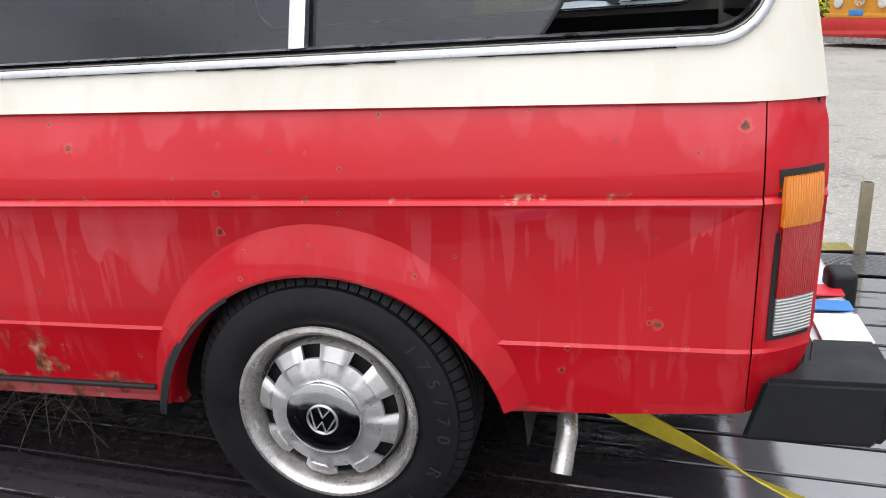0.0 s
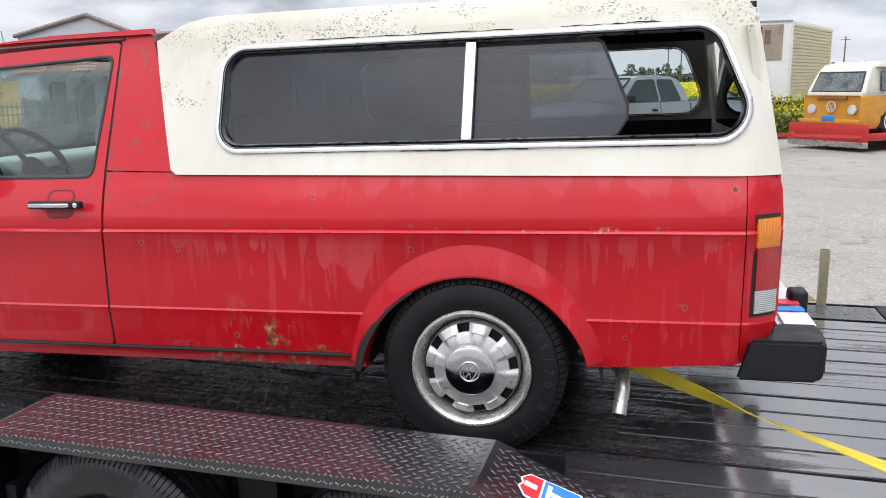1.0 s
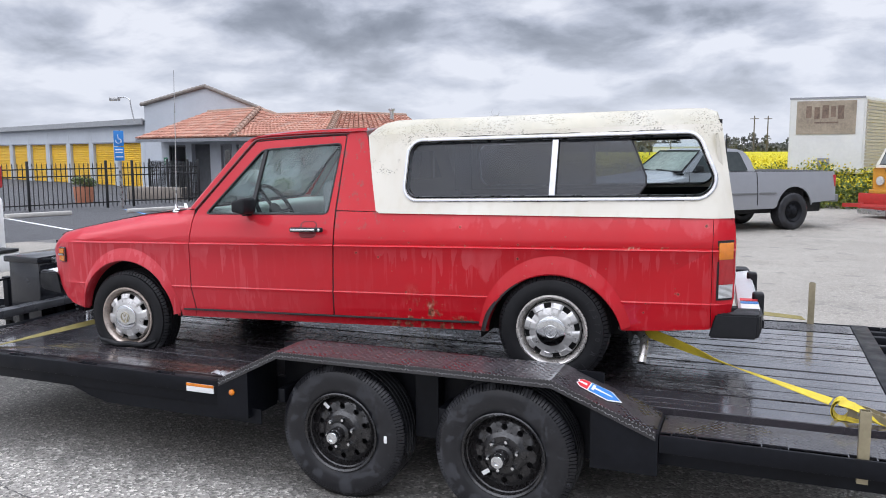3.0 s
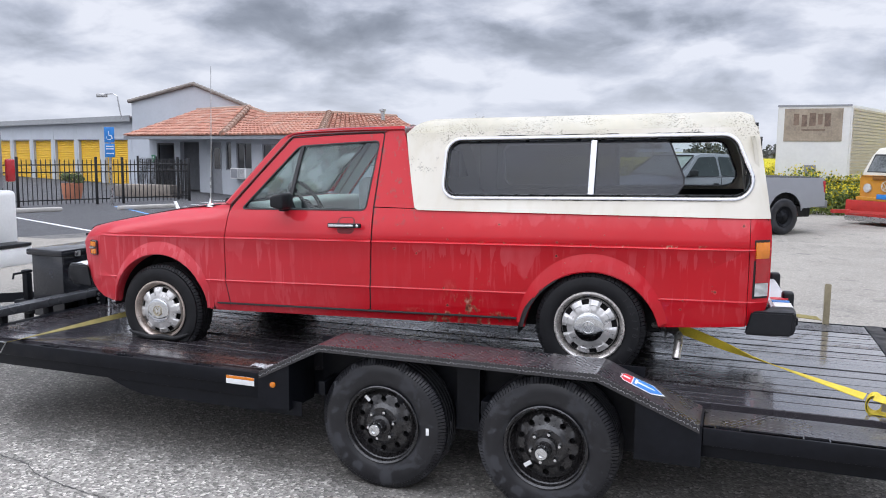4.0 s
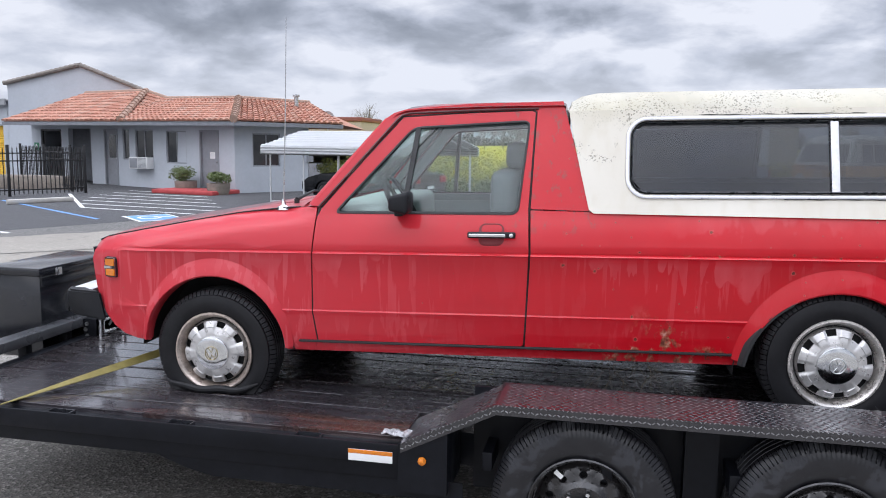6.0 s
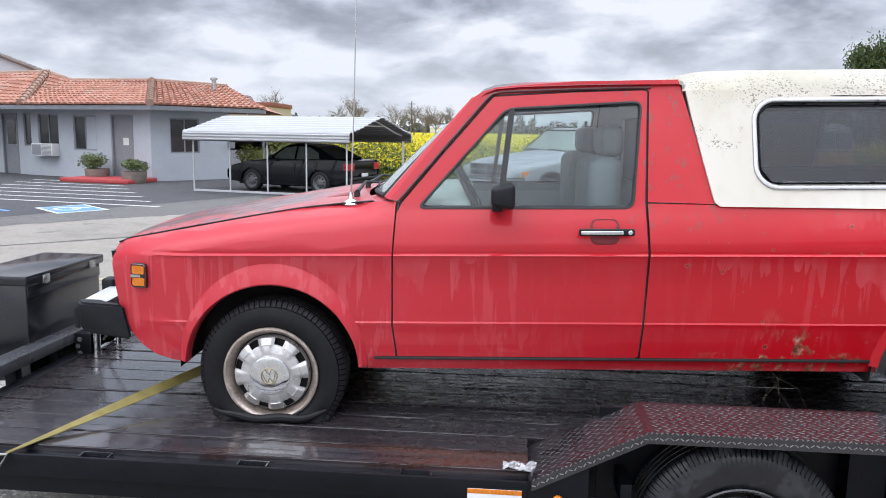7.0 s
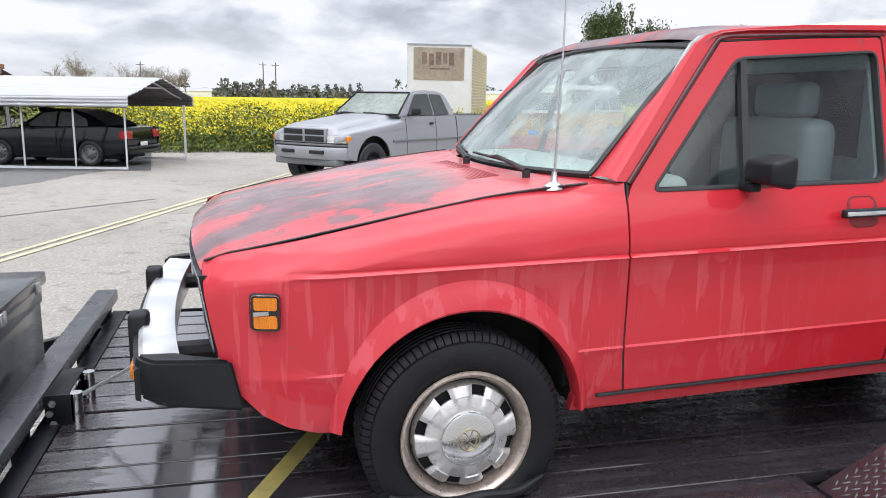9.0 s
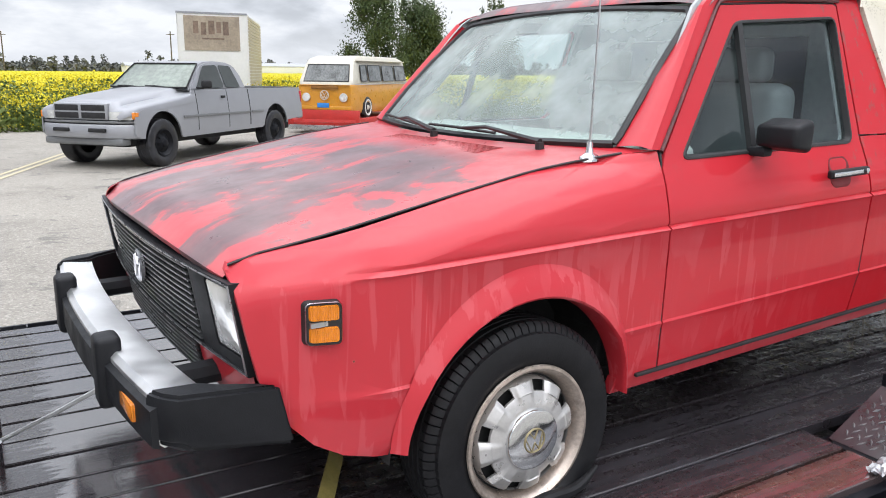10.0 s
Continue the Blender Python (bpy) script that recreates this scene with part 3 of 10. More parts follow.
def side_y(x, z):
    """How far the left flank lies in from the hubs' plane."""
    y = float(np.interp(z, [0.80, 0.85, 0.970, 0.990, 0.996, 1.24, 1.247, 1.256, 1.264, 1.30, 1.36, 1.42, 1.88],
                        [0.060, 0.040, 0.0215, 0.0155, 0.0200, 0.012, 0.007, 0.020, 0.017, 0.024, 0.043, 0.068, 0.2216]))
    if x < -3.0:
        # the creases fade out towards the nose
        smooth_y = float(np.interp(z, [0.80, 0.85, 0.97, 1.10, 1.24, 1.30, 1.36, 1.42], [0.060, 0.040, 0.0215, 0.014, 0.012, 0.024, 0.043, 0.068]))
        y += (smooth_y - y) * min(1, (-3.0 - x) / 0.16)
    if x < -2.95:
        y += 0.10 * ((-2.95 - x) / 0.31) ** 2
    if x > 0.73:
        y += 0.075 * ((x - 0.73) / 0.14) ** 2
    if x < -2.15 and z > 1.2:
        top = hood_z(x)
        t = (top - z) / 0.09
        if t < 1:
            y += 0.075 * (1 - max(t, 0)) ** 2 * min(1, (-2.15 - x) / 0.14)
    return y


LEVELS = [0.85, 0.92, 0.970, 0.990, 0.996, 1.12, 1.24, 1.247, 1.256, 1.264, 1.30, 1.33, 1.36, 1.39, 1.42, 1.5, 1.6, 1.7, 1.8]


def panel(outline, holes=(), xcuts=(), slants=(), thick=0.014, yfun=None, levels=None, out=0.0):
    """Sheet metal in the flank's shape: an outline of (x, z) with holes, folded in at its edges."""
    yfun = yfun or side_y
    bm = bmesh.new()
    edges = []
    for ring in (outline, *holes):
        vs = [bm.verts.new((x, 0, z)) for x, z in ring]
        edges += [bm.edges.new((vs[i], vs[(i + 1) % len(vs)])) for i in range(len(vs))]
    bmesh.ops.triangle_fill(bm, use_beauty=True, edges=edges, normal=(0, -1, 0))
    for z in (LEVELS if levels is None else levels):
        bmesh.ops.bisect_plane(bm, geom=bm.verts[:] + bm.edges[:] + bm.faces[:], plane_co=(0, 0, z), plane_no=(0, 0, 1))
    for x in xcuts:
        bmesh.ops.bisect_plane(bm, geom=bm.verts[:] + bm.edges[:] + bm.faces[:], plane_co=(x, 0, 0), plane_no=(1, 0, 0))
    for co, no in slants:
        bmesh.ops.bisect_plane(bm, geom=bm.verts[:] + bm.edges[:] + bm.faces[:], plane_co=co, plane_no=no)
    for v in bm.verts:
        v.co.y = yfun(v.co.x, v.co.z) - out
    bmesh.ops.recalc_face_normals(bm, faces=bm.faces[:])
    if sum(f.normal.y * f.calc_area() for f in bm.faces) > 0:
        bmesh.ops.reverse_faces(bm, faces=bm.faces[:])
    rim = [e for e in bm.edges if len(e.link_faces) == 1]
    if thick:
        r = bmesh.ops.extrude_edge_only(bm, edges=rim)
        bmesh.ops.translate(bm, verts=[v for v in r["geom"] if isinstance(v, bmesh.types.BMVert)], vec=(0, thick, 0))
    return bm


def mirrored(bm):
    """The same on the other flank."""
    b = bm.copy()
    for v in b.verts:
        v.co.y = 2 * CY - v.co.y
    bmesh.ops.reverse_faces(b, faces=b.faces[:])
    return b


def both(name, bm, material, label=""):
    """A part on each flank; returns the left one."""
    part(name, kick(mirrored(bm)), material, pickup, label)
    return part(name, kick(bm), material, pickup, label)


FA, RA = (-2.625, 0.805, 0.333), (0.0, 0.765, 0.353)     # wheel arches: x, z, radius
fender_line = [(-2.165, 0.81), (-2.152, 0.85), (-2.168, 0.98), (-2.168, 1.256), (-2.162, 1.38), (-2.16, 1.445), (-2.337, 1.432), (-2.53, 1.412),
               (-2.722, 1.381), (-2.997, 1.333), (-3.18, 1.299), (-3.25, 1.286), (-3.278, 1.277), (-3.286, 1.262), (-3.282, 1.20), (-3.270, 1.127), (-3.252, 1.04), (-3.232, 0.985), (-3.20, 0.937), (-3.15, 0.885), (-3.09, 0.852), (-3.02, 0.832), (-2.96, 0.824)]
fender_line += arc(FA[0], FA[1], FA[2], 175, 1, 20)
sl = [((-2.156, 0, 1.446 - d), (-0.155, 0, 1)) for d in (0.008, 0.018, 0.03, 0.045, 0.062, 0.085)]
both("front_wing", panel(fender_line, xcuts=[-3.275, -3.26, -3.24, -3.2, -3.15, -3.08, -3.0, -2.8, -2.6, -2.4], slants=sl), M["red"], "faded red front wing with run marks")

door_line = [(-2.145, 0.856), (-2.162, 0.98), (-2.162, 1.256), (-2.155, 1.40), (-2.135, 1.44), (-1.98, 1.625), (-1.80, 1.832), (-1.50, 1.846), (-1.235, 1.852), (-1.222, 1.845),
             (-1.235, 1.44), (-1.226, 1.26), (-1.234, 0.99), (-1.24, 0.862), (-1.25, 0.856)]
def round_poly(pts, r, n=5):
    """An outline of (x, z) with its corners rounded."""
    res = []
    for i, p in enumerate(pts):
        p = Vector(p)
        a, b = (Vector(pts[i - 1]) - p).normalized(), (Vector(pts[(i + 1) % len(pts)]) - p).normalized()
        for k in range(n + 1):
            f = k / n
            q = (p + a * r) * (1 - f) ** 2 + p * (2 * f * (1 - f)) + (p + b * r) * f * f
            res.append((q.x, q.y))
    return res


door_hole = round_poly([(-2.082, 1.417), (-1.752, 1.789), (-1.240, 1.813), (-1.276, 1.416)], 0.035)
door = both("door", panel(door_line, [door_hole]), M["red"], "faded red door with chrome handle")

cab_line = [(-2.185, 1.45), (-2.03, 1.64), (-1.915, 1.785), (-1.878, 1.830), (-1.845, 1.852), (-1.79, 1.868), (-1.5, 1.888), (-1.105, 1.892), (-0.975, 1.432), (-1.225, 1.440),
            (-1.214, 1.846), (-1.222, 1.858), (-1.5, 1.853), (-1.805, 1.839), (-1.98, 1.636), (-2.142, 1.446)]
def cab_y(x, z):
    return side_y(max(x, -2.149), z)


both("cab_side", panel(cab_line, yfun=cab_y), M["red"], "faded red pillar and roof rail")

bed_line = [(-1.232, 0.856), (-1.226, 0.99), (-1.217, 1.26), (-1.225, 1.434), (-0.98, 1.429), (0.7555, 1.403), (0.7555, 1.25), (0.7575, 0.868), (0.55, 0.852), (0.347, 0.842)]
bed_line += arc(RA[0], RA[1], RA[2], 13, 167, 20) + [(-0.36, 0.81), (-0.36, 0.856)]
bed = both("bed_side", panel(bed_line, xcuts=[0.735]), M["red"], "faded red bed side with rust spots")

corner_line = [(0.7578, 1.402), (0.80, 1.401), (0.846, 1.400), (0.856, 1.36), (0.860, 1.29), (0.861, 1.02), (0.851, 0.965), (0.805, 0.89), (0.7598, 0.869)]
both("rear_corner", panel(corner_line, xcuts=[0.78, 0.80, 0.82, 0.84]), M["red"])

# sills with a rubber strip
for flip in (False, True):
    bm = panel([(-2.30, 0.802), (-0.35, 0.802), (-0.35, 0.853), (-2.30, 0.853)], out=-0.004, thick=0.03)
    part("sill", kick(mirrored(bm) if flip else bm), M["red"], pickup)
    bm = rbox(-2.235, -0.39, 0.030, 0.046, 0.845, 0.8555, 0.003)
    part("sill_strip", kick(mirrored(bm) if flip else bm), M["rubber"], pickup, "black rubber sill strip")

# wheel arch flares
def flare(c, top, sides, a0, a1):
    bm = bmesh.new()
    rows = []
    n = 28
    for i in range(n + 1):
        a = radians(a0 + (a1 - a0) * i / n)
        out_r = sides + (top - sides) * max(0, math.sin(a)) ** 2.2
        row = []
        for f, y_out in ((1.0, 0.0005), (0.90, 0.003), (0.74, 0.009), (0.48, 0.018), (0.22, 0.025), (0.07, 0.028), (0.0, 0.024), (-0.03, 0.012), (-0.05, -0.05)):
            r = c[2] + (out_r - c[2]) * f
            x, z = c[0] + r * math.cos(a), c[1] + r * math.sin(a)
            row.append((x, side_y(c[0], max(z, 0.86)) - y_out if f > -0.05 else side_y(c[0], 1.0) + 0.05, z))
        rows.append(row)
    loft(bm, rows, closed=False, caps=False)
    bmesh.ops.recalc_face_normals(bm, faces=bm.faces[:])
    if sum(f.normal.y * f.calc_area() for f in bm.faces) > 0:
        bmesh.ops.reverse_faces(bm, faces=bm.faces[:])
    return bm


both("wheel_arch", flare(FA, 0.412, 0.365, 2.5, 175), M["red"], "faded red flared wheel arch lip")
both("wheel_arch", flare(RA, 0.447, 0.398, 14.5, 170), M["red"], "faded red flared wheel arch lip")
# primer-black patch on the front edge of the rear arches
bm = bmesh.new()
loft(bm, [[(RA[0] + r * math.cos(radians(a)), 0.012 - 0.02 * (r < 0.37), RA[1] + r * math.sin(radians(a))) for r in (0.348, 0.362, 0.376)] for a in range(120, 173, 4)], closed=False, caps=False)
both("arch_trim", bm, M["rubber"], "blackened arch edge")

# wheel wells, floor and engine bay
def under(name, bm, label=""):
    part(name, kick(bm), M["dark"], pickup, label)


for c in (FA, RA):
    for y0, y1 in ((0.04, 0.30), (2 * CY - 0.30, 2 * CY - 0.04)):
        bm = bmesh.new()
        ring = arc(c[0], c[1], c[2] + 0.03, 0, 180, 20)
        loft(bm, [[(x, y, z) for x, z in ring] for y in (y0, y1)], closed=False, caps=False)
        poly(bm, [(x, y1 if y0 < CY else y0, z) for x, z in ring])
        under("wheel_well", bm, "dark wheel well")
for x0, x1, y0, z0, z1 in ((-2.28, -0.37, 0.07, 0.80, 0.86), (0.37, 0.84, 0.10, 0.86, 0.90), (-0.37, 0.37, 0.32, 0.84, 0.90), (-3.15, -2.28, 0.32, 0.82, 0.87)):
    under("floor_pan", rbox(x0, x1, y0, 2 * CY - y0, z0, z1, 0.01), "dark floor pan")
under("bulkhead", rbox(-2.30, -2.26, 0.12, 2 * CY - 0.12, 0.85, 1.38, 0.005))
under("radiator", rbox(-3.20, -3.16, 0.2, 2 * CY - 0.2, 0.86, 1.24, 0.005))
for pts, r in (([(-1.9, CY, 0.76), (0.0, CY - 0.2, 0.74)], 0.03), ([(0.0, 0.20, 0.83), (0.0, 2 * CY - 0.20, 0.83)], 0.035), ([(-2.62, 0.22, 0.78), (-2.62, 2 * CY - 0.22, 0.78)], 0.03)):
    under("axle_tube", tube(bmesh.new(), pts, r))

# bonnet
def hood_w(x):
    """Half the bonnet's width; it draws in towards the nose."""
    return 0.69 + 0.02 * min(1, max(0, (x + 2.45) / 0.2)) - 0.060 * max(0, (-2.95 - x) / 0.34) ** 2


bm = bmesh.new()
NX, NY = 22, 18
rows = []
for j in range(NY + 1):
    u = -1 + 2 * j / NY
    back = -2.335 + 0.105 * u * u - 0.006
    front = -3.325 + 0.036 * abs(u) ** 2.5
    row = []
    for i in range(NX + 1):
        f = i / NX
        x = front + (back - front) * f
        crown = (0.026 - 0.022 * f) * (1 - u * u) + 0.006 * (1 - abs(u) ** 6)
        nose = -0.022 * max(0, 1 - f / 0.05) ** 2
        y = CY + u * hood_w(x)
        row.append((x, y, hood_z(x) + crown + nose + 0.002))
    row.insert(0, (row[0][0] + 0.006, row[0][1], row[0][2] - 0.016))
    rows.append(row)
loft(bm, rows, closed=False, caps=False)
bmesh.ops.recalc_face_normals(bm, faces=bm.faces[:])
hood = part("bonnet", kick(bm), M["hood"], pickup, "red bonnet worn to dark primer in patches")
bm = bmesh.new()
for y0, y1 in ((0.44, 0.72), (0.74, 1.02)):
    for k in range(9):
        x = -2.49 + k * 0.011
        u = (((y0 + y1) / 2) - CY) / 0.69
        z = hood_z(x) + 0.0105 - 0.004 * u * u + 0.003
        box(bm, x, x + 0.006, y0, y1, z - 0.006, z + 0.0012)
part("bonnet_vent", kick(bm), M["vent_red"], hood, "slatted dull red air vent")
# dark shut line under the bonnet's edges
for s in (-1, 1):
    bm = bmesh.new()
    tube(bm, [(x, CY + s * (hood_w(x) + 0.004), hood_z(x) + 0.003) for x in np.linspace(-3.28, -2.25, 18)], 0.0034, 6)
    part("bonnet_seal", kick(bm), M["rubber"], pickup)

# windscreen, its seal, the roof
def screen_pt(u, v):
    """u: -1..1 across, v: 0..1 up."""
    base = Vector((-2.315 + 0.105 * u * u, CY + 0.668 * u, 1.440 + 0.012 * u * u))
    top = Vector((-1.856 + 0.014 * u * u, CY + 0.590 * u, 1.852 - 0.028 * u * u))
    p = base.lerp(top, v)
    p.x -= 0.018 * math.sin(math.pi * v)
    return p


bm = bmesh.new()
loft(bm, [[screen_pt(-1 + k / 8, v / 6) for k in range(17)] for v in range(7)], closed=False, caps=False)
bmesh.ops.reverse_faces(bm, faces=bm.faces[:])
ws = part("windscreen", kick(bm), M["screen"], pickup, "misted laminated windscreen")
bm = bmesh.new()
rim = [screen_pt(-0.97 + 1.94 * k / 16, 0.015) for k in range(17)] + [screen_pt(0.98, 0.06), screen_pt(0.99, 0.3), screen_pt(0.99, 0.6), screen_pt(0.98, 0.93)]
rim += [screen_pt(0.94 - 1.88 * k / 16, 0.985) for k in range(17)] + [screen_pt(-0.98, 0.93), screen_pt(-0.99, 0.6), screen_pt(-0.99, 0.3), screen_pt(-0.98, 0.06), screen_pt(-0.97, 0.015)]
tube(bm, rim, 0.0115, 6)
part("windscreen_seal", kick(bm), M["rubber"], ws, "black rubber seal")

bm = bmesh.new()
rows = []
for j in range(21):
    u = -1 + j / 10
    y = CY + 0.632 * u
    edge = 1 - abs(u) ** 5
    rows.append([(x0, y, z0 + edge * k) for x0, z0, k in
                 ((-1.862 + 0.012 * u * u, 1.830, 0.026), (-1.842 + 0.012 * u * u, 1.846, 0.030), (-1.79, 1.860, 0.033), (-1.7, 1.868, 0.034), (-1.4, 1.874, 0.032), (-1.105, 1.874, 0.026), (-1.094, 1.870, 0.024), (-1.092, 1.80, 0.02))])
loft(bm, rows, closed=False, caps=False)
bmesh.ops.recalc_face_normals(bm, faces=bm.faces[:])
roof = part("roof", kick(bm), M["roof"], pickup, "faded dark red cab roof")
for s in (-1, 1):
    bm = bmesh.new()
    gut = [(-2.152, 1.444), (-2.06, 1.55), (-1.985, 1.638), (-1.90, 1.738), (-1.828, 1.822), (-1.806, 1.842), (-1.77, 1.850), (-1.5, 1.858), (-1.30, 1.862), (-1.208, 1.862)]
    tube(bm, [(x, CY + s * (CY - cab_y(x, z) + 0.003), z) for x, z in gut], 0.0055, 6)
    part("drip_rail", kick(bm), M["worn_rail"], roof, "dark worn drip rail over the door")
    # dark tubes added in the door gaps so that they stay dark
    bm = bmesh.new()
    gut = [(-2.142, 1.440), (-1.978, 1.628), (-1.815, 1.820), (-1.80, 1.835), (-1.5, 1.8495), (-1.235, 1.855), (-1.219, 1.848), (-1.231, 1.44), (-1.2215, 1.26), (-1.23, 0.99), (-1.238, 0.862)]
    tube(bm, [(x, CY + s * (CY - side_y(x, z) - 0.008), z) for x, z in gut], 0.0060, 6)
    part("door_seal", kick(bm), M["rubber"], pickup)
    bm = bmesh.new()
    tube(bm, [(x, CY + s * (CY - side_y(x, z) - 0.007), z) for x, z in ((-2.149, 1.44), (-2.165, 1.256), (-2.165, 0.98), (-2.149, 0.856))], 0.0048, 6)
    part("door_seal", kick(bm), M["rubber"], pickup)
    # the pillar's face between flank and windscreen
    bm = bmesh.new()
    flank = [(-2.185, 1.45), (-2.03, 1.64), (-1.915, 1.785), (-1.878, 1.830)]
    rows = []
    for i, (x, z) in enumerate(flank):
        f = (0.0, 0.47, 0.84, 0.96)[i]
        q = screen_pt(s * 0.985, f)
        p = Vector((x, CY + s * (CY - cab_y(x, z) - 0.001), z))
        m_ = p.lerp(q, 0.5) + Vector((-0.010, s * 0.006, 0.008))
        rows.append([p, p.lerp(m_, 0.5) + Vector((-0.004, s * 0.003, 0.003)), m_, q])
    loft(bm, rows, closed=False, caps=False)
    bmesh.ops.recalc_face_normals(bm, faces=bm.faces[:])
    part("windscreen_pillar", kick(bm), M["red"], pickup, "rust-edged red windscreen pillar")
    # cowl corner below the screen
    bm = bmesh.new()
    corner = [screen_pt(s * u_, 0.0) + Vector((0.01, 0, 0.0)) for u_ in (0.60, 0.75, 0.88, 0.985)]
    low = [Vector((-2.36, CY + s * 0.42, 1.425)), Vector((-2.33, CY + s * 0.55, 1.425)), Vector((-2.27, CY + s * 0.66, 1.43)), Vector((-2.185, CY + s * (CY - cab_y(-2.185, 1.45) - 0.002), 1.448))]
    loft(bm, [corner, [a.lerp(b, 0.5) for a, b in zip(corner, low)], low], closed=False, caps=False)
    bmesh.ops.recalc_face_normals(bm, faces=bm.faces[:])
    part("cowl", kick(bm), M["red"], pickup)

# cab's back wall with its window
bm = bmesh.new()
xb = -1.10
for y0, y1, z0, z1 in ((0.10, 1.57, 0.86, 1.46), (0.235, 0.36, 1.46, 1.845), (1.31, 1.435, 1.46, 1.845), (0.36, 1.31, 1.76, 1.86)):
    box(bm, xb - 0.02, xb + 0.02, y0, y1, z0, z1)
part("cab_back", kick(bm), M["interior"], pickup)
bm = bmesh.new()
box(bm, xb - 0.003, xb + 0.003, 0.36, 1.31, 1.46, 1.76)
part("rear_window", kick(bm), M["tint"], pickup)

# door glass with vent window, seals
def outset(pts, d):
    """Moves an outline outwards by d (its points run counter-clockwise or clockwise)."""
    area = sum(a[0] * b[1] - b[0] * a[1] for a, b in zip(pts, pts[1:] + pts[:1]))
    s = 1 if area > 0 else -1
    res = []
    for i, p in enumerate(pts):
        a, b = Vector(pts[i - 1]), Vector(pts[(i + 1) % len(pts)])
        q = Vector(p)
        n1 = (q - a).normalized()
        n2 = (b - q).normalized()
        n = Vector((n1.y + n2.y, -n1.x - n2.x))
        if n.length < 1e-6:
            n = Vector((n1.y, -n1.x))
        n.normalize()
        k = d / max(0.4, n.dot(Vector((n1.y, -n1.x))))
        res.append((q.x + s * n.x * k, q.y + s * n.y * k))
    return res


def band(outer, inner, yfun, proud, depth):
    """A raised frame between two outlines."""
    bm = bmesh.new()
    def at(p, d):
        return (p[0], yfun(p[0], p[1]) - d, p[1])
    mid = [((a[0] + b[0]) / 2, (a[1] + b[1]) / 2) for a, b in zip(outer, inner)]
    rings = [[at(p, -0.004) for p in outer], [at(p, proud * 0.8) for p in outset(outer, -0.003)], [at(p, proud) for p in mid],
             [at(p, proud * 0.8) for p in outset(inner, 0.003)], [at(p, -depth) for p in inner]]
    loft(bm, [list(r) + [r[0]] for r in rings], closed=False, caps=False)
    bmesh.ops.recalc_face_normals(bm, faces=bm.faces[:])
    if sum(f.normal.y * f.calc_area() for f in bm.faces) > 0:
        bmesh.ops.reverse_faces(bm, faces=bm.faces[:])
    return bm


both("window_seal", band(outset(door_hole, 0.003), outset(door_hole, -0.010), side_y, 0.004, 0.02), M["rubber"], "black rubber window seal")
both("door_glass", panel(outset(door_hole, -0.004), out=-0.014, thick=0), M["glass"], "clear door glass, misted")
bm = bmesh.new()
for s0, s1 in (((-1.772, 1.418), (-1.730, 1.785)),):
    box(bm, -0.011, 0.011, -0.006, 0.012, 0, 0.37)
    d = Vector((s1[0] - s0[0], 0, s1[1] - s0[1]))
    for v in bm.verts:
        f = v.co.z / 0.37
        x, z = s0[0] + d.x * f + v.co.x, s0[1] + d.z * f
        v.co = (x, side_y(x, z) + 0.004 + v.co.y, z)
both("window_divider", bm, M["rubber"], "black quarter window divider")

# door handles
bm = rbox(-1.482, -1.281, -0.006, 0.016, 1.3225, 1.3485, 0.007, 3)
h = part("door_handle", kick(bm), M["black_plastic"], door, "black pull handle with a chrome strip")
part("handle_strip", kick(rbox(-1.476, -1.322, -0.0085, -0.004, 1.329, 1.342, 0.003)), M["chrome"], h, "chrome strip")
bm = bmesh.new()
lathe(bm, [(0.0085, 0.004), (0.0085, -0.003), (0.006, -0.0045), (0.0, -0.0045)], 16, pose(-1.298, -0.006, 1.3355))
part("lock", kick(bm), M["chrome"], h, "round chrome lock")
# shallow plate whose dark red paints the shade of the handle's hollow
bm = bmesh.new()
ring = rounded(-1.438, -1.330, 1.288, 1.380, 0.028)
loft(bm, [[(x, side_y(x, z) + 0.004, z) for x, z in ring], [(x, side_y(x, z) - 0.0012, z) for x, z in ring],
          [(-1.384 + (x + 1.384) * 0.92, side_y(x, z) - 0.0022, 1.334 + (z - 1.334) * 0.92) for x, z in ring],
          [(-1.384 + (x + 1.384) * 0.78, side_y(x, z) - 0.0016, 1.334 + (z - 1.334) * 0.76) for x, z in ring]])
bmesh.ops.recalc_face_normals(bm, faces=bm.faces[:])
part("handle_recess", kick(bm), M["recess"], door, "plate coloured dark red as the handle recess's shade")

# door mirror
bm = rbox(-1.805, -1.72, -0.085, 0.05, 1.425, 1.517, 0.018, 3)
for v in bm.verts:
    if v.co.x < -1.78:
        v.co.z = 1.468 + (v.co.z - 1.468) * 0.72
mirror = part("door_mirror", kick(bm), M["black_plastic"], pickup, "black plastic door mirror")
bm = rbox(-1.80, -1.76, 0.015, 0.075, 1.41, 1.435, 0.006)
part("mirror_foot", kick(bm), M["black_plastic"], mirror)

# side marker, aerial
bm = bmesh.new()
loft(bm, [[(x, side_y(x, z) + 0.002, z) for x, z in rounded(-3.176, -3.102, 1.116, 1.212, 0.012)], [(x, side_y(x, z) - 0.014, z) for x, z in rounded(-3.173, -3.105, 1.119, 1.209, 0.012)]])
marker = part("side_marker", kick(bm), M["rubber"], pickup, "amber side marker lamp in black frame")
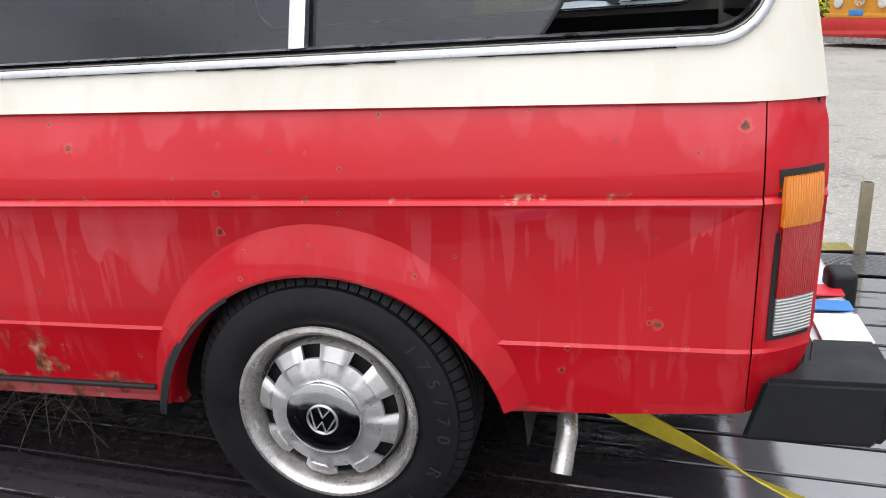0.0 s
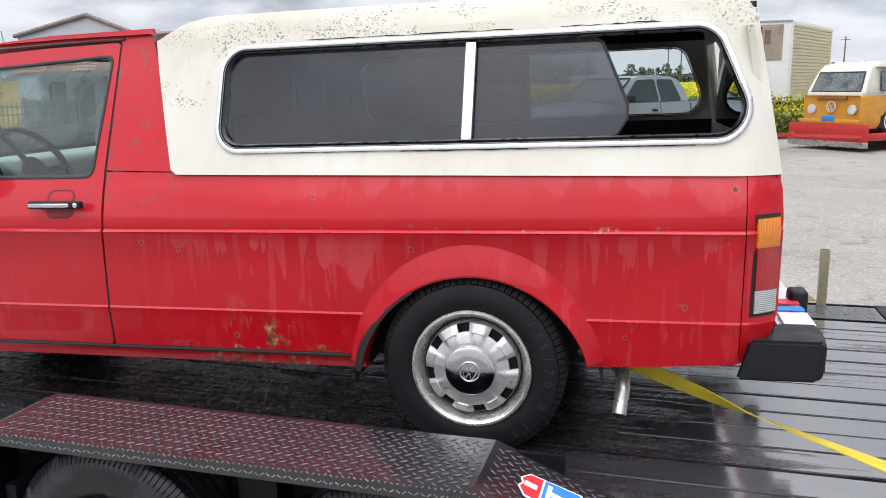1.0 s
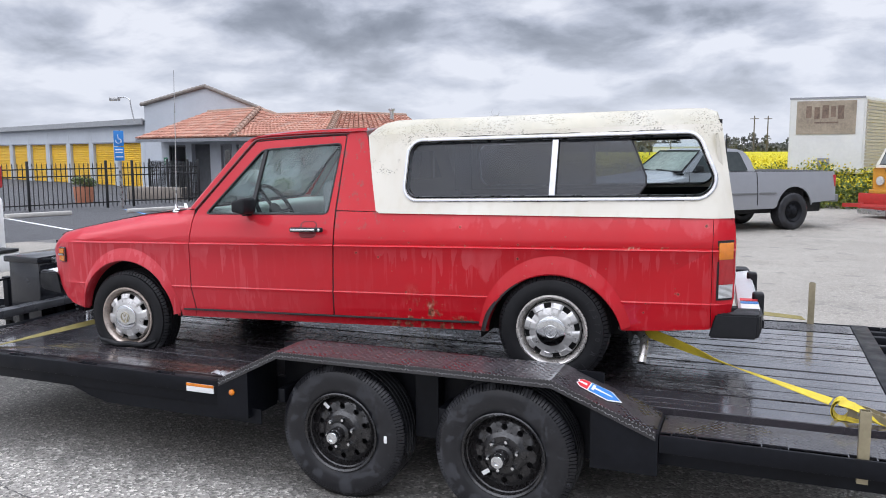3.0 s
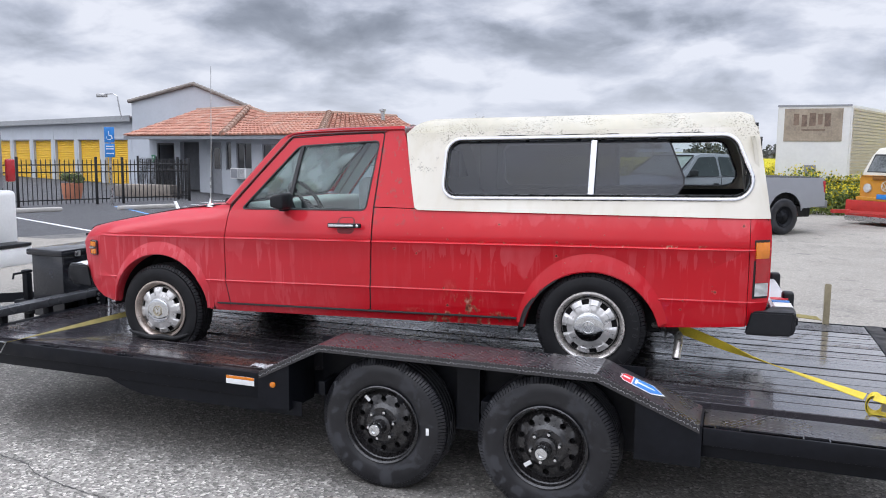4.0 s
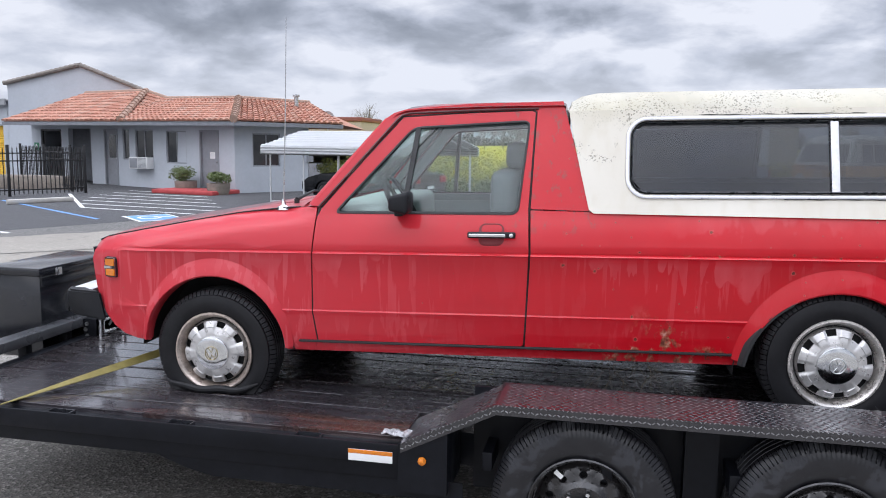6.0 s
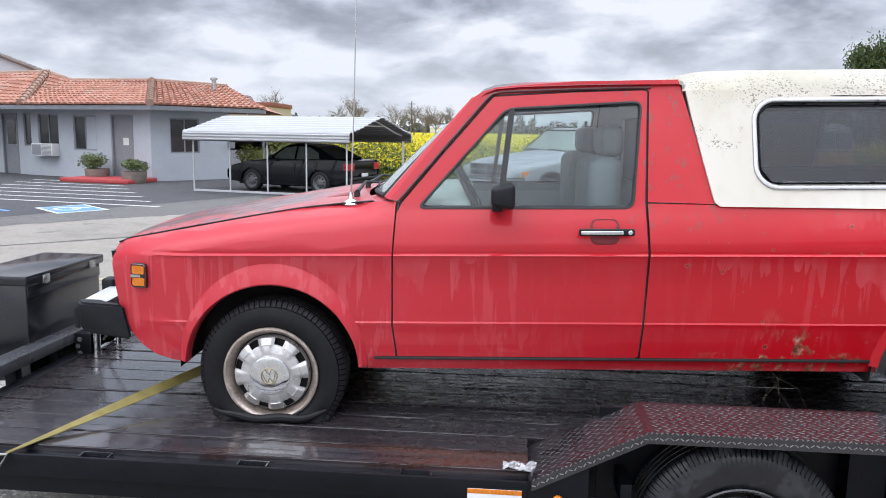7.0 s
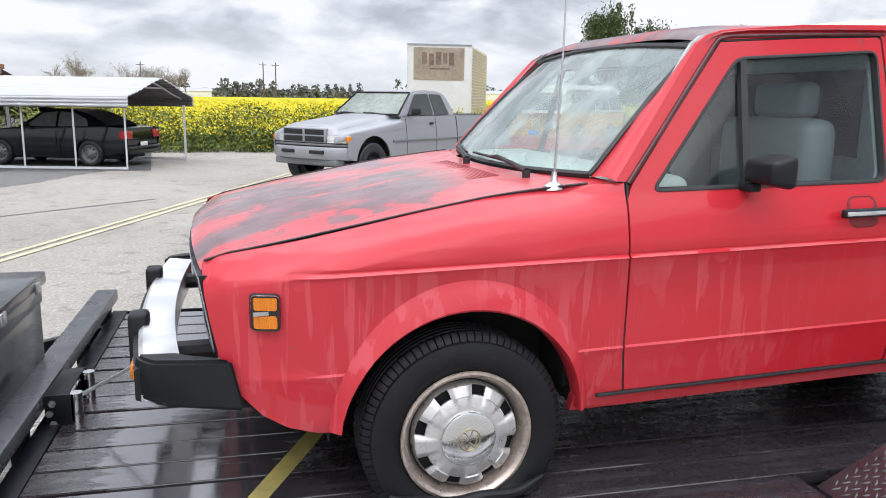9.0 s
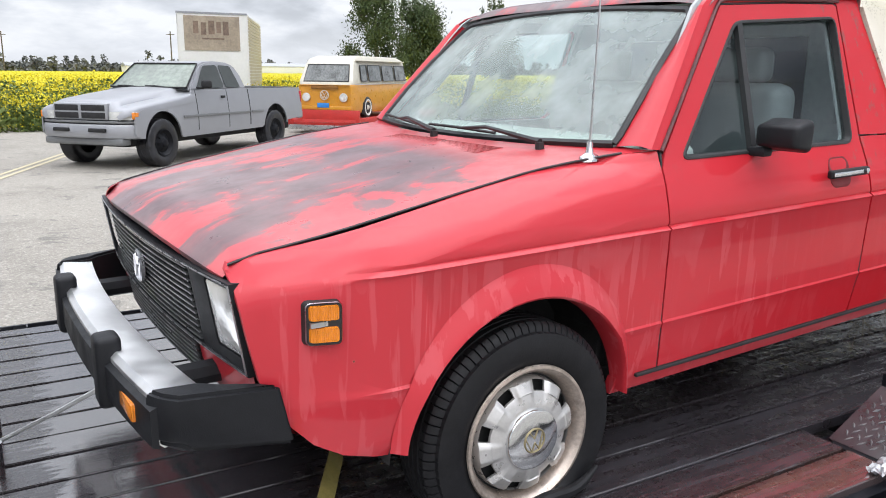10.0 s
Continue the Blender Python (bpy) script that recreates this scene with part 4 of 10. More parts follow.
for z0, z1 in ((1.124, 1.158), (1.170, 1.204)):
    bm = bmesh.new()
    loft(bm, [[(x, side_y(x, z) - 0.010, z) for x, z in rounded(-3.168, -3.110, z0, z1, 0.005)], [(x, side_y(x, z) - 0.019, z) for x, z in rounded(-3.166, -3.112, z0 + 0.002, z1 - 0.002, 0.005)]])
    part("lens", kick(bm), M["amber"], marker)
bm = bmesh.new()
box(bm, -3.168, -3.110, side_y(-3.139, 1.16) - 0.016, side_y(-3.139, 1.16) - 0.008, 1.159, 1.169)
part("lens_bar", kick(bm), M["zinc"], marker)
part("trim", kick(band(rounded(-3.1745, -3.1035, 1.1175, 1.2105, 0.012), rounded(-3.1705, -3.1075, 1.1215, 1.2065, 0.009), side_y, 0.0165, -0.008)), M["alu"], marker, "thin bright rim")
bm = bmesh.new()
rings = arc(0, 0, 0.03, 0, 360, 12)[:-1]
loft(bm, [[(-2.34 + a * 1.1, 0.145 + b * 0.7, 1.425) for a, b in rings], [(-2.34 + a, 0.145 + b * 0.6, 1.437) for a, b in rings], [(-2.34 + a * 0.35, 0.145 + b * 0.35, 1.447) for a, b in rings], [(-2.34 + a * 0.25, 0.145 + b * 0.25, 1.475) for a, b in rings]])
aerial = part("aerial", kick(bm), M["chrome"], pickup, "thin chrome whip aerial on the wing")
bm = bmesh.new()
tube(bm, [(-2.34, 0.145, 1.46), (-2.328, 0.146, 1.80), (-2.318, 0.148, 2.27)], [0.0034, 0.0026, 0.0018], 6)
part("rod", kick(bm), M["zinc"], aerial)

# wipers
for y0, y1 in ((0.338, 0.80), (0.85, 1.28)):
    bm = bmesh.new()
    u0, u1 = (y0 - CY) / 0.668, (y1 - CY) / 0.668
    p0 = Vector((-2.346 if y0 < 0.5 else -2.372, y0, 1.44))
    tip = screen_pt(u1, 0.04) + Vector((-0.012, 0, 0.012))
    mid = p0.lerp(tip, 0.55) + Vector((-0.02, 0, 0.03))
    tube(bm, [p0 + Vector((0, 0, -0.02)), p0 + Vector((0, 0, 0.02))], 0.013, 8)
    tube(bm, [p0 + Vector((0, 0, 0.02)), mid, tip], [0.010, 0.006, 0.004], 6)
    a, b = screen_pt(u1 - 0.28, 0.035), screen_pt(min(u1 + 0.3, 0.93), 0.05)
    tube(bm, [a + Vector((-0.008, 0, 0.008)), a.lerp(b, 0.5) + Vector((-0.02, 0, 0.012)), b + Vector((-0.008, 0, 0.008))], 0.005, 6)
    part("wiper", kick(bm), M["rubber"], pickup, "black windscreen wiper")

# ---- nose: grille, headlamps, lower panel, bumper ----
def nose_x(y, z=1.15):
    """The nose leans forward to its top and bows out in the middle."""
    return -3.288 + (1.264 - z) * 0.16 - 0.042 * (1 - ((y - CY) / 0.715) ** 2)


def bar_across(y0, y1, z0, z1, d0, d1, n=14):
    """A bar that follows the nose from y0 to y1."""
    bm = bmesh.new()
    rings = []
    for k in range(n + 1):
        y = y0 + (y1 - y0) * k / n
        rings.append([(nose_x(y, z) + d, y, z) for z, d in ((z0, d0), (z1, d0), (z1, d1), (z0, d1))])
    loft(bm, rings)
    bmesh.ops.recalc_face_normals(bm, faces=bm.faces[:])
    return bm


GY0, GY1, GZ0, GZ1 = 0.152, 2 * CY - 0.152, 1.036, 1.243


def surround(w, d0, d1, grow=0.0):
    bm = bmesh.new()
    y0, y1, z0, z1 = GY0 - grow, GY1 + grow, GZ0 - grow, GZ1 + grow
    join(bm, bar_across(y0, y1, z1 - w, z1, d0, d1))
    join(bm, bar_across(y0, y1, z0, z0 + w, d0, d1))
    join(bm, bar_across(y0, y0 + w, z0 + w, z1 - w, d0, d1, 1))
    join(bm, bar_across(y1 - w, y1, z0 + w, z1 - w, d0, d1, 1))
    return bm


# strokes inside a round badge, for a ring of radius one
EMBLEM = [((-0.42, 0.86), (0.0, 0.14)), ((0.42, 0.86), (0.0, 0.14)), ((-0.88, 0.44), (-0.36, -0.88)), ((0.88, 0.44), (0.36, -0.88)), ((-0.36, -0.88), (0.0, -0.20)), ((0.36, -0.88), (0.0, -0.20))]
grille = part("grille", kick(surround(0.010, -0.006, 0.03)), M["black_plastic"], pickup, "black slatted radiator grille")
part("grille_trim", kick(surround(0.0035, -0.009, -0.004, -0.003)), M["alu"], grille, "thin bright trim line")
for k in range(12):
    z = 1.052 + k * 0.0158
    part("slat", kick(bar_across(0.405, 2 * CY - 0.405, z, z + 0.005, -0.005, 0.020)), M["grille_grey"], grille)
part("grille_backing", kick(bar_across(GY0 + 0.004, GY1 - 0.004, GZ0 + 0.002, GZ1 - 0.002, 0.022, 0.028)), M["dark"], grille)
bm = bmesh.new()
lathe(bm, [(0.046, 0), (0.046, -0.008), (0.040, -0.012), (0.037, -0.006), (0.0, -0.006)], 28)
for p, q in EMBLEM:
    tube(bm, [(p[0] * 0.036, -0.010, p[1] * 0.036), (q[0] * 0.036, -0.010, q[1] * 0.036)], 0.0036, 5)
bm.transform(pose(nose_x(CY) - 0.008, CY, 1.145, 0, 0, -90))
part("grille_badge", kick(bm), M["alu"], grille, "round chrome badge")
for s in (-1, 1):
    ya, yb = (0.160, 0.395) if s < 0 else (2 * CY - 0.395, 2 * CY - 0.160)
    bm = bmesh.new()
    ring = rounded(ya, yb, 1.046, 1.234, 0.006)
    la, lb = (0.168, 0.318) if s < 0 else (2 * CY - 0.318, 2 * CY - 0.168)
    inner = rounded(la, lb, 1.066, 1.226, 0.012)
    loft(bm, [[(nose_x(y, z) + 0.02, y, z) for y, z in ring], [(nose_x(y, z) - 0.002, y, z) for y, z in ring],
              [(nose_x(y, z) + 0.004, y, z) for y, z in inner], [(nose_x(y, z) + 0.022, y, z) for y, z in inner]])
    bmesh.ops.recalc_face_normals(bm, faces=bm.faces[:])
    lamp = part("headlamp", kick(bm), M["black_plastic"], pickup, "rectangular headlamp in a black bezel")
    bm = bmesh.new()
    yc = (la + lb) / 2
    loft(bm, [[(nose_x(yc + (y - yc) * k, 1.146 + (z - 1.146) * k) + 0.014 - d, yc + (y - yc) * k, 1.146 + (z - 1.146) * k) for y, z in rounded(la + 0.002, lb - 0.002, 1.068, 1.224, 0.012)]
              for d, k in ((0.0, 1.0), (0.008, 0.96), (0.013, 0.7), (0.015, 0.3))])
    bmesh.ops.recalc_face_normals(bm, faces=bm.faces[:])
    part("lens", kick(bm), M["lamp_glass"], lamp, "ribbed clear headlamp lens")
# red lower panel
bm = bmesh.new()
rows = []
for j in range(17):
    y = 0.150 + (2 * CY - 0.300) * j / 16
    rows.append([(nose_x(y, z) + d, y, z) for z, d in ((1.036, 0.004), (0.99, 0.004), (0.94, 0.010), (0.905, 0.03), (0.88, 0.075), (0.875, 0.13), (0.88, 0.16))])
loft(bm, rows, closed=False, caps=False)
bmesh.ops.recalc_face_normals(bm, faces=bm.faces[:])
part("front_panel", kick(bm), M["red"], pickup)
lg = part("lower_grille", kick(bar_across(0.46, 2 * CY - 0.46, 0.948, 1.026, -0.001, 0.01)), M["dark"], pickup, "slatted lower intake")
for k in range(6):
    z = 0.950 + 0.0135 * k
    part("slat", kick(bar_across(0.46, 2 * CY - 0.46, z, z + 0.005, -0.006, 0.004)), M["grille_grey"], lg)


def bumper(x_end, x_mid, x_back, z0, z1, rear=False, inset=0.0):
    """Alloy beam with black plastic ends, rubber strip and two guards."""
    sgn = 1 if rear else -1
    zc = (z0 + z1) / 2

    def bx(y):
        return x_end + (x_mid - x_end) * (1 - ((y - CY) / 0.84) ** 2)
    bm = bmesh.new()
    rows = []
    for j in range(15):
        y = 0.085 + inset + (2 * CY - 0.17 - 2 * inset) * j / 14
        x = bx(y)
        rows.append([(x - sgn * 0.10, y, z1 - 0.012), (x - sgn * 0.012, y, z1), (x, y, z1 - 0.012), (x, y, z0 + 0.012), (x - sgn * 0.012, y, z0), (x - sgn * 0.10, y, z0 + 0.012)])
    loft(bm, rows)
    bmesh.ops.recalc_face_normals(bm, faces=bm.faces[:])
    beam = part("bumper", kick(bm), M["bumper_alu"], pickup, "alloy bumper with black plastic ends")
    bm = bmesh.new()
    rows = []
    for j in range(15):
        y = 0.075 + inset + (2 * CY - 0.15 - 2 * inset) * j / 14
        x = bx(y)
        hi, lo_ = (zc + 0.022, zc - 0.022) if rear else (z1 - 0.022, z0 + 0.004)
        rows.append([(x, y, hi), (x + sgn * 0.014, y, hi - 0.006), (x + sgn * 0.014, y, lo_ + 0.006), (x, y, lo_)])
    loft(bm, rows)
    part("bumper_strip", kick(bm), M["black_plastic"], beam)
    for s in (-1, 1):
        bm = bmesh.new()
        rings = []
        e = z1 - z0
        if rear:
            cap = ((0.16, bx(0.16) - sgn * 0.11, bx(0.16), 1.0), (0.07, bx(0.07) - sgn * 0.13, bx(0.07), 1.0), (0.025, x_back + sgn * 0.05, bx(0.03) - sgn * 0.004, 1.0),
                   (-0.004, x_back + sgn * 0.008, bx(0.0) - sgn * 0.008, 1.0), (-0.016, x_back + sgn * 0.004, bx(0.0) - sgn * 0.020, 0.97))
        else:
            cap = ((0.062, bx(0.16) - sgn * 0.09, bx(0.12), 1.0), (0.042, bx(0.07) - sgn * 0.11, bx(0.07), 1.0), (0.020, x_back + sgn * 0.03, bx(0.03) - sgn * 0.004, 1.0),
                   (0.000, x_back, bx(0.0) - sgn * 0.016, 0.99), (-0.012, x_back - sgn * 0.005, bx(0.0) - sgn * 0.03, 0.96))
        for y, xa, xb_, k in cap:
            y = y + inset
            yy = y if s < 0 else 2 * CY - y
            h = e * k / 2 + 0.004
            lo = 0.015 if not rear else 0.0
            pr = 0.004 if rear else 0.020
            rings.append([(xa, yy, zc + h), (xb_ + sgn * (pr - 0.004), yy, zc + h), (xb_ + sgn * pr, yy, zc + h - 0.02), (xb_ + sgn * pr, yy, zc - h + 0.02), (xb_ - sgn * 0.01, yy, zc - h), (xa - sgn * 0.03, yy, zc - h - lo)])
        loft(bm, rings)
        if not rear:
            for v in bm.verts:
                v.co.y -= s * 0.055 * min(1, max(0, (x_back - v.co.x) / 0.19))
        bmesh.ops.recalc_face_normals(bm, faces=bm.faces[:])
        bmesh.ops.bevel(bm, geom=[e_ for e_ in bm.edges if e_.calc_face_angle(0) > 0.6], offset=0.008, segments=2, affect="EDGES")
        part("bumper_end", kick(bm), M["black_plastic"], beam, "black plastic bumper end")
        y = CY + s * (0.36 if rear else 0.32)
        bm = rbox(min(bx(y) - sgn * 0.03, bx(y) + sgn * 0.028), max(bx(y) - sgn * 0.03, bx(y) + sgn * 0.028), y - 0.038, y + 0.038, z0 - (0.05 if rear else 0.022), z1 + 0.034, 0.014, 3)
        part("bumper_guard", kick(bm), M["black_plastic"], beam, "black rubber bumper guard")
        if not rear:
            yl = CY + s * 0.52
            bm = rbox(bx(yl) - 0.018, bx(yl) + 0.01, yl - 0.06, yl + 0.06, z0 + 0.030, z0 + 0.072, 0.006)
            part("indicator", kick(bm), M["amber"], beam, "amber indicator lens")
    for s in (-1, 1):
        bm = bmesh.new()
        tube(bm, [(bx(CY + s * 0.45) - sgn * 0.08, CY + s * 0.45, zc), (x_back - sgn * 0.10, CY + s * 0.45, zc)], 0.03, 8)
        part("bumper_arm", kick(bm), M["black_plastic"], beam)
    return beam


bumper(-3.425, -3.485, -3.225, 0.920, 1.036, inset=0.085)
rear_bumper = bumper(0.985, 0.992, 0.775, 0.838, 0.948, rear=True, inset=0.02)

# ---- tail: gate, lamps, exhaust ----
bm = panel([(0.12, 0.90), (1.55, 0.90), (1.55, 1.395), (0.12, 1.395)], levels=[0.95, 1.0, 1.25, 1.3], yfun=lambda x, z: 0.0)
bm.transform(Matrix(((0, -1, 0, 0.852), (1, 0, 0, 0.0), (0, 0, 1, 0), (0, 0, 0, 1))))
part("tailgate", kick(bm), M["red"], pickup)
for flip in (False, True):
    def lampbox(x0, x1, z0, z1, out, m, name, parent, label=""):
        bm = bmesh.new()
        ring = [(x0, z0), (x1, z0), (x1, z1), (x0, z1)]
        grid = [[(x0 + (x1 - x0) * i / 5, z0 + (z1 - z0) * j / 2) for i in range(6)] for j in range(3)]
        outer = [[(x, side_y(x, z) - out, z) for x, z in row] + [(0.862 + out * 0.5, 0.14 + 0.06, row[-1][1])] for row in grid]
        loft(bm, outer, closed=False, caps=False)
        bmesh.ops.recalc_face_normals(bm, faces=bm.faces[:])
        if sum(f.normal.y * f.calc_area() for f in bm.faces) > 0:
            bmesh.ops.reverse_faces(bm, faces=bm.faces[:])
        rim = [e_ for e_ in bm.edges if len(e_.link_faces) == 1]
        r = bmesh.ops.extrude_edge_only(bm, edges=rim)
        bmesh.ops.translate(bm, verts=[v for v in r["geom"] if isinstance(v, bmesh.types.BMVert)], vec=(-0.004, 0.02, 0))
        return part(name, kick(mirrored(bm) if flip else bm), m, parent, label)
    tl = lampbox(0.780, 0.851, 1.012, 1.297, 0.004, M["rubber"], "tail_lamp", pickup, "tail lamp of amber, red and clear lenses")
    lampbox(0.788, 0.850, 1.208, 1.286, 0.012, M["amber"], "lens", tl, "amber lens")
    lampbox(0.789, 0.851, 1.088, 1.207, 0.011, M["red_lens"], "lens", tl, "red lens")
    lampbox(0.790, 0.852, 1.022, 1.087, 0.010, M["clear_lens"], "lens", tl, "clear lens")
bm = bmesh.new()
tube(bm, [(0.10, 0.45, 0.79), (0.34, 0.30, 0.80), (0.42, 0.225, 0.797), (0.443, 0.185, 0.775), (0.446, 0.160, 0.735), (0.437, 0.118, 0.665)], 0.022, 12)
pipe = part("exhaust", kick(bm), M["rim_grey"], pickup, "bare steel exhaust tail pipe")
# dark disc over the pipe's end paints its shaded hollow
bm = bmesh.new()
tube(bm, [(0.4376, 0.1208, 0.6697), (0.4368, 0.1170, 0.6633)], 0.0185, 12)
part("pipe_mouth", kick(bm), M["dark"], pipe)
# stickers on the rear bumper's top
for y, w, mat_ in ((0.17, 0.13, "white"), (0.32, 0.05, "blue"), (0.40, 0.06, "decal_red")):
    bm = bmesh.new()
    box(bm, 0.90, 0.985, y, y + w, 0.9485, 0.951)
    part("sticker", kick(bm), M[mat_], rear_bumper, "bumper sticker")

# ---- cab interior ----
bm = rbox(-2.20, -1.88, 0.17, 1.50, 1.28, 1.445, 0.04, 3)
part("dashboard", kick(bm), M["interior_pale"], pickup, "pale grey vinyl dashboard")
bm = bmesh.new()
circ = [(0.185 * math.cos(radians(a)), 0.185 * math.sin(radians(a)), 0) for a in range(0, 361, 12)]
tube(bm, circ, 0.013, 8)
lathe(bm, [(0.0, -0.02), (0.05, -0.02), (0.06, 0.01), (0.0, 0.012)], 16, pose(0, 0, 0, 90))
for a in (200, 340, 90):
    tube(bm, [(0, 0, 0.0), (0.18 * math.cos(radians(a)), 0.18 * math.sin(radians(a)), 0)], 0.012, 6)
bm.transform(pose(-1.86, 0.50, 1.40, 0, 62, 0))
part("steering_wheel", kick(bm), M["rubber"], pickup, "black steering wheel")
for yc in (0.50, 1.17):
    bm = rbox(-1.80, -1.30, yc - 0.24, yc + 0.24, 1.0, 1.14, 0.05, 3)
    rbox(-1.42, -1.28, yc - 0.24, yc + 0.24, 1.05, 1.60, 0.05, 3, bm=bm, m=Matrix.Shear("XY", 4, (0.0, 0.0)))
    rbox(-1.36, -1.27, yc - 0.13, yc + 0.13, 1.60, 1.72, 0.03, 3, bm=bm)
    part("seat", kick(bm), M["seat_vinyl"], pickup, "grey vinyl seat with headrest")
bm = bmesh.new()
box(bm, -2.2, -1.13, 0.12, 1.55, 0.87, 0.90)
box(bm, -2.12, -1.24, 0.085, 0.10, 0.87, 1.37)
box(bm, -2.12, -1.24, 2 * CY - 0.10, 2 * CY - 0.085, 0.87, 1.37)
part("cab_trim", kick(bm), M["interior"], pickup, "grey door cards and floor mat")
both("door_trim", panel(door_line, [door_hole], out=-0.032, thick=0.012), M["interior"], "grey vinyl door lining")
both("pillar_trim", panel(cab_line, yfun=cab_y, out=-0.032, thick=0.012), M["interior"], "grey pillar lining")
bm = bmesh.new()
box(bm, -1.80, -1.12, 0.27, 2 * CY - 0.27, 1.838, 1.846)
part("headlining", kick(bm), M["interior_pale"], pickup)

# ---- canopy over the bed ----
def can_y(x, z):
    return 0.050 + 0.335 * (z - 1.40) + (0.05 * ((x - 0.70) / 0.15) ** 2 if x > 0.70 else 0)


canopy = thing("canopy", pose(-0.1, CY, 1.41), "aged cream fibreglass canopy speckled with lichen on the pickup bed", "canopy", worldly=True)


def can_part(name, bm, material, parent, label=""):
    return part(name, kick(bm), material, parent, label)


CAN_WIN = (arc(-0.752, 1.733, 0.07, 180, 90, 7) + arc(0.612, 1.723, 0.08, 90, 23.2, 7) + arc(0.672, 1.583, 0.08, 23.2, -90, 10) + arc(-0.752, 1.573, 0.07, 270, 180, 7))
can_line = [(-0.965, 1.424), (0.852, 1.398), (0.836, 1.50), (0.806, 1.68), (0.778, 1.85), (-1.080, 1.85), (-1.062, 1.76), (-1.02, 1.58), (-0.985, 1.44)]
for flip in (False, True):
    bm = panel(can_line, [CAN_WIN], yfun=can_y, levels=[1.5, 1.65, 1.8], thick=0.02, xcuts=[0.72, 0.75, 0.78, 0.80])
    can_part("canopy_side", mirrored(bm) if flip else bm, M["cream"], canopy, "cream fibreglass side with window opening")
    bm = band(outset(CAN_WIN, 0.020), outset(CAN_WIN, 0.001), can_y, 0.009, 0.004)
    can_part("window_frame", mirrored(bm) if flip else bm, M["alu"], canopy, "bright aluminium window frame")
    bm = band(outset(CAN_WIN, 0.0022), outset(CAN_WIN, -0.0045), can_y, 0.004, 0.03)
    can_part("window_seal", mirrored(bm) if flip else bm, M["rubber"], canopy, "black window rubber")
    bm = band(outset(CAN_WIN, -0.0040), outset(CAN_WIN, -0.0105), can_y, 0.006, 0.02)
    can_part("inner_frame", mirrored(bm) if flip else bm, M["alu"], canopy)
    # perished sealant that shows in lengths outside the frame
    for xa_, xb_, zz in ((-0.62, -0.30, 1.484), (-0.22, 0.16, 1.482), (0.30, 0.62, 1.483), (-0.55, 0.10, 1.824), (0.24, 0.52, 1.824)):
        bm = bmesh.new()
        k_ = 14
        ring = [(xa_ + (xb_ - xa_) * i / k_, zz + random.uniform(-0.0012, 0.0012)) for i in range(k_ + 1)]
        loft(bm, [[(x, can_y(x, z) - 0.0035, z) for x, z in ring], [(x, can_y(x, z) - 0.0040, z + random.uniform(0.001, 0.0045)) for x, z in ring]], closed=False, caps=False)
        bmesh.ops.solidify(bm, geom=bm.faces[:], thickness=0.003)
        can_part("sealant", mirrored(bm) if flip else bm, M["rubber"], canopy, "perished black sealant")
    bm = bmesh.new()
    loft(bm, [[(x, can_y(0, z) - o, z) for x, o in ((-0.040, -0.012), (-0.039, 0.005), (-0.024, 0.007), (-0.009, 0.005), (-0.008, -0.012))] for z in (1.513, 1.793)])
    bmesh.ops.recalc_face_normals(bm, faces=bm.faces[:])
    can_part("window_divider", mirrored(bm) if flip else bm, M["alu"], canopy, "bright aluminium window divider")
    fixed = [(-0.81, 1.56), (-0.81, 1.75), (-0.77, 1.79), (-0.03, 1.795), (-0.03, 1.51), (-0.77, 1.512)]
    bm = panel(fixed, yfun=can_y, out=-0.014, thick=0, levels=[])
    can_part("fixed_pane", mirrored(bm) if flip else bm, M["tint"], canopy, "dark tinted pane")
    if flip:
        bm = panel([(-0.03, 1.51), (-0.03, 1.795), (0.63, 1.79), (0.67, 1.77), (0.735, 1.58), (0.735, 1.53), (0.69, 1.51)], yfun=can_y, out=-0.02, thick=0, levels=[])
        can_part("pane", mirrored(bm), M["glass"], canopy)
    else:
        # slid partly open
        bm = panel([(-0.04, 1.51), (-0.04, 1.795), (0.335, 1.795), (0.36, 1.78), (0.435, 1.60), (0.435, 1.56), (0.405, 1.51)], yfun=can_y, out=-0.022, thick=0, levels=[])
        pane = can_part("sliding_pane", bm, M["tint"], canopy, "dark tinted sliding pane, partly open")
        bm = bmesh.new()
        tube(bm, [(x, can_y(x, z) + 0.022, z) for x, z in ((0.335, 1.79), (0.36, 1.775), (0.435, 1.60), (0.435, 1.56), (0.405, 1.515))], 0.005, 6)
        can_part("pane_edge", bm, M["rubber"], pane)
# roof, front and back of the canopy
bm = bmesh.new()
prof = [(-0.629, 1.848), (-0.60, 1.885), (-0.545, 1.922), (-0.50, 1.932), (-0.25, 1.945), (0.0, 1.95), (0.25, 1.945), (0.50, 1.932), (0.545, 1.922), (0.60, 1.885), (0.629, 1.848)]
stations = [(-1.085, 0.0, 1.0), (-1.07, 0.55, 0.99), (-1.03, 0.82, 0.98), (-0.96, 0.98, 0.985), (-0.85, 1.0, 1.0), (0.60, 1.0, 1.0), (0.70, 0.98, 0.99), (0.755, 0.75, 0.985), (0.778, 0.0, 0.98)]
loft(bm, [[(x, CY + p * w, 1.848 + (z - 1.848) * k) for p, z in prof] for x, k, w in stations], closed=False, caps=False)
bmesh.ops.recalc_face_normals(bm, faces=bm.faces[:])
can_part("canopy_roof", bm, M["cream_roof"], canopy, "cream roof with dark lichen speckles")
bm = bmesh.new()
front_edge = [(-0.985, 1.425), (-1.02, 1.58), (-1.062, 1.76), (-1.080, 1.85)]
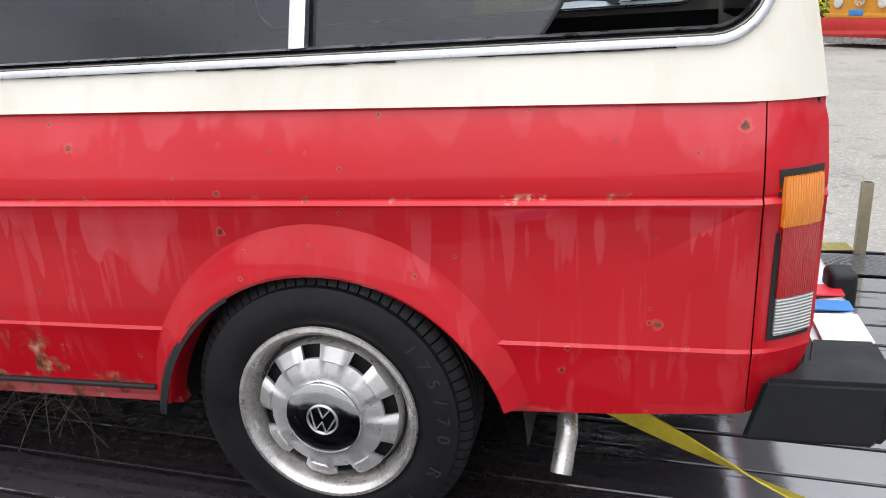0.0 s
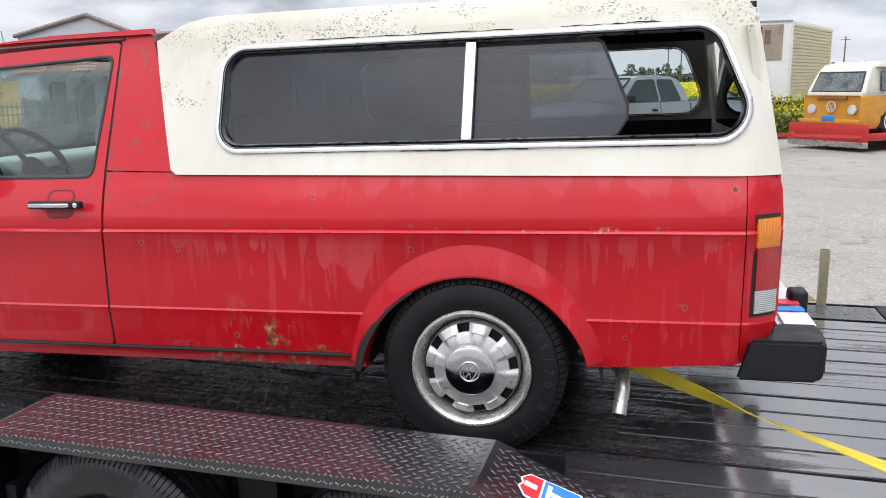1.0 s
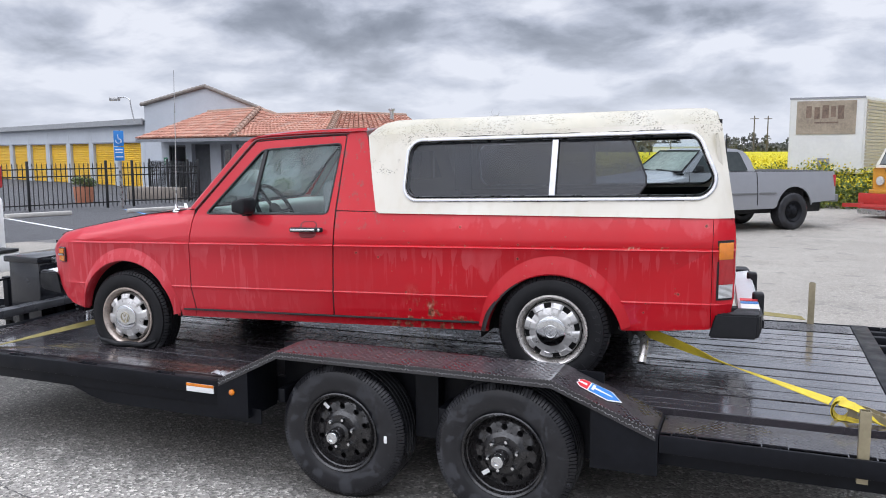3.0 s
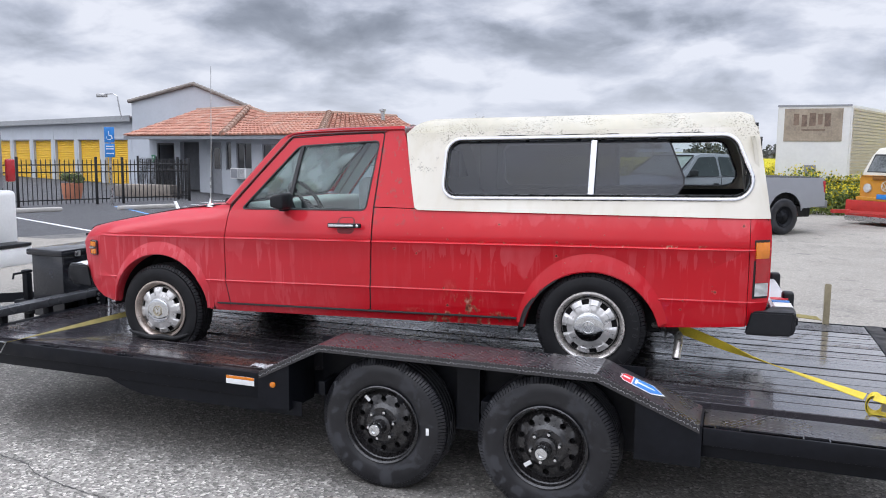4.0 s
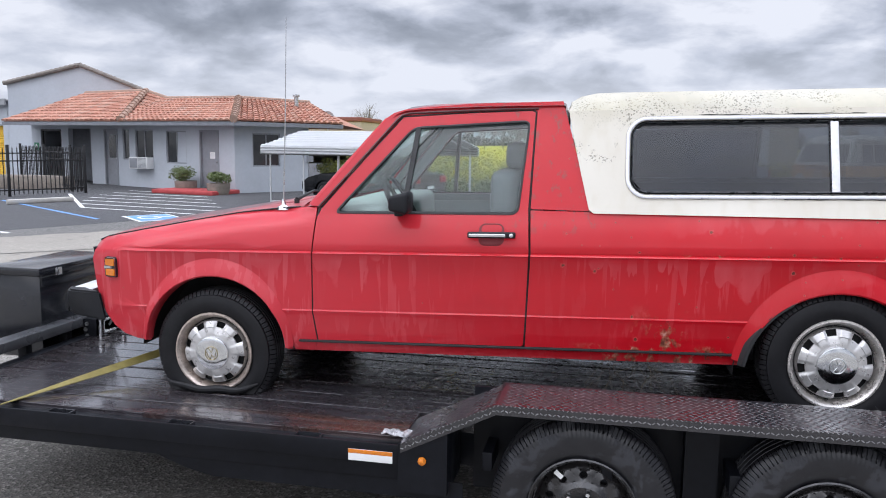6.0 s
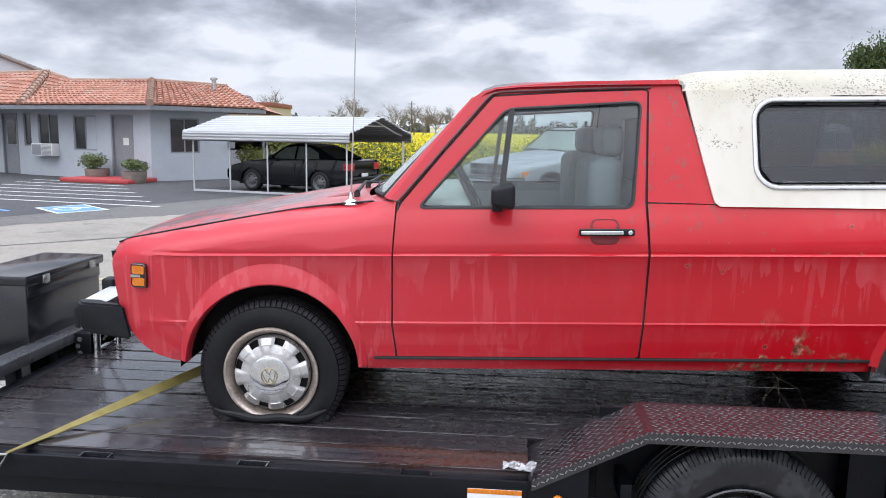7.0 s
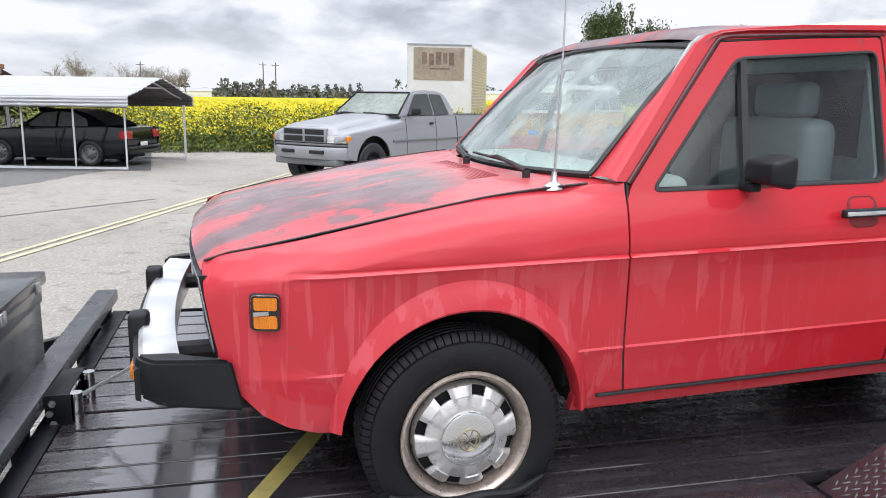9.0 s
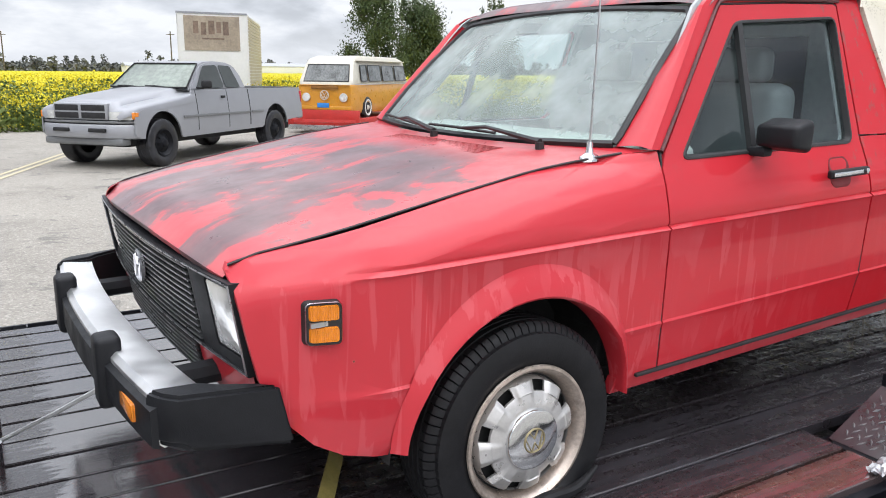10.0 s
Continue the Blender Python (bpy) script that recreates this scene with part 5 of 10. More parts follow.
def front_strip(f0, f1, lo, hi):
    rows = []
    for x, z in front_edge[lo:hi]:
        ya, yb = can_y(0, z) + 0.004, 2 * CY - can_y(0, z) - 0.004
        rows.append([(x + 0.004, ya + (yb - ya) * f, z) for f in (f0, (f0 + f1) / 2, f1)])
    loft(bm, rows, closed=False, caps=False)
front_strip(0, 0.2, 0, 4)
front_strip(0.8, 1.0, 0, 4)
front_strip(0.2, 0.8, 0, 2)
front_strip(0.2, 0.8, 2, 4)
bmesh.ops.solidify(bm, geom=bm.faces[:], thickness=0.012)
can_part("canopy_front", bm, M["cream"], canopy)
bm = bmesh.new()
for ya, yb, z0, z1 in ((0.125, 1.545, 1.40, 1.48), (0.15, 0.30, 1.48, 1.80), (1.37, 1.52, 1.48, 1.80), (0.23, 1.44, 1.80, 1.85)):
    loft(bm, [[(0.812 - 0.165 * (z - 1.40) + d_, y_, z) for d_, y_ in ((0.0, ya), (0.018, ya), (0.018, yb), (0.0, yb))] for z in (z0, z1)])
bmesh.ops.recalc_face_normals(bm, faces=bm.faces[:])
can_part("canopy_back", bm, M["cream"], canopy)
bm = bmesh.new()
box(bm, 0.80, 0.806, 0.30, 1.37, 1.48, 1.80)
can_part("canopy_back_pane", bm, M["tint"], canopy)
# near-black sheets added inside canopy and bed to keep them dark
pieces = []


def dark_sheet(*v):
    b = bmesh.new()
    box(b, *v)
    pieces.append(b)


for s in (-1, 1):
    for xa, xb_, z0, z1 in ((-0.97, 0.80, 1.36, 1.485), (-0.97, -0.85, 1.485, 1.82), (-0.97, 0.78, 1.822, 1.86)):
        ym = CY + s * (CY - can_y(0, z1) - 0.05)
        dark_sheet(xa, xb_, ym - 0.01, ym + 0.01, z0, z1)
dark_sheet(-1.0, 0.78, 0.25, 1.42, 1.86, 1.87)
dark_sheet(-0.98, 0.84, 0.12, 1.55, 0.97, 1.0)
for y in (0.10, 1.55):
    dark_sheet(-0.98, 0.84, y, y + 0.02, 0.98, 1.40)
dark_sheet(0.82, 0.84, 0.12, 1.55, 0.95, 1.40)
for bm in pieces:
    can_part("lining", bm, M["dark"], canopy, "dark sheets added inside canopy and bed")


# ---- wheels ----
def tyre_bm(R, r_in, w, flat=0.0, grooves=320, n=None):
    """A tyre with its outer wall at y = 0 and its inner at y = w."""
    bm = bmesh.new()
    n = n or grooves
    wall = R - r_in
    prof = [(r_in, 0.012), (r_in + wall * 0.08, 0.002), (r_in + wall * 0.30, -0.006), (r_in + wall * 0.55, -0.008), (r_in + wall * 0.78, 0.0), (R - 0.022, 0.010), (R - 0.008, 0.016), (R, 0.028)]
    ribs = 5
    tw = w - 0.056
    for k in range(ribs):
        a, b = 0.028 + tw * k / ribs, 0.028 + tw * (k + 1) / ribs
        prof += [(R - 0.001, a + 0.003), (R, (a + b) / 2), (R - 0.001, b - 0.003), (R - 0.007, b - 0.001), (R - 0.007, b + 0.001)]
    prof += [(R - 0.008, w - 0.016), (R - 0.022, w - 0.010), (r_in + wall * 0.5, w + 0.006), (r_in, w - 0.012)]
    lathe(bm, prof, n)
    for v in bm.verts:
        r = math.hypot(v.co.x, v.co.z)
        i = round(math.atan2(v.co.z, v.co.x) / (2 * math.pi) * n)
        if r > R - 0.024 and (v.co.y < 0.05 or v.co.y > w - 0.05):
            if i % 4 == 0:
                k = (r - (0.0065 if r > R - 0.0105 else 0.002)) / r
                v.co.x *= k
                v.co.z *= k
                if r <= R - 0.0075:
                    v.co.y += 0.004 if v.co.y < w / 2 else -0.004
            elif i % 4 in (1, 3):
                # block edges stand close to the sipe
                turn = (-0.62 if i % 4 == 1 else 0.62) * 2 * math.pi / n
                c_, s_ = math.cos(turn), math.sin(turn)
                v.co.x, v.co.z = v.co.x * c_ - v.co.z * s_, v.co.x * s_ + v.co.z * c_
    if flat:
        for v in bm.verts:
            low = -v.co.z - flat
            if low > -0.03:
                squash = max(0, low)
                near = min(1, max(0, (low + 0.03) / 0.06))
                side = -1 if v.co.y < w / 2 else 1
                v.co.y += side * near * (0.028 if abs(v.co.y - w / 2) > w * 0.3 else 0.01)
                v.co.z = -flat + 0.0 * squash if low > 0 else v.co.z
                v.co.x *= 1 + 0.05 * near
    bmesh.ops.recalc_face_normals(bm, faces=bm.faces[:])
    return bm


def rim_bm():
    bm = bmesh.new()
    lathe(bm, [(0.150, 0.14), (0.150, 0.060), (0.157, 0.040), (0.163, 0.022), (0.170, 0.010), (0.178, 0.004), (0.183, -0.002), (0.181, -0.007), (0.174, -0.008), (0.168, -0.003), (0.162, 0.006), (0.157, 0.020), (0.152, 0.034), (0.149, 0.052)], 80)
    return bm


def disc_bm():
    """The wheel's disc: eight windows round its edge between raised, flat-topped pads."""
    bm = bmesh.new()
    n = 128
    prof = [(0.148, 0.046), (0.146, 0.030), (0.1435, 0.020), (0.1415, 0.013), (0.116, 0.001), (0.113, -0.001), (0.100, -0.005), (0.088, -0.009), (0.080, -0.011), (0.072, -0.010)]
    lathe(bm, prof, n, keep=lambda k, i: not (k == 3 and (i % 16) in (5, 6, 7, 8, 9, 10)))
    for v in bm.verts:
        r = math.hypot(v.co.x, v.co.z)
        i = round((math.atan2(v.co.z, v.co.x) % (2 * math.pi)) / (2 * math.pi) * n) % 16
        pad = 1.0 if i in (0, 1, 2, 3, 13, 14, 15) else 0.45 if i in (4, 12) else 0.0
        if 0.099 < r < 0.1445:
            v.co.y -= pad * (0.008 if r > 0.1145 else 0.004)
        elif 0.087 < r < 0.1445:
            v.co.y -= pad * 0.002
    # turned-in lips of the windows give the sheet its thickness
    rim = [e_ for e_ in bm.edges if len(e_.link_faces) == 1 and all(0.1145 < math.hypot(v.co.x, v.co.z) < 0.1425 for v in e_.verts)]
    r = bmesh.ops.extrude_edge_only(bm, edges=rim)
    bmesh.ops.translate(bm, verts=[v for v in r["geom"] if isinstance(v, bmesh.types.BMVert)], vec=(0, 0.007, 0))
    return bm


def emblem_bm():
    bm = bmesh.new()
    tube(bm, [(0.030 * math.cos(radians(a)), 0, 0.030 * math.sin(radians(a))) for a in range(0, 361, 15)], 0.0022, 5)
    for p, q in EMBLEM:
        tube(bm, [(p[0] * 0.030, 0, p[1] * 0.030), (q[0] * 0.030, 0, q[1] * 0.030)], 0.0017, 5)
    return bm


def raw(name, bm, material, parent, label="", smooth=35):
    """A part given in its parent's own metres."""
    ob = new(name, to_mesh(name, bm, material, smooth))
    ob.parent = parent
    return tagged(ob, label) if label else ob


def wheel_at(x, z, y, right, spin, flat=0.0, gold=False):
    saved = INV.pop(pickup.name)
    t = part("wheel", tyre_bm(0.283, 0.172, 0.168, flat), M["old_tyre"], pickup, "flat black tyre on a silver steel wheel" if flat else "black tyre on a silver steel wheel")
    INV[pickup.name] = saved
    t.matrix_basis = saved @ pose(x, y, z, 0, 0, 180 if right else 0)
    bm = rim_bm()
    raw("rim", bm, M["rusty"] if gold else M["rim_grey"], t)
    bm = disc_bm()
    bm.transform(pose(0, 0, 0, 0, spin, 0))
    raw("disc", bm, M["silver_wheel"], t)
    bm = bmesh.new()
    lathe(bm, [(0.165, 0.035), (0.0, 0.035)], 32)
    raw("brake_drum", bm, M["dark"], t)
    bm = bmesh.new()
    lathe(bm, [(0.077, -0.006), (0.0765, -0.017), (0.0745, -0.0205), (0.070, -0.0222), (0.045, -0.0236), (0.0, -0.0242)], 48)
    raw("hub_cap", bm, M["chrome"], t, "polished hub cap")
    bm = emblem_bm()
    bm.transform(pose(0, -0.0246, 0, 0, spin, 0))
    raw("hub_emblem", bm, M["gilt"] if gold else M["zinc"], t)
    if flat:
        bm = bmesh.new()
        xs = [-0.215 + 0.43 * i / 24 for i in range(25)]
        mid = [1 - abs(x / 0.215) ** 3 for x in xs]
        tube(bm, [(x, -0.018 - 0.020 * m_, 0.017 - flat + 0.028 * (1 - m_) + 0.004 * math.sin(x * 37)) for x, m_ in zip(xs, mid)], [0.006 + 0.011 * m_ for m_ in mid], 10)
        raw("sidewall_fold", bm, M["old_tyre"], t, "slack sidewall folded out over the deck")
    return t


rear_left = wheel_at(0.0, DECK + 0.279, 0.004, False, 12)
wheel_at(-2.625, DECK + 0.181, 0.004, False, -8, 0.179, True)
wheel_at(0.0, DECK + 0.281, 2 * CY - 0.004, True, 30)
wheel_at(-2.625, DECK + 0.279, 2 * CY - 0.004, True, 5)


def lettering(text, r, a0, step, size, wheel):
    """Raised characters round a tyre's wall, each a part of the wheel."""
    for i, ch in enumerate(text):
        if ch == " ":
            continue
        c = bpy.data.curves.new("letter", "FONT")
        c.body, c.size, c.extrude, c.align_x = ch, size, 0.0012, "CENTER"
        ob = bpy.data.objects.new("letter", c)
        me = bpy.data.meshes.new_from_object(ob)
        a = a0 - step * i
        me.transform(pose(0, 0, 0, 0, -a + 90, 0) @ pose(0, -0.0075, r, 90))
        me.materials.append(M["letter"])
        new("letter", me).parent = wheel
        bpy.data.objects.remove(ob)
        bpy.data.curves.remove(c)


M["letter"] = plain("grey raised lettering", (0.016, 0.016, 0.018), 0.6)
lettering("175/70 R 13", 0.222, 40, 9.5, 0.036, rear_left)
# ---- the car trailer ----
TM = pose(-0.5565, -0.5135, 0, 0, 0, -2.7)
TW = 2.60                                   # overall width
FRONT, REAR = -3.26, 2.09                   # the plank floor's ends
M["rail"] = plain("worn black rail paint", (0.050, 0.052, 0.057), 0.30, var=0.3, scale=3, rvar=0.1)
trailer = thing("car_trailer", TM, "black tandem-axle steel car trailer with wet plank deck", "trailer")

# frame
def frame_part(name, x0, x1, y0, y1, z0, z1, r=0.006, label="", parent=None, material=None):
    return part(name, rbox(x0, x1, y0, y1, z0, z1, r), material or M["steel_black"], parent or trailer, label)


for y0 in (0.045, TW - 0.095):
    frame_part("side_beam", FRONT - 0.04, -1.10, y0, y0 + 0.05, 0.405, 0.535, label="black steel side beam")
    frame_part("side_beam", 1.05, REAR + 0.75, y0, y0 + 0.05, 0.405, 0.535, label="black steel side beam")
for y0 in (0.275, TW - 0.325):
    frame_part("main_beam", -1.2, 1.15, y0, y0 + 0.05, 0.38, 0.535)
for y0 in (-0.004, TW - 0.008):
    for x0, x1 in ((FRONT - 0.04, -1.115), (1.13, REAR + 0.75)):
        frame_part("rub_rail", x0, x1, y0, y0 + 0.012, 0.475, 0.552, 0.003, label="black steel rub rail")
k = 0
for y0 in (0.008, TW - 0.05):
    for x in [FRONT + 0.1 + 0.55 * i for i in range(4)] + [1.2, 1.55, 1.865, 2.3]:
        bm = bmesh.new()
        y1, ins, xa, xb = y0 + 0.04, 0.005, x - 0.025, x + 0.080
        u_ = [(xa, y0), (xa + ins, y0), (xa + ins, y1 - ins), (xb - ins, y1 - ins), (xb - ins, y0), (xb, y0), (xb, y1), (xa, y1)]
        loft(bm, [[(a, b, z) for a, b in u_] for z in (0.49, 0.553)])
        bmesh.ops.recalc_face_normals(bm, faces=bm.faces[:])
        part("stake_pocket", bm, M["wet_edge"], trailer)
for i in range(12):
    x = FRONT + 0.2 + i * 0.45
    frame_part("cross_member", x, x + 0.04, 0.10, TW - 0.10, 0.44, 0.515)
for y0, sg in ((0.030, 1), (TW - 0.036, -1)):
    bm = bmesh.new()
    ring = [(-2.17, 0.412), (-2.02, 0.360), (-1.90, 0.335), (-0.87, 0.335), (-0.87, 0.412)]
    loft(bm, [[(x, y0, z) for x, z in ring], [(x, y0 + 0.006, z) for x, z in ring]])
    bmesh.ops.recalc_face_normals(bm, faces=bm.faces[:])
    part("skirt_plate", bm, M["steel_black"], trailer, "black steel skirt plate below the side beam")
    frame_part("side_face", FRONT - 0.03, -1.115, y0 - 0.010, y0 + 0.012, 0.408, 0.478, 0.003)
frame_part("front_sill", FRONT - 0.075, FRONT - 0.004, 0.0, TW, 0.42, 0.557, label="black steel front sill")
frame_part("rear_sill", REAR + 0.004, REAR + 0.11, 0.0, TW, 0.45, 0.556, label="black steel rear sill")
for i in range(9):
    y = 0.3 + i * 0.25
    frame_part("dovetail_bar", REAR + 0.11, REAR + 0.75, y, y + 0.05, 0.44, 0.545)

# deck planks
widths = 0.1475
plank_edges = []
y = 0.07
while y < TW - 0.09:
    plank_edges.append((y, min(y + widths, TW - 0.07)))
    y += widths
for n, (ya, yb) in enumerate(plank_edges):
    inner = ya > 0.28 and yb < TW - 0.28
    spans = [(FRONT, REAR)] if inner else [(FRONT, -1.115)]
    for xa, xb in spans:
        dz = random.uniform(-0.0025, 0.0025)
        bm = bmesh.new()
        box(bm, xa, xb, ya + 0.006, yb - 0.006, 0.517, DECK + dz)
        bmesh.ops.bevel(bm, geom=[e_ for e_ in bm.edges if abs(e_.verts[0].co.x - e_.verts[1].co.x) > 1], offset=0.003, segments=2, affect="EDGES")
        bmesh.ops.bisect_plane(bm, geom=bm.verts[:] + bm.edges[:] + bm.faces[:], plane_co=((xa + xb) / 2, 0, 0), plane_no=(1, 0, 0))
        part("plank", bm, M["wood"], trailer)

# fenders: tread plate bent over the wheels, the flat plate behind
def tread_lozenges(bm, x0, x1, y0, y1, zf, slope):
    """Raised bars of a tread plate, turned in alternate directions."""
    pitch = 0.030
    nx, ny = int((x1 - x0) / pitch), int((y1 - y0) / (pitch * 0.62))
    for i in range(nx):
        for j in range(ny):
            cx, cy = x0 + (i + 0.5 + 0.5 * (j % 2)) * pitch, y0 + (j + 0.5) * pitch * 0.62
            if cx > x1 - 0.01:
                continue
            a = radians(38 if j % 2 else -38)
            ux, uy = math.cos(a), math.sin(a)
            z = zf(cx)
            vs = []
            for l, w, h in ((0.013, 0, 0), (0, 0.0045, 0), (-0.013, 0, 0), (0, -0.0045, 0), (0.006, 0, 0.0018), (-0.006, 0, 0.0018)):
                px = cx + ux * l - uy * w
                vs.append(bm.verts.new((px, cy + uy * l + ux * w, z + slope * (px - cx) + h)))
            a_, b_, c_, d_, e_, f_ = vs
            for f in ((a_, b_, e_), (b_, c_, f_, e_)[:4], (c_, d_, f_), (d_, a_, e_, f_)):
                bm.faces.new(f)


def fender(y_out, sgn):
    """sgn +1: the deck lies towards +y."""
    pts = [(-1.105, 0.562), (-0.745, 0.742), (0.665, 0.742), (1.115, 0.562)]
    y_in = y_out + sgn * 0.285
    bm = bmesh.new()
    t5 = sgn * 0.005
    stations = []
    for x, z in pts:
        low = max(z - 0.25, 0.52)
        stations.append([(x, y_out, z - 0.038), (x, y_out, z), (x, y_in, z), (x, y_in, low), (x, y_in - t5, low), (x, y_in - t5, z - 0.005), (x, y_out + t5, z - 0.005), (x, y_out + t5, z - 0.038)])
    loft(bm, stations, caps=False)
    bmesh.ops.recalc_face_normals(bm, faces=bm.faces[:])
    f = part("fender", bm, M["tread"], trailer, "black tread plate drive-over fender", smooth=20)
    bm = bmesh.new()
    ya, yb = min(y_out, y_in) + 0.006, max(y_out, y_in) - 0.006
    for (x0, z0), (x1, z1) in zip(pts, pts[1:]):
        s = (z1 - z0) / (x1 - x0)
        tread_lozenges(bm, x0 + 0.01, x1 - 0.01, ya, yb, lambda x, x0=x0, z0=z0, s=s: z0 + s * (x - x0) + 0.001, s)
    tagged(part("tread_pattern", bm, M["tread_worn"], f, smooth=0), kind="stuff")
    # bars scuffed bright where the plate is bent down
    bm = bmesh.new()
    for (x0, z0), (x1, z1) in zip(pts, pts[1:]):
        k_ = int(math.hypot(x1 - x0, z1 - z0) / 0.0155)
        for i in range(k_):
            f_ = (i + 0.5) / k_
            cx, cz, d_ = x0 + (x1 - x0) * f_, z0 + (z1 - z0) * f_, math.atan2(z1 - z0, x1 - x0)
            w_ = random.uniform(0.0022, 0.0052)
            mm = Matrix.Translation((cx, y_out, cz - random.uniform(0.0005, 0.003))) @ Matrix.Rotation(-d_ + (0.6 if i % 2 else -0.6), 4, "Y")
            box(bm, -w_, w_, -0.0016, 0.0016, -0.0013, 0.0013, mm)
            mm = Matrix.Translation((cx, y_out, cz - 0.020 - random.uniform(0, 0.003))) @ Matrix.Rotation(-d_ + (-0.6 if i % 2 else 0.6), 4, "Y")
            box(bm, -0.006, 0.006, -0.0012, 0.0012, -0.0016, 0.0016, mm)
    tagged(part("edge_wear", bm, M["scuffed"], f, smooth=0), kind="stuff")
    # boxed ends below the ramps
    for xa, xb in ((-1.115, -0.925), (0.84, 1.125)):
        bm = bmesh.new()
        za = 0.555 if abs(xa) > abs(xb) else 0.67
        zb = 0.645 if abs(xa) > abs(xb) else 0.555
        loft(bm, [[(xa, yy, 0.37), (xa, yy, za), (xb, yy, zb), (xb, yy, 0.37)] for yy in (y_out + sgn * 0.004, y_out + sgn * 0.27)])
        bmesh.ops.recalc_face_normals(bm, faces=bm.faces[:])
        part("fender_end", bm, M["steel_black"], f, smooth=20)
    bm = bmesh.new()
    box(bm, -0.87, 0.85, min(y_in - sgn * 0.012, y_in), max(y_in - sgn * 0.012, y_in), 0.30, 0.72)
    box(bm, -0.06, 0.06, min(y_in - sgn * 0.10, y_in - sgn * 0.02), max(y_in - sgn * 0.10, y_in - sgn * 0.02), 0.33, 0.70)
    part("wheel_well", bm, M["steel_black"], f)
    bm = bmesh.new()
    box(bm, 1.13, REAR + 0.0, min(y_out + sgn * 0.05, y_in), max(y_out + sgn * 0.05, y_in), 0.545, 0.551)
    ft = part("side_plate", bm, M["tread"], trailer, "black tread plate beside the deck")
    bm = bmesh.new()
    tread_lozenges(bm, 1.135, REAR, min(y_out + sgn * 0.055, y_in), max(y_out + sgn * 0.055, y_in), lambda x: 0.5515, 0)
    tagged(part("tread_pattern", bm, M["tread_worn"], ft, smooth=0), kind="stuff")
    return f


left_fender = fender(-0.008, 1)
fender(TW + 0.008, -1)

# shield decal on the rear ramp
def on_ramp(u, v, h=0.006):
    x = 0.665 + 0.45 * u
    return (x, 0.02 + 0.26 * v, 0.742 - 0.18 * u + h)


def decal(pts, material, label, h):
    bm = bmesh.new()
    ring = [on_ramp(0.42 + (u - 0.46) * 0.62, 0.42 + (v - 0.34) * 1.0, h) for u, v in pts]
    loft(bm, [ring, [(x, y, z + 0.0012) for x, y, z in ring]])
    bmesh.ops.recalc_face_normals(bm, faces=bm.faces[:])
    part("decal", bm, material, left_fender, label)


shield = [(0.10, 0.42), (0.17, 0.55), (0.62, 0.60), (0.82, 0.34), (0.62, 0.10), (0.17, 0.13), (0.10, 0.26), (0.125, 0.34)]
decal(shield, M["white"], "white shield decal", 0.0045)
decal([(0.12, 0.42), (0.175, 0.52), (0.29, 0.54), (0.29, 0.15), (0.175, 0.16), (0.12, 0.26), (0.145, 0.34)], M["decal_red"], "red band of the shield", 0.0062)
decal([(0.31, 0.545), (0.61, 0.565), (0.785, 0.34), (0.61, 0.135), (0.31, 0.15)], M["blue"], "blue field of the shield", 0.0062)
decal([(0.15, 0.30), (0.26, 0.30), (0.26, 0.38), (0.15, 0.38)], M["white"], "pale bar in the red band", 0.0080)
decal([(0.37, 0.31), (0.66, 0.33), (0.66, 0.37), (0.37, 0.39)], M["white"], "pale bar in the blue field", 0.0080)
decal([(0.34, 0.22), (0.38, 0.22), (0.38, 0.48), (0.34, 0.48)], M["white"], "pale cross bar", 0.0080)

# sticker, lamp
bm = rbox(-1.31, -1.135, -0.008, -0.0045, 0.478, 0.523, 0.001)
st = part("warning_sticker", bm, M["white"], trailer, "white and orange warning sticker")
part("sticker_head", rbox(-1.31, -1.135, -0.0095, -0.007, 0.507, 0.523, 0.001), M["amber"], st)
bm = bmesh.new()
lathe(bm, [(0.016, 0.0), (0.015, -0.008), (0.008, -0.013), (0.0, -0.014)], 16, pose(-1.02, -0.006, 0.500))
part("marker_lamp", bm, M["amber"], trailer, "small amber marker lamp")

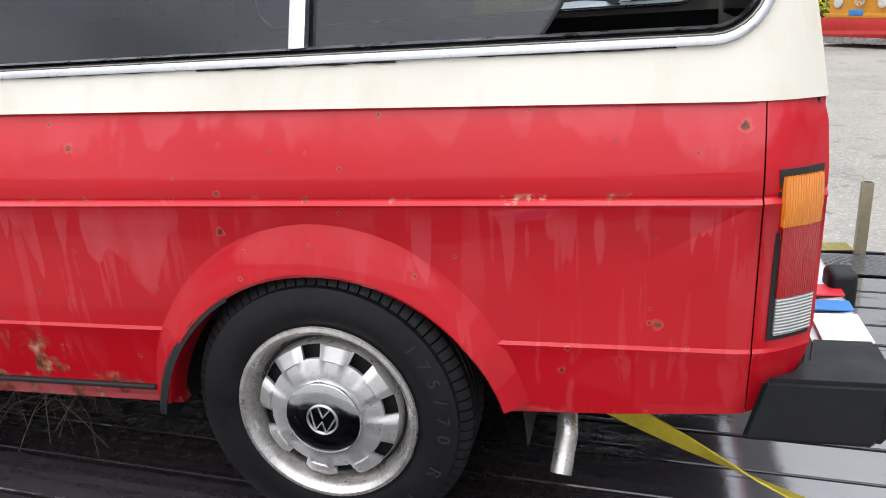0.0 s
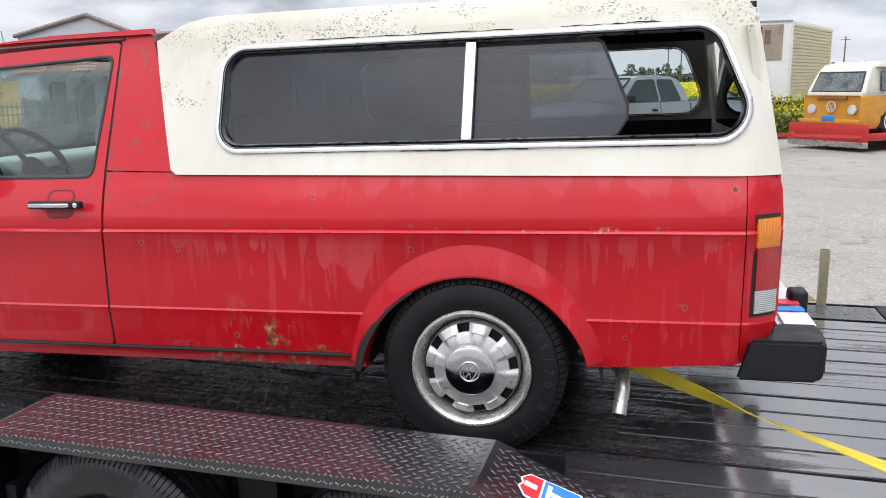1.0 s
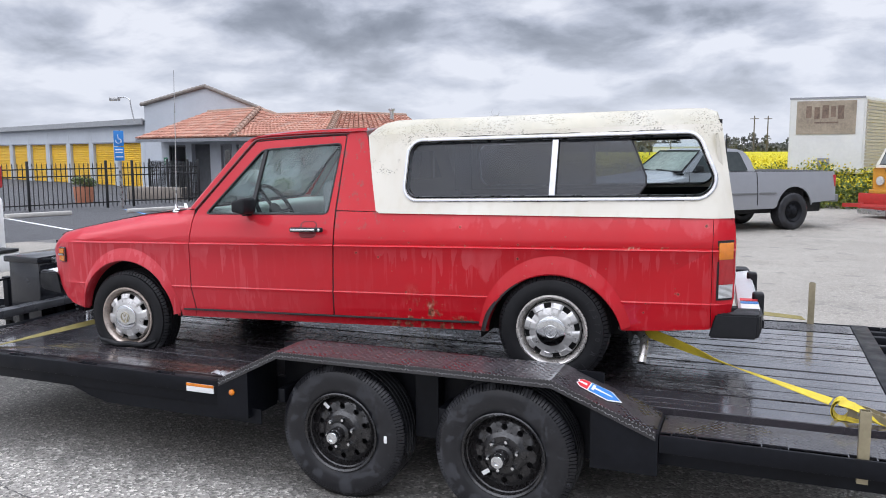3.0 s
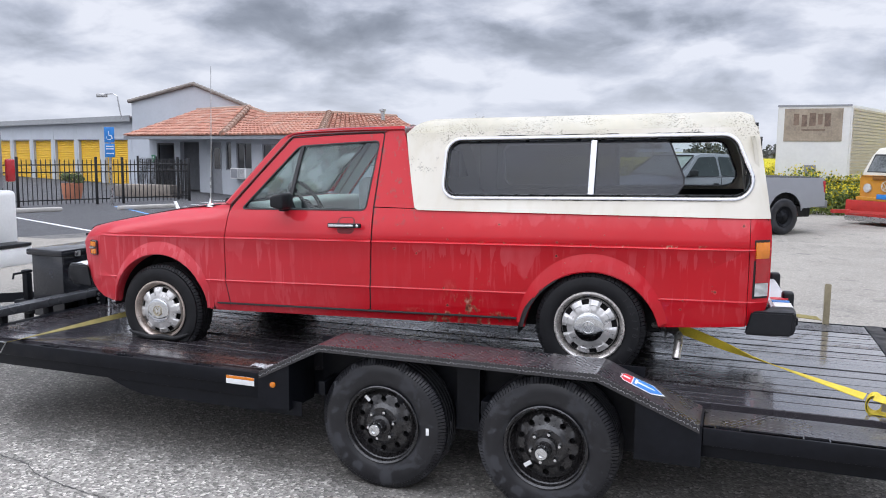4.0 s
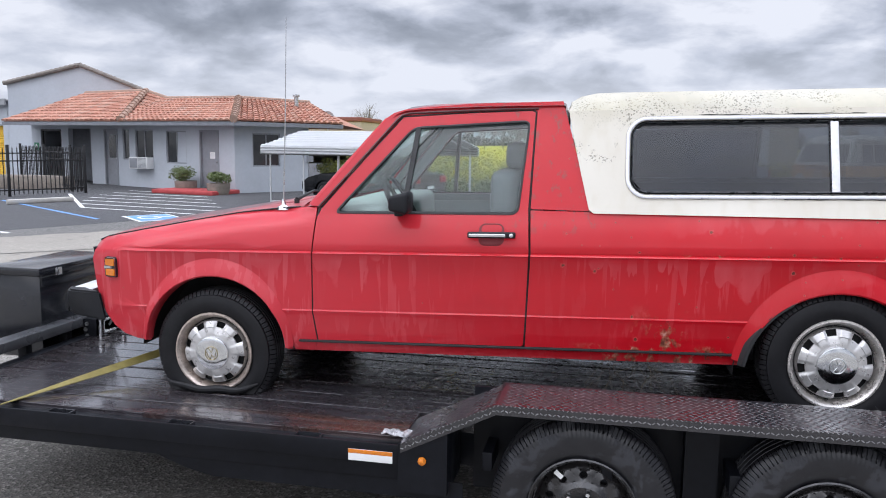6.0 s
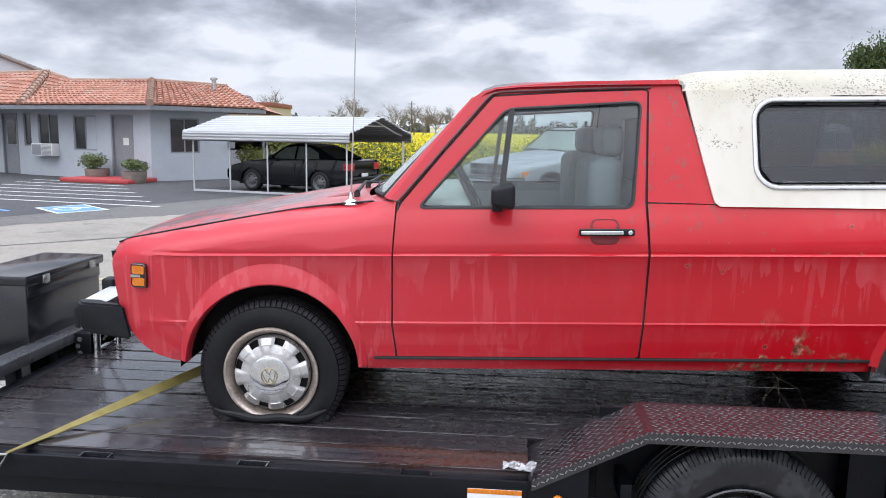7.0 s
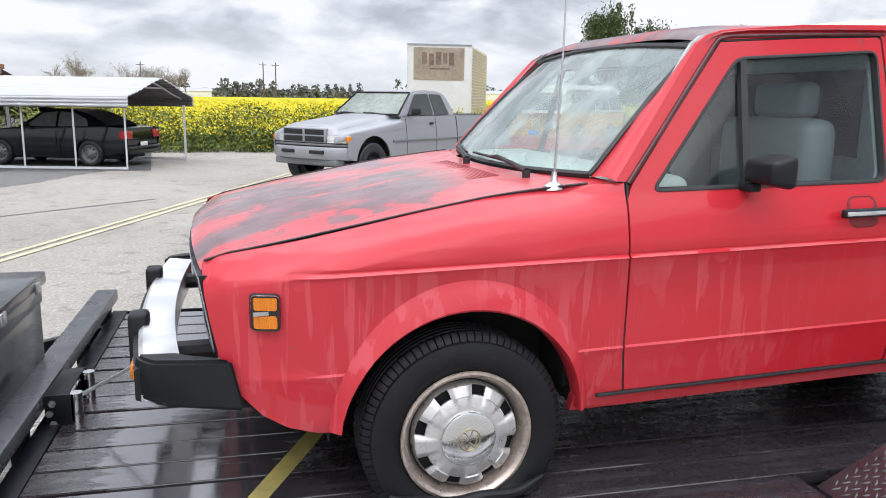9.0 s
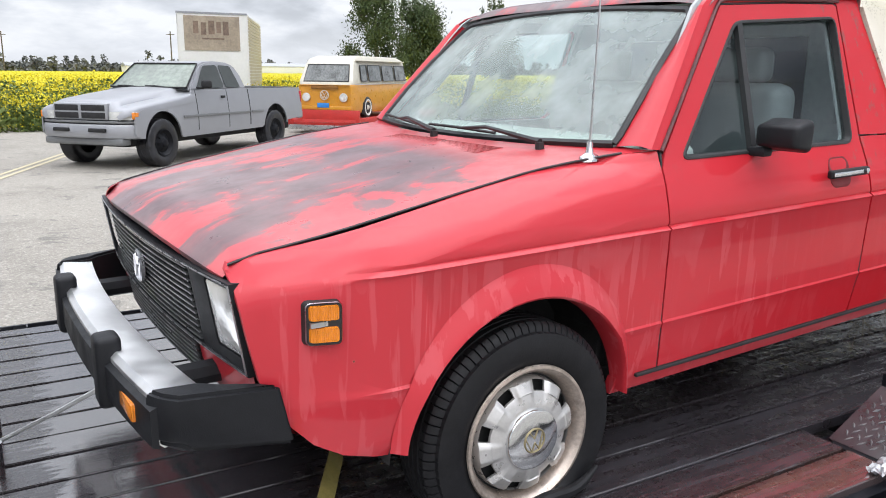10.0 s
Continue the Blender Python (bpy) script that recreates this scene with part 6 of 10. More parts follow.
# trailer wheels
def trailer_wheel(x, right):
    saved = pose(x, TW if right else 0.0, 0.338, 0, 0, 180 if right else 0)
    t = new("wheel", to_mesh("wheel", tyre_bm(0.343, 0.197, 0.215, 0.0, 480), M["tyre"]))
    t.parent = trailer
    t.matrix_basis = saved @ pose(0, 0.06, 0)
    tagged(t, "new black trailer tyre on a black modular steel wheel")
    bm = bmesh.new()
    lathe(bm, [(0.19, 0.16), (0.19, 0.04), (0.200, 0.006), (0.204, -0.003), (0.199, -0.007), (0.190, 0.0), (0.185, 0.022), (0.180, 0.026), (0.176, 0.048), (0.167, 0.058)], 64)
    raw("rim", bm, M["wheel_black"], t, "black steel rim")
    bm = bmesh.new()
    lathe(bm, [(0.167, 0.058), (0.160, 0.046), (0.150, 0.040)], 80)
    lathe(bm, [(0.106, 0.024), (0.096, 0.016), (0.088, 0.010), (0.050, 0.010)], 80)
    holes = 10
    for h_ in range(holes):
        ca = 2 * math.pi * (h_ + 0.5) / holes
        hx, hz = 0.129 * math.cos(ca), 0.129 * math.sin(ca)
        inner, outer = [], []
        for q in range(24):
            b_ = 2 * math.pi * q / 24
            dx, dz = math.cos(b_), math.sin(b_)
            inner.append((hx + 0.0135 * dx, 0.034, hz + 0.0135 * dz))
            # push out to the sector that belongs to this hole
            for st in range(1, 200):
                px_, pz_ = hx + dx * st * 0.0005, hz + dz * st * 0.0005
                rr = math.hypot(px_, pz_)
                da = (math.atan2(pz_, px_) - ca + math.pi) % (2 * math.pi) - math.pi
                if rr > 0.1505 or rr < 0.1055 or abs(da) > math.pi / holes + 0.004:
                    break
            rr = math.hypot(px_, pz_)
            outer.append((px_, 0.024 + 0.016 * min(1, max(0, (rr - 0.106) / 0.044)), pz_))
        loft(bm, [outer, [(x_, y_ - 0.002, z_) for x_, y_, z_ in [(hx + (p_[0] - hx) * 1.15, 0.032, hz + (p_[2] - hz) * 1.15) for p_ in inner]], inner, [(p_[0], 0.045, p_[2]) for p_ in inner]], caps=False)
    bmesh.ops.recalc_face_normals(bm, faces=bm.faces[:])
    raw("disc", bm, M["wheel_black"], t, "black disc with round vent holes")
    bm = bmesh.new()
    lathe(bm, [(0.17, 0.07), (0.0, 0.07)], 32)
    raw("brake_drum", bm, M["dark"], t)
    bm = bmesh.new()
    lathe(bm, [(0.056, 0.012), (0.054, -0.012), (0.040, -0.020), (0.037, -0.055), (0.034, -0.06), (0.0, -0.06)], 28)
    raw("hub", bm, M["wheel_black"], t)
    bm = bmesh.new()
    lathe(bm, [(0.033, -0.055), (0.034, -0.078), (0.028, -0.088), (0.015, -0.090), (0.014, -0.082), (0.0, -0.082)], 28)
    raw("dust_cap", bm, M["chrome"], t, "bright dust cap")
    for a in range(6):
        bm = bmesh.new()
        lathe(bm, [(0.012, 0.02), (0.012, -0.006), (0.008, -0.013), (0.0, -0.014)], 6, pose(0.072 * math.cos(radians(60 * a + 15)), 0, 0.072 * math.sin(radians(60 * a + 15))))
        raw("lug_nut", bm, M["chrome"], t)
    if not right:
        for r_, a_, yy, w_, h_, rot in (((0.152, 127, 0.030, 0.018, 0.009, 40), (0.255, 0, -0.009, 0.008, 0.018, 0)) if x < 0 else ((0.132, 228, 0.022, 0.020, 0.010, -35),)):
            bm = rbox(-w_, w_, -0.001, 0.001, -h_, h_, 0.0005)
            bm.transform(pose(r_ * math.cos(radians(a_)), yy, r_ * math.sin(radians(a_)), 0, rot, 0))
            raw("wheel_sticker", bm, M["white"], t, "small white sticker")
    return t


for x in (-0.425, 0.425):
    trailer_wheel(x, False)
    trailer_wheel(x, True)
bm = bmesh.new()
for x in (-0.425, 0.425):
    tube(bm, [(x, 0.25, 0.338), (x, TW - 0.25, 0.338)], 0.04)
box(bm, -0.6, 0.6, 0.30, 0.34, 0.36, 0.40)
part("axles", bm, M["steel_black"], trailer, "black axles and springs")

# stop rail at the front, tongue, jack
bm = rbox(-3.412, -3.312, 0.03, 2.63, 0.606, 0.660, 0.006)
rail = part("stop_rail", bm, M["rail"], trailer, "black square steel stop rail")
for yy in (0.36, 0.74, 1.06, 1.50, 2.02, 2.56):
    part("post", rbox(-3.392, -3.340, yy, yy + 0.045, 0.40, 0.607, 0.004), M["steel_black"], rail)
bm = bmesh.new()
for yy in (0.05, TW - 0.05):
    tube(bm, [(FRONT - 0.05, yy, 0.47), (FRONT - 1.35, TW / 2, 0.47)], 0.055, 4)
part("tongue", bm, M["steel_black"], trailer, "black steel A-frame tongue")
bm = bmesh.new()
join(bm, rbox(-4.092, -4.040, 1.197, 1.249, 0.36, 0.735, 0.006))
join(bm, rbox(-4.098, -4.034, 1.191, 1.255, 0.735, 0.760, 0.010))
tube(bm, [(-4.066, 1.19, 0.74), (-4.066, 1.10, 0.74), (-4.066, 1.09, 0.70)], 0.009, 6)
tube(bm, [(-4.066, 1.223, 0.36), (-4.066, 1.223, 0.20)], 0.020, 8)
join(bm, rbox(-4.16, -3.95, 1.16, 1.30, 0.415, 0.52, 0.02, 3))
part("jack", bm, M["steel_black"], trailer, "black tongue jack")

# tool box on the tongue
box_thing = thing("tool_box", TM @ pose(FRONT - 0.455, TW / 2, 0.535), "black steel tool box with hinged lid on the tongue", "tool box")
bm = rbox(0.02, 0.315, -0.36, 0.28, -0.06, 0.40, 0.008)
body = part("body", bm, M["box_black"], box_thing, "glossy black steel body")
bm = rbox(-0.005, 0.335, -0.385, 0.30, 0.40, 0.445, 0.008)
part("lid", bm, M["box_black"], box_thing, "black steel lid")
part("lid_lip", rbox(0.314, 0.322, -0.355, 0.275, 0.335, 0.40, 0.003), M["box_black"], box_thing, "folded rain lip under the lid")
for yy in (-0.26, 0.15):
    part("hinge", rbox(0.331, 0.342, yy, yy + 0.05, 0.39, 0.43, 0.002), M["zinc"], box_thing)

# winch with roller fairlead behind the rail
winch = thing("winch", TM @ pose(FRONT, 1.303, DECK), "black winch fairlead with bright steel rollers on the front sill", "winch")
part("back_plate", rbox(-0.050, -0.042, -0.14, 0.14, -0.03, 0.10, 0.002), M["steel_black"], winch)
for zz in (-0.026, 0.094):
    part("frame_plate", rbox(-0.046, 0.022, -0.132, 0.132, zz, zz + 0.006, 0.002), M["steel_black"], winch)
for s_ in (-1, 1):
    y0 = s_ * 0.134
    bk = part("side_plate", rbox(-0.046, 0.030, y0 - 0.004, y0 + 0.004, -0.026, 0.10, 0.002), M["steel_black"], winch)
    for xx, zz in ((-0.026, 0.072), (-0.026, 0.002), (-0.036, 0.038)):
        bm = bmesh.new()
        lathe(bm, [(0.012, 0.0), (0.012, -0.006), (0.0, -0.007)], 6, pose(xx, y0 - 0.004, zz))
        part("bolt", bm, M["zinc"], bk)
    bm = bmesh.new()
    lathe(bm, [(0.0, 0.0), (0.021, 0.0), (0.021, 0.116), (0.0, 0.116)], 24, pose(0.040, s_ * 0.105, -0.021, 90))
    part("roller", bm, M["chrome"], winch, "bright steel roller")
for zz in (0.0, 0.075):
    bm = bmesh.new()
    lathe(bm, [(0.0, -0.085), (0.015, -0.085), (0.015, 0.085), (0.0, 0.085)], 20, pose(0.005, 0, zz))
    part("roller", bm, M["chrome"], winch, "bright steel roller")
cable = bmesh.new()
a, b = TM @ Vector((FRONT + 0.02, 1.303, 0.595)), Vector((-3.40, 0.62, 0.86))
tube(cable, [a, a.lerp(b, 0.5) + Vector((0, 0, -0.005)), b], 0.0065, 8)
tagged(part("winch_cable", cable, M["wire"]), "grey wire winch cable hooked under the bumper", "cable")

# stakes in the rear pockets
def stake(name, x, y, h):
    t = thing(name, TM @ pose(x, y, 0.45), "plated square steel stake standing in a trailer pocket", "stake", "stakes on the trailer")
    bm = bmesh.new()
    def square(k, z):
        return [(-0.02 * k, -0.017 * k, z), (0.02 * k, -0.017 * k, z), (0.02 * k, 0.017 * k, z), (-0.02 * k, 0.017 * k, z)]
    loft(bm, [square(1, 0), square(1, h - 0.003), square(0.94, h), square(0.80, h), square(0.78, h - 0.10)])
    bmesh.ops.recalc_face_normals(bm, faces=bm.faces[:])
    part("bar", bm, M["stake"], t)


stake("stake", 1.893, 0.028, 0.29)
stake("stake", 1.85, 2.575, 0.385)

# straps
def strap(name, pts, wide, across, label):
    t = thing(name, Matrix.Translation(pts[0]), label, "ratchet strap", worldly=True)
    bm = bmesh.new()
    fine_pts = []
    for p, q in zip(pts, pts[1:]):
        fine_pts += [Vector(p).lerp(Vector(q), i / 8) for i in range(8)]
    fine_pts.append(Vector(pts[-1]))
    ribbon(bm, fine_pts, wide, 0.003, across)
    part("webbing", bm, M["strap_dull"] if "dull" in label else M["strap"], t)
    return t


ratchet_at = Vector((1.295, -0.13, 0.600))
s1 = strap("tie_down_strap", [(0.10, 0.41, 0.88), (0.55, 0.195, 0.785), (0.80, 0.087, 0.722), tuple(ratchet_at + Vector((-0.02, 0.01, 0.03)))], 0.052, ((-0.2, -0.15, -0.97), (-0.2, 0.0, -0.97), (0.0, 0.45, -0.80), (0.33, 0.83, -0.22), (0.33, 0.72, 0.30)), "yellow webbing strap pulled tight from the rear axle")
# the ratchet, wrapped in turns of loose webbing
bm = bmesh.new()
turns = []
for a in range(0, 620, 20):
    r_ = 0.034 + 0.000028 * a
    turns.append(ratchet_at + Vector((0.020 + r_ * 0.75 * math.cos(radians(a)), 0.004 * math.sin(radians(a * 0.7)), 0.004 + r_ * math.sin(radians(a)))))
turns += [ratchet_at + Vector(q) for q in ((0.045, -0.006, -0.036), (0.090, -0.012, -0.044), (0.140, -0.010, -0.046), (0.190, -0.016, -0.045))]
ribbon(bm, turns, 0.046, 0.003, ((0.12, 1, 0.25), (0.30, 1, 0.10)))
part("coil", bm, M["strap"], s1, "loose turns of yellow webbing")
bm = bmesh.new()
ribbon(bm, [ratchet_at + Vector(q) for q in ((0.010, -0.03, 0.045), (0.060, -0.05, 0.036), (0.115, -0.055, 0.010), (0.160, -0.045, -0.022), (0.220, -0.03, -0.040))], 0.044, 0.003, ((0.1, 0.8, 0.6), (0.2, 1, 0.2)))
part("loose_end", bm, M["strap"], s1, "loose end of yellow webbing")
TR = Matrix.Translation(ratchet_at + Vector((0.05, 0.0, 0.0))) @ pose(0, 0, 0, 0, 8, -12)
for yy in (-0.030, 0.026):
    bm = bmesh.new()
    ring = [(0.0, -0.018), (0.15, -0.014), (0.165, 0.0), (0.15, 0.018), (0.06, 0.030), (0.0, 0.022)]
    loft(bm, [[(x, yy, z) for x, z in ring], [(x, yy + 0.004, z) for x, z in ring]])
    bmesh.ops.recalc_face_normals(bm, faces=bm.faces[:])
    bm.transform(TR)
    part("ratchet_plate", bm, M["stake"], s1, "plated steel ratchet side")
bm = bmesh.new()
lathe(bm, [(0.0, -0.032), (0.013, -0.032), (0.013, 0.032), (0.0, 0.032)], 14, TR @ Matrix.Translation((0.05, 0, 0.006)))
part("spool", bm, M["zinc"], s1)
for xx in (0.085, 0.112, 0.139):
    bm = rbox(xx, xx + 0.010, -0.026, 0.026, -0.006, 0.012, 0.003)
    bm.transform(TR)
    part("ratchet_bar", bm, M["stake"], s1)
strap("tie_down_strap", [(0.50, 1.25, 0.78), tuple(TM @ Vector((1.80, 2.50, 0.60)))], 0.05, ((0, 1, 0.2), (0, 1, 0.2)), "dull yellow webbing strap running back under the bumper")
hook_at = TM @ Vector((-2.90, -0.012, 0.548))
s3 = strap("tie_down_strap", [(-2.50, 1.16, 0.82), (-3.0, 0.30, 0.65), tuple(hook_at)], 0.042, ((0.5, -0.15, -0.75), (0.5, -0.2, -0.65), (0.52, -0.4, -0.40), (0.51, -0.79, 0.25)), "dull yellow webbing strap pulled forward from the front axle")
bm = bmesh.new()
tube(bm, [hook_at + Vector((-0.05, -0.012, 0.01)), hook_at + Vector((0.03, -0.012, 0.01)), hook_at + Vector((-0.01, -0.018, -0.055)), hook_at + Vector((-0.05, -0.012, 0.01))], 0.005, 6)
part("hook", bm, M["zinc"], s3, "flat steel hook")

# weeds caught under the sill
bm = bmesh.new()
for i in range(17):
    x = random.choice((-0.84, -0.80, -0.70)) + random.uniform(-0.10, 0.10)
    y = random.uniform(0.10, 0.30)
    p = Vector((x, y, 0.79 + random.uniform(-0.05, 0.0)))
    q = p + Vector((random.uniform(-0.14, 0.14), random.uniform(-0.12, 0.04), -random.uniform(0.10, 0.20)))
    q.z = max(q.z, DECK + 0.006)
    m_ = p.lerp(q, 0.5) + Vector((random.uniform(-0.04, 0.04), random.uniform(-0.03, 0.03), random.uniform(-0.01, 0.03)))
    tube(bm, [p, m_, q], 0.0011, 4)
tagged(part("dry_weeds", bm, M["straw"]), "dry weed stalks hanging under the sill", "weeds", kind="stuff")

# crumpled foil scrap where the plank meets the fender
bm = bmesh.new()
grid = []
for i in range(15):
    grid.append([(-1.20 + 0.011 * i + random.uniform(-0.004, 0.004), 0.055 + 0.010 * j * (1 - 0.3 * abs(i - 7) / 7) + random.uniform(-0.004, 0.004), DECK + 0.004 + random.uniform(0, 0.016)) for j in range(8)])
loft(bm, grid, closed=False, caps=False)
bm.transform(TM)
tagged(part("foil_scrap", bm, M["foil"], smooth=0), "crumpled silver foil scrap on the wet plank", "litter")
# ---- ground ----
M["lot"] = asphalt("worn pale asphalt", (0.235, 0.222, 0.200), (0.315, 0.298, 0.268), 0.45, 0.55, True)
M["apron"] = asphalt("newer dark asphalt", (0.050, 0.050, 0.053), (0.085, 0.085, 0.09), 0.12, 0.35)
M["line_white"] = plain("white road paint", (0.66, 0.66, 0.64), 0.6, var=0.2, scale=12)
M["line_yellow"] = plain("faded yellow road paint", (0.44, 0.385, 0.25), 0.7, var=0.3, scale=12)
M["line_blue"] = plain("blue road paint", (0.10, 0.26, 0.55), 0.6, var=0.2, scale=12)
bm = bmesh.new()
poly(bm, [(-2500, -2500, 0), (2500, -2500, 0), (2500, 2500, 0), (-2500, 2500, 0)])
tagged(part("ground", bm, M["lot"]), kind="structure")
bm = bmesh.new()
poly(bm, [(x, y, 0.004) for x, y in ((-4.6, 16.2), (-5.0, 22.0), (-5.2, 60), (-70, 60), (-70, -4), (-19, -4), (-12.0, 8.1), (-8.6, 14.2), (-7.3, 16.6))])
tagged(part("pavement", bm, M["apron"]), "newer dark asphalt apron before the buildings", kind="structure")

# an older, greyer strip along the apron's edge
M["strip"] = asphalt("weathered mid-grey asphalt", (0.105, 0.102, 0.098), (0.165, 0.160, 0.150), 0.25, 0.5)
inner = [(-12.0, 8.1), (-8.6, 14.2), (-7.3, 16.6)]
outer = [(-5.5, 16.35), (-6.4, 14.1), (-7.5, 11.9), (-8.4, 11.1), (-9.7, 9.7), (-11.4, 7.9)]
edge = []
for (xa, ya), (xb, yb) in zip(outer, outer[1:]):
    edge += [(xa + (xb - xa) * i / 8 + random.uniform(-0.07, 0.07), ya + (yb - ya) * i / 8 + random.uniform(-0.07, 0.07)) for i in range(8)]
bm = bmesh.new()
poly(bm, [(x, y, 0.002) for x, y in inner + edge])
bmesh.ops.recalc_face_normals(bm, faces=bm.faces[:])
for f in bm.faces:
    if f.normal.z < 0:
        f.normal_flip()
tagged(part("pavement", bm, M["strip"]), "weathered grey asphalt strip beside the apron", kind="structure")


def stripe(a, b, wide, material, name="road_marking", z=0.008):
    a, b = Vector((*a, z)), Vector((*b, z))
    d = (b - a).normalized()
    n = Vector((-d.y, d.x, 0)) * wide / 2
    bm = bmesh.new()
    k = 12
    pts_a, pts_b = [], []
    for i in range(k + 1):
        p = a.lerp(b, i / k)
        w = 1 + random.uniform(-0.08, 0.08)
        pts_a.append(p + n * w)
        pts_b.append(p - n * w)
    loft(bm, [pts_a, pts_b], closed=False, caps=False)
    bmesh.ops.recalc_face_normals(bm, faces=bm.faces[:])
    for f in bm.faces:
        if f.normal.z < 0:
            f.normal_flip()
    tagged(part(name, bm, material), kind="structure")


for off in (-0.09, 0.09):
    stripe((-6.9 + off, 3.0), (-0.9 + off, 17.0), 0.075, M["line_yellow"])
# stall lines, hatching, the blue square
stripe((-19.5, 13.4), (-10.88, 9.21), 0.10, M["line_white"])
stripe((-16.2, 15.8), (-10.9, 11.92), 0.10, M["line_blue"])
for i in range(7):
    f = i / 6
    stripe((-15.4 + 2.5 * f * f, 20.7 - 6.3 * f), (-12.4 + 3.9 * f, 19.9 - 6.6 * f), 0.10, M["line_white"])
stripe((-16.2, 18.7), (-12.9, 14.4), 0.10, M["line_white"])
bm = bmesh.new()
u, v = Vector((0.89, -0.86, 0)), Vector((0.54, 0.80, 0))
c = Vector((-9.99, 12.57, 0.006))
for grow, material in ((0.55, M["line_white"]), (0.48, M["line_blue"])):
    bm = bmesh.new()
    poly(bm, [c + u * a * grow + v * b * grow for a, b in ((-1, -1), (1, -1), (1, 1), (-1, 1))])
    tagged(part("road_marking", bm, material), kind="structure")
    c = c + Vector((0, 0, 0.004))
bm = bmesh.new()
ring = [c + u * (0.27 * math.cos(radians(a))) + v * (0.27 * math.sin(radians(a)) - 0.1) for a in range(0, 360, 15)]
ring2 = [c + u * (0.20 * math.cos(radians(a))) + v * (0.19 * math.sin(radians(a)) - 0.1) for a in range(0, 360, 15)]
loft(bm, [ring + ring[:1], ring2 + ring2[:1]], closed=False, caps=False)
poly(bm, [c + u * a + v * b for a, b in ((-0.05, 0.0), (0.05, 0.0), (0.05, 0.42), (-0.05, 0.42))])
tagged(part("road_marking", bm, M["line_white"]), kind="structure")
# old joints in the lot
M["joint"] = plain("dark joint filler", (0.06, 0.058, 0.055), 0.7)
M["old_joint"] = plain("weathered joint filler", (0.125, 0.118, 0.108), 0.8, var=0.5, scale=3)
stripe((-14.5, 2.5), (-4.2, 11.2), 0.05, M["old_joint"], "joint", 0.006)
stripe((3.0, 5.2), (14.0, 3.6), 0.03, M["joint"], "joint", 0.006)
# a jagged crack beside the trailer
way = [(-4.6, -0.55), (-3.9, -0.70), (-3.17, -0.72), (-2.93, -0.765), (-2.79, -0.854), (-2.53, -0.934), (-2.26, -0.98), (-1.9, -1.10), (-1.5, -1.13)]
bm = bmesh.new()
ra, rb = [], []
for (xa, ya), (xb, yb) in zip(way, way[1:]):
    k = max(3, int(math.hypot(xb - xa, yb - ya) / 0.025))
    for i in range(k):
        f = i / k
        w = random.uniform(0.001, 0.007)
        x, y = xa + (xb - xa) * f, ya + (yb - ya) * f + random.uniform(-0.008, 0.008)
        ra.append((x, y - w, 0.003))
        rb.append((x, y + w, 0.003))
loft(bm, [rb, ra], closed=False, caps=False)
for f in bm.faces:
    f.normal_update()
    if f.normal.z < 0:
        f.normal_flip()
tagged(part("crack", bm, M["joint"]), "jagged dark crack in the asphalt", kind="structure")

# ---- buildings ----
M["stucco"] = plain("pale blue-grey stucco", (0.46, 0.49, 0.53), 0.85, var=0.06, scale=1.5, bump=0.4, bscale=60)
M["trim_grey"] = plain("grey trim paint", (0.25, 0.26, 0.28), 0.6, var=0.1)
M["fascia"] = plain("grey fascia paint", (0.20, 0.21, 0.23), 0.6)
M["window_dark"] = plain("dark window glass", (0.035, 0.038, 0.042), 0.06, var=0.2, bump=0)
M["roller"] = plain("yellow roller door paint", (0.72, 0.44, 0.02), 0.42, var=0.06)
M["iron"] = plain("black fence paint", (0.012, 0.012, 0.013), 0.45)
M["terracotta"] = plain("terracotta", (0.40, 0.16, 0.09), 0.8)
M["metal_roof"] = plain("grey metal roof", (0.34, 0.35, 0.36), 0.5, 0.3, var=0.1)
M["leaf"] = plain("green leaves", (0.085, 0.115, 0.030), 0.55, var=0.5, scale=12)
M["barrel"] = plain("grey weathered barrel wood", (0.22, 0.19, 0.16), 0.8, var=0.3)
M["kerb_red"] = plain("red kerb paint", (0.42, 0.06, 0.06), 0.6)
M["concrete"] = plain("pale concrete", (0.42, 0.40, 0.37), 0.85, var=0.12)


def tile_mat(name, single=False):
    n = Nodes(name)
    isl = n.random() if single else n.island()
    col = n.ramp(isl, [(0.0, (0.28, 0.115, 0.075)), (0.4, (0.37, 0.155, 0.100)), (0.75, (0.44, 0.22, 0.15)), (1.0, (0.33, 0.20, 0.15))])
    col = n.mix(n.ramp(n.noise(3.0, 5), [(0.45, 0.0), (0.75, 0.6)]), col, (0.22, 0.13, 0.09))
    n.set("Base Color", col).set("Roughness", 0.75)
    n.bump(n.noise(40, 3), 0.2, 0.006)
    return n.m


M["hip"] = plain("weathered brown hip tiles", (0.30, 0.20, 0.15), 0.8, var=0.25, scale=4)
M["tile"] = tile_mat("terracotta roof tiles")
M["tile_single"] = tile_mat("terracotta barrel tile", True)

W = [(-22.2, 25.2), (-18.5, 24.0), (-16.67, 22.95), (-11.75, 20.75), (-10.0, 22.76), (-12.8, 31.0), (-22.2, 31.0)]
office = thing("office_building", pose(-15, 26, 0), "low pale blue-grey stucco office with terracotta tile roof", "building", worldly=True)
EAVE = 2.24


def seg_frame(a, b):
    """Origin at a, x along the wall to b, y out of the wall."""
    d = Vector((b[0] - a[0], b[1] - a[1], 0))
    return Matrix.Translation((a[0], a[1], 0)) @ Matrix.Rotation(math.atan2(d.y, d.x), 4, "Z"), d.length


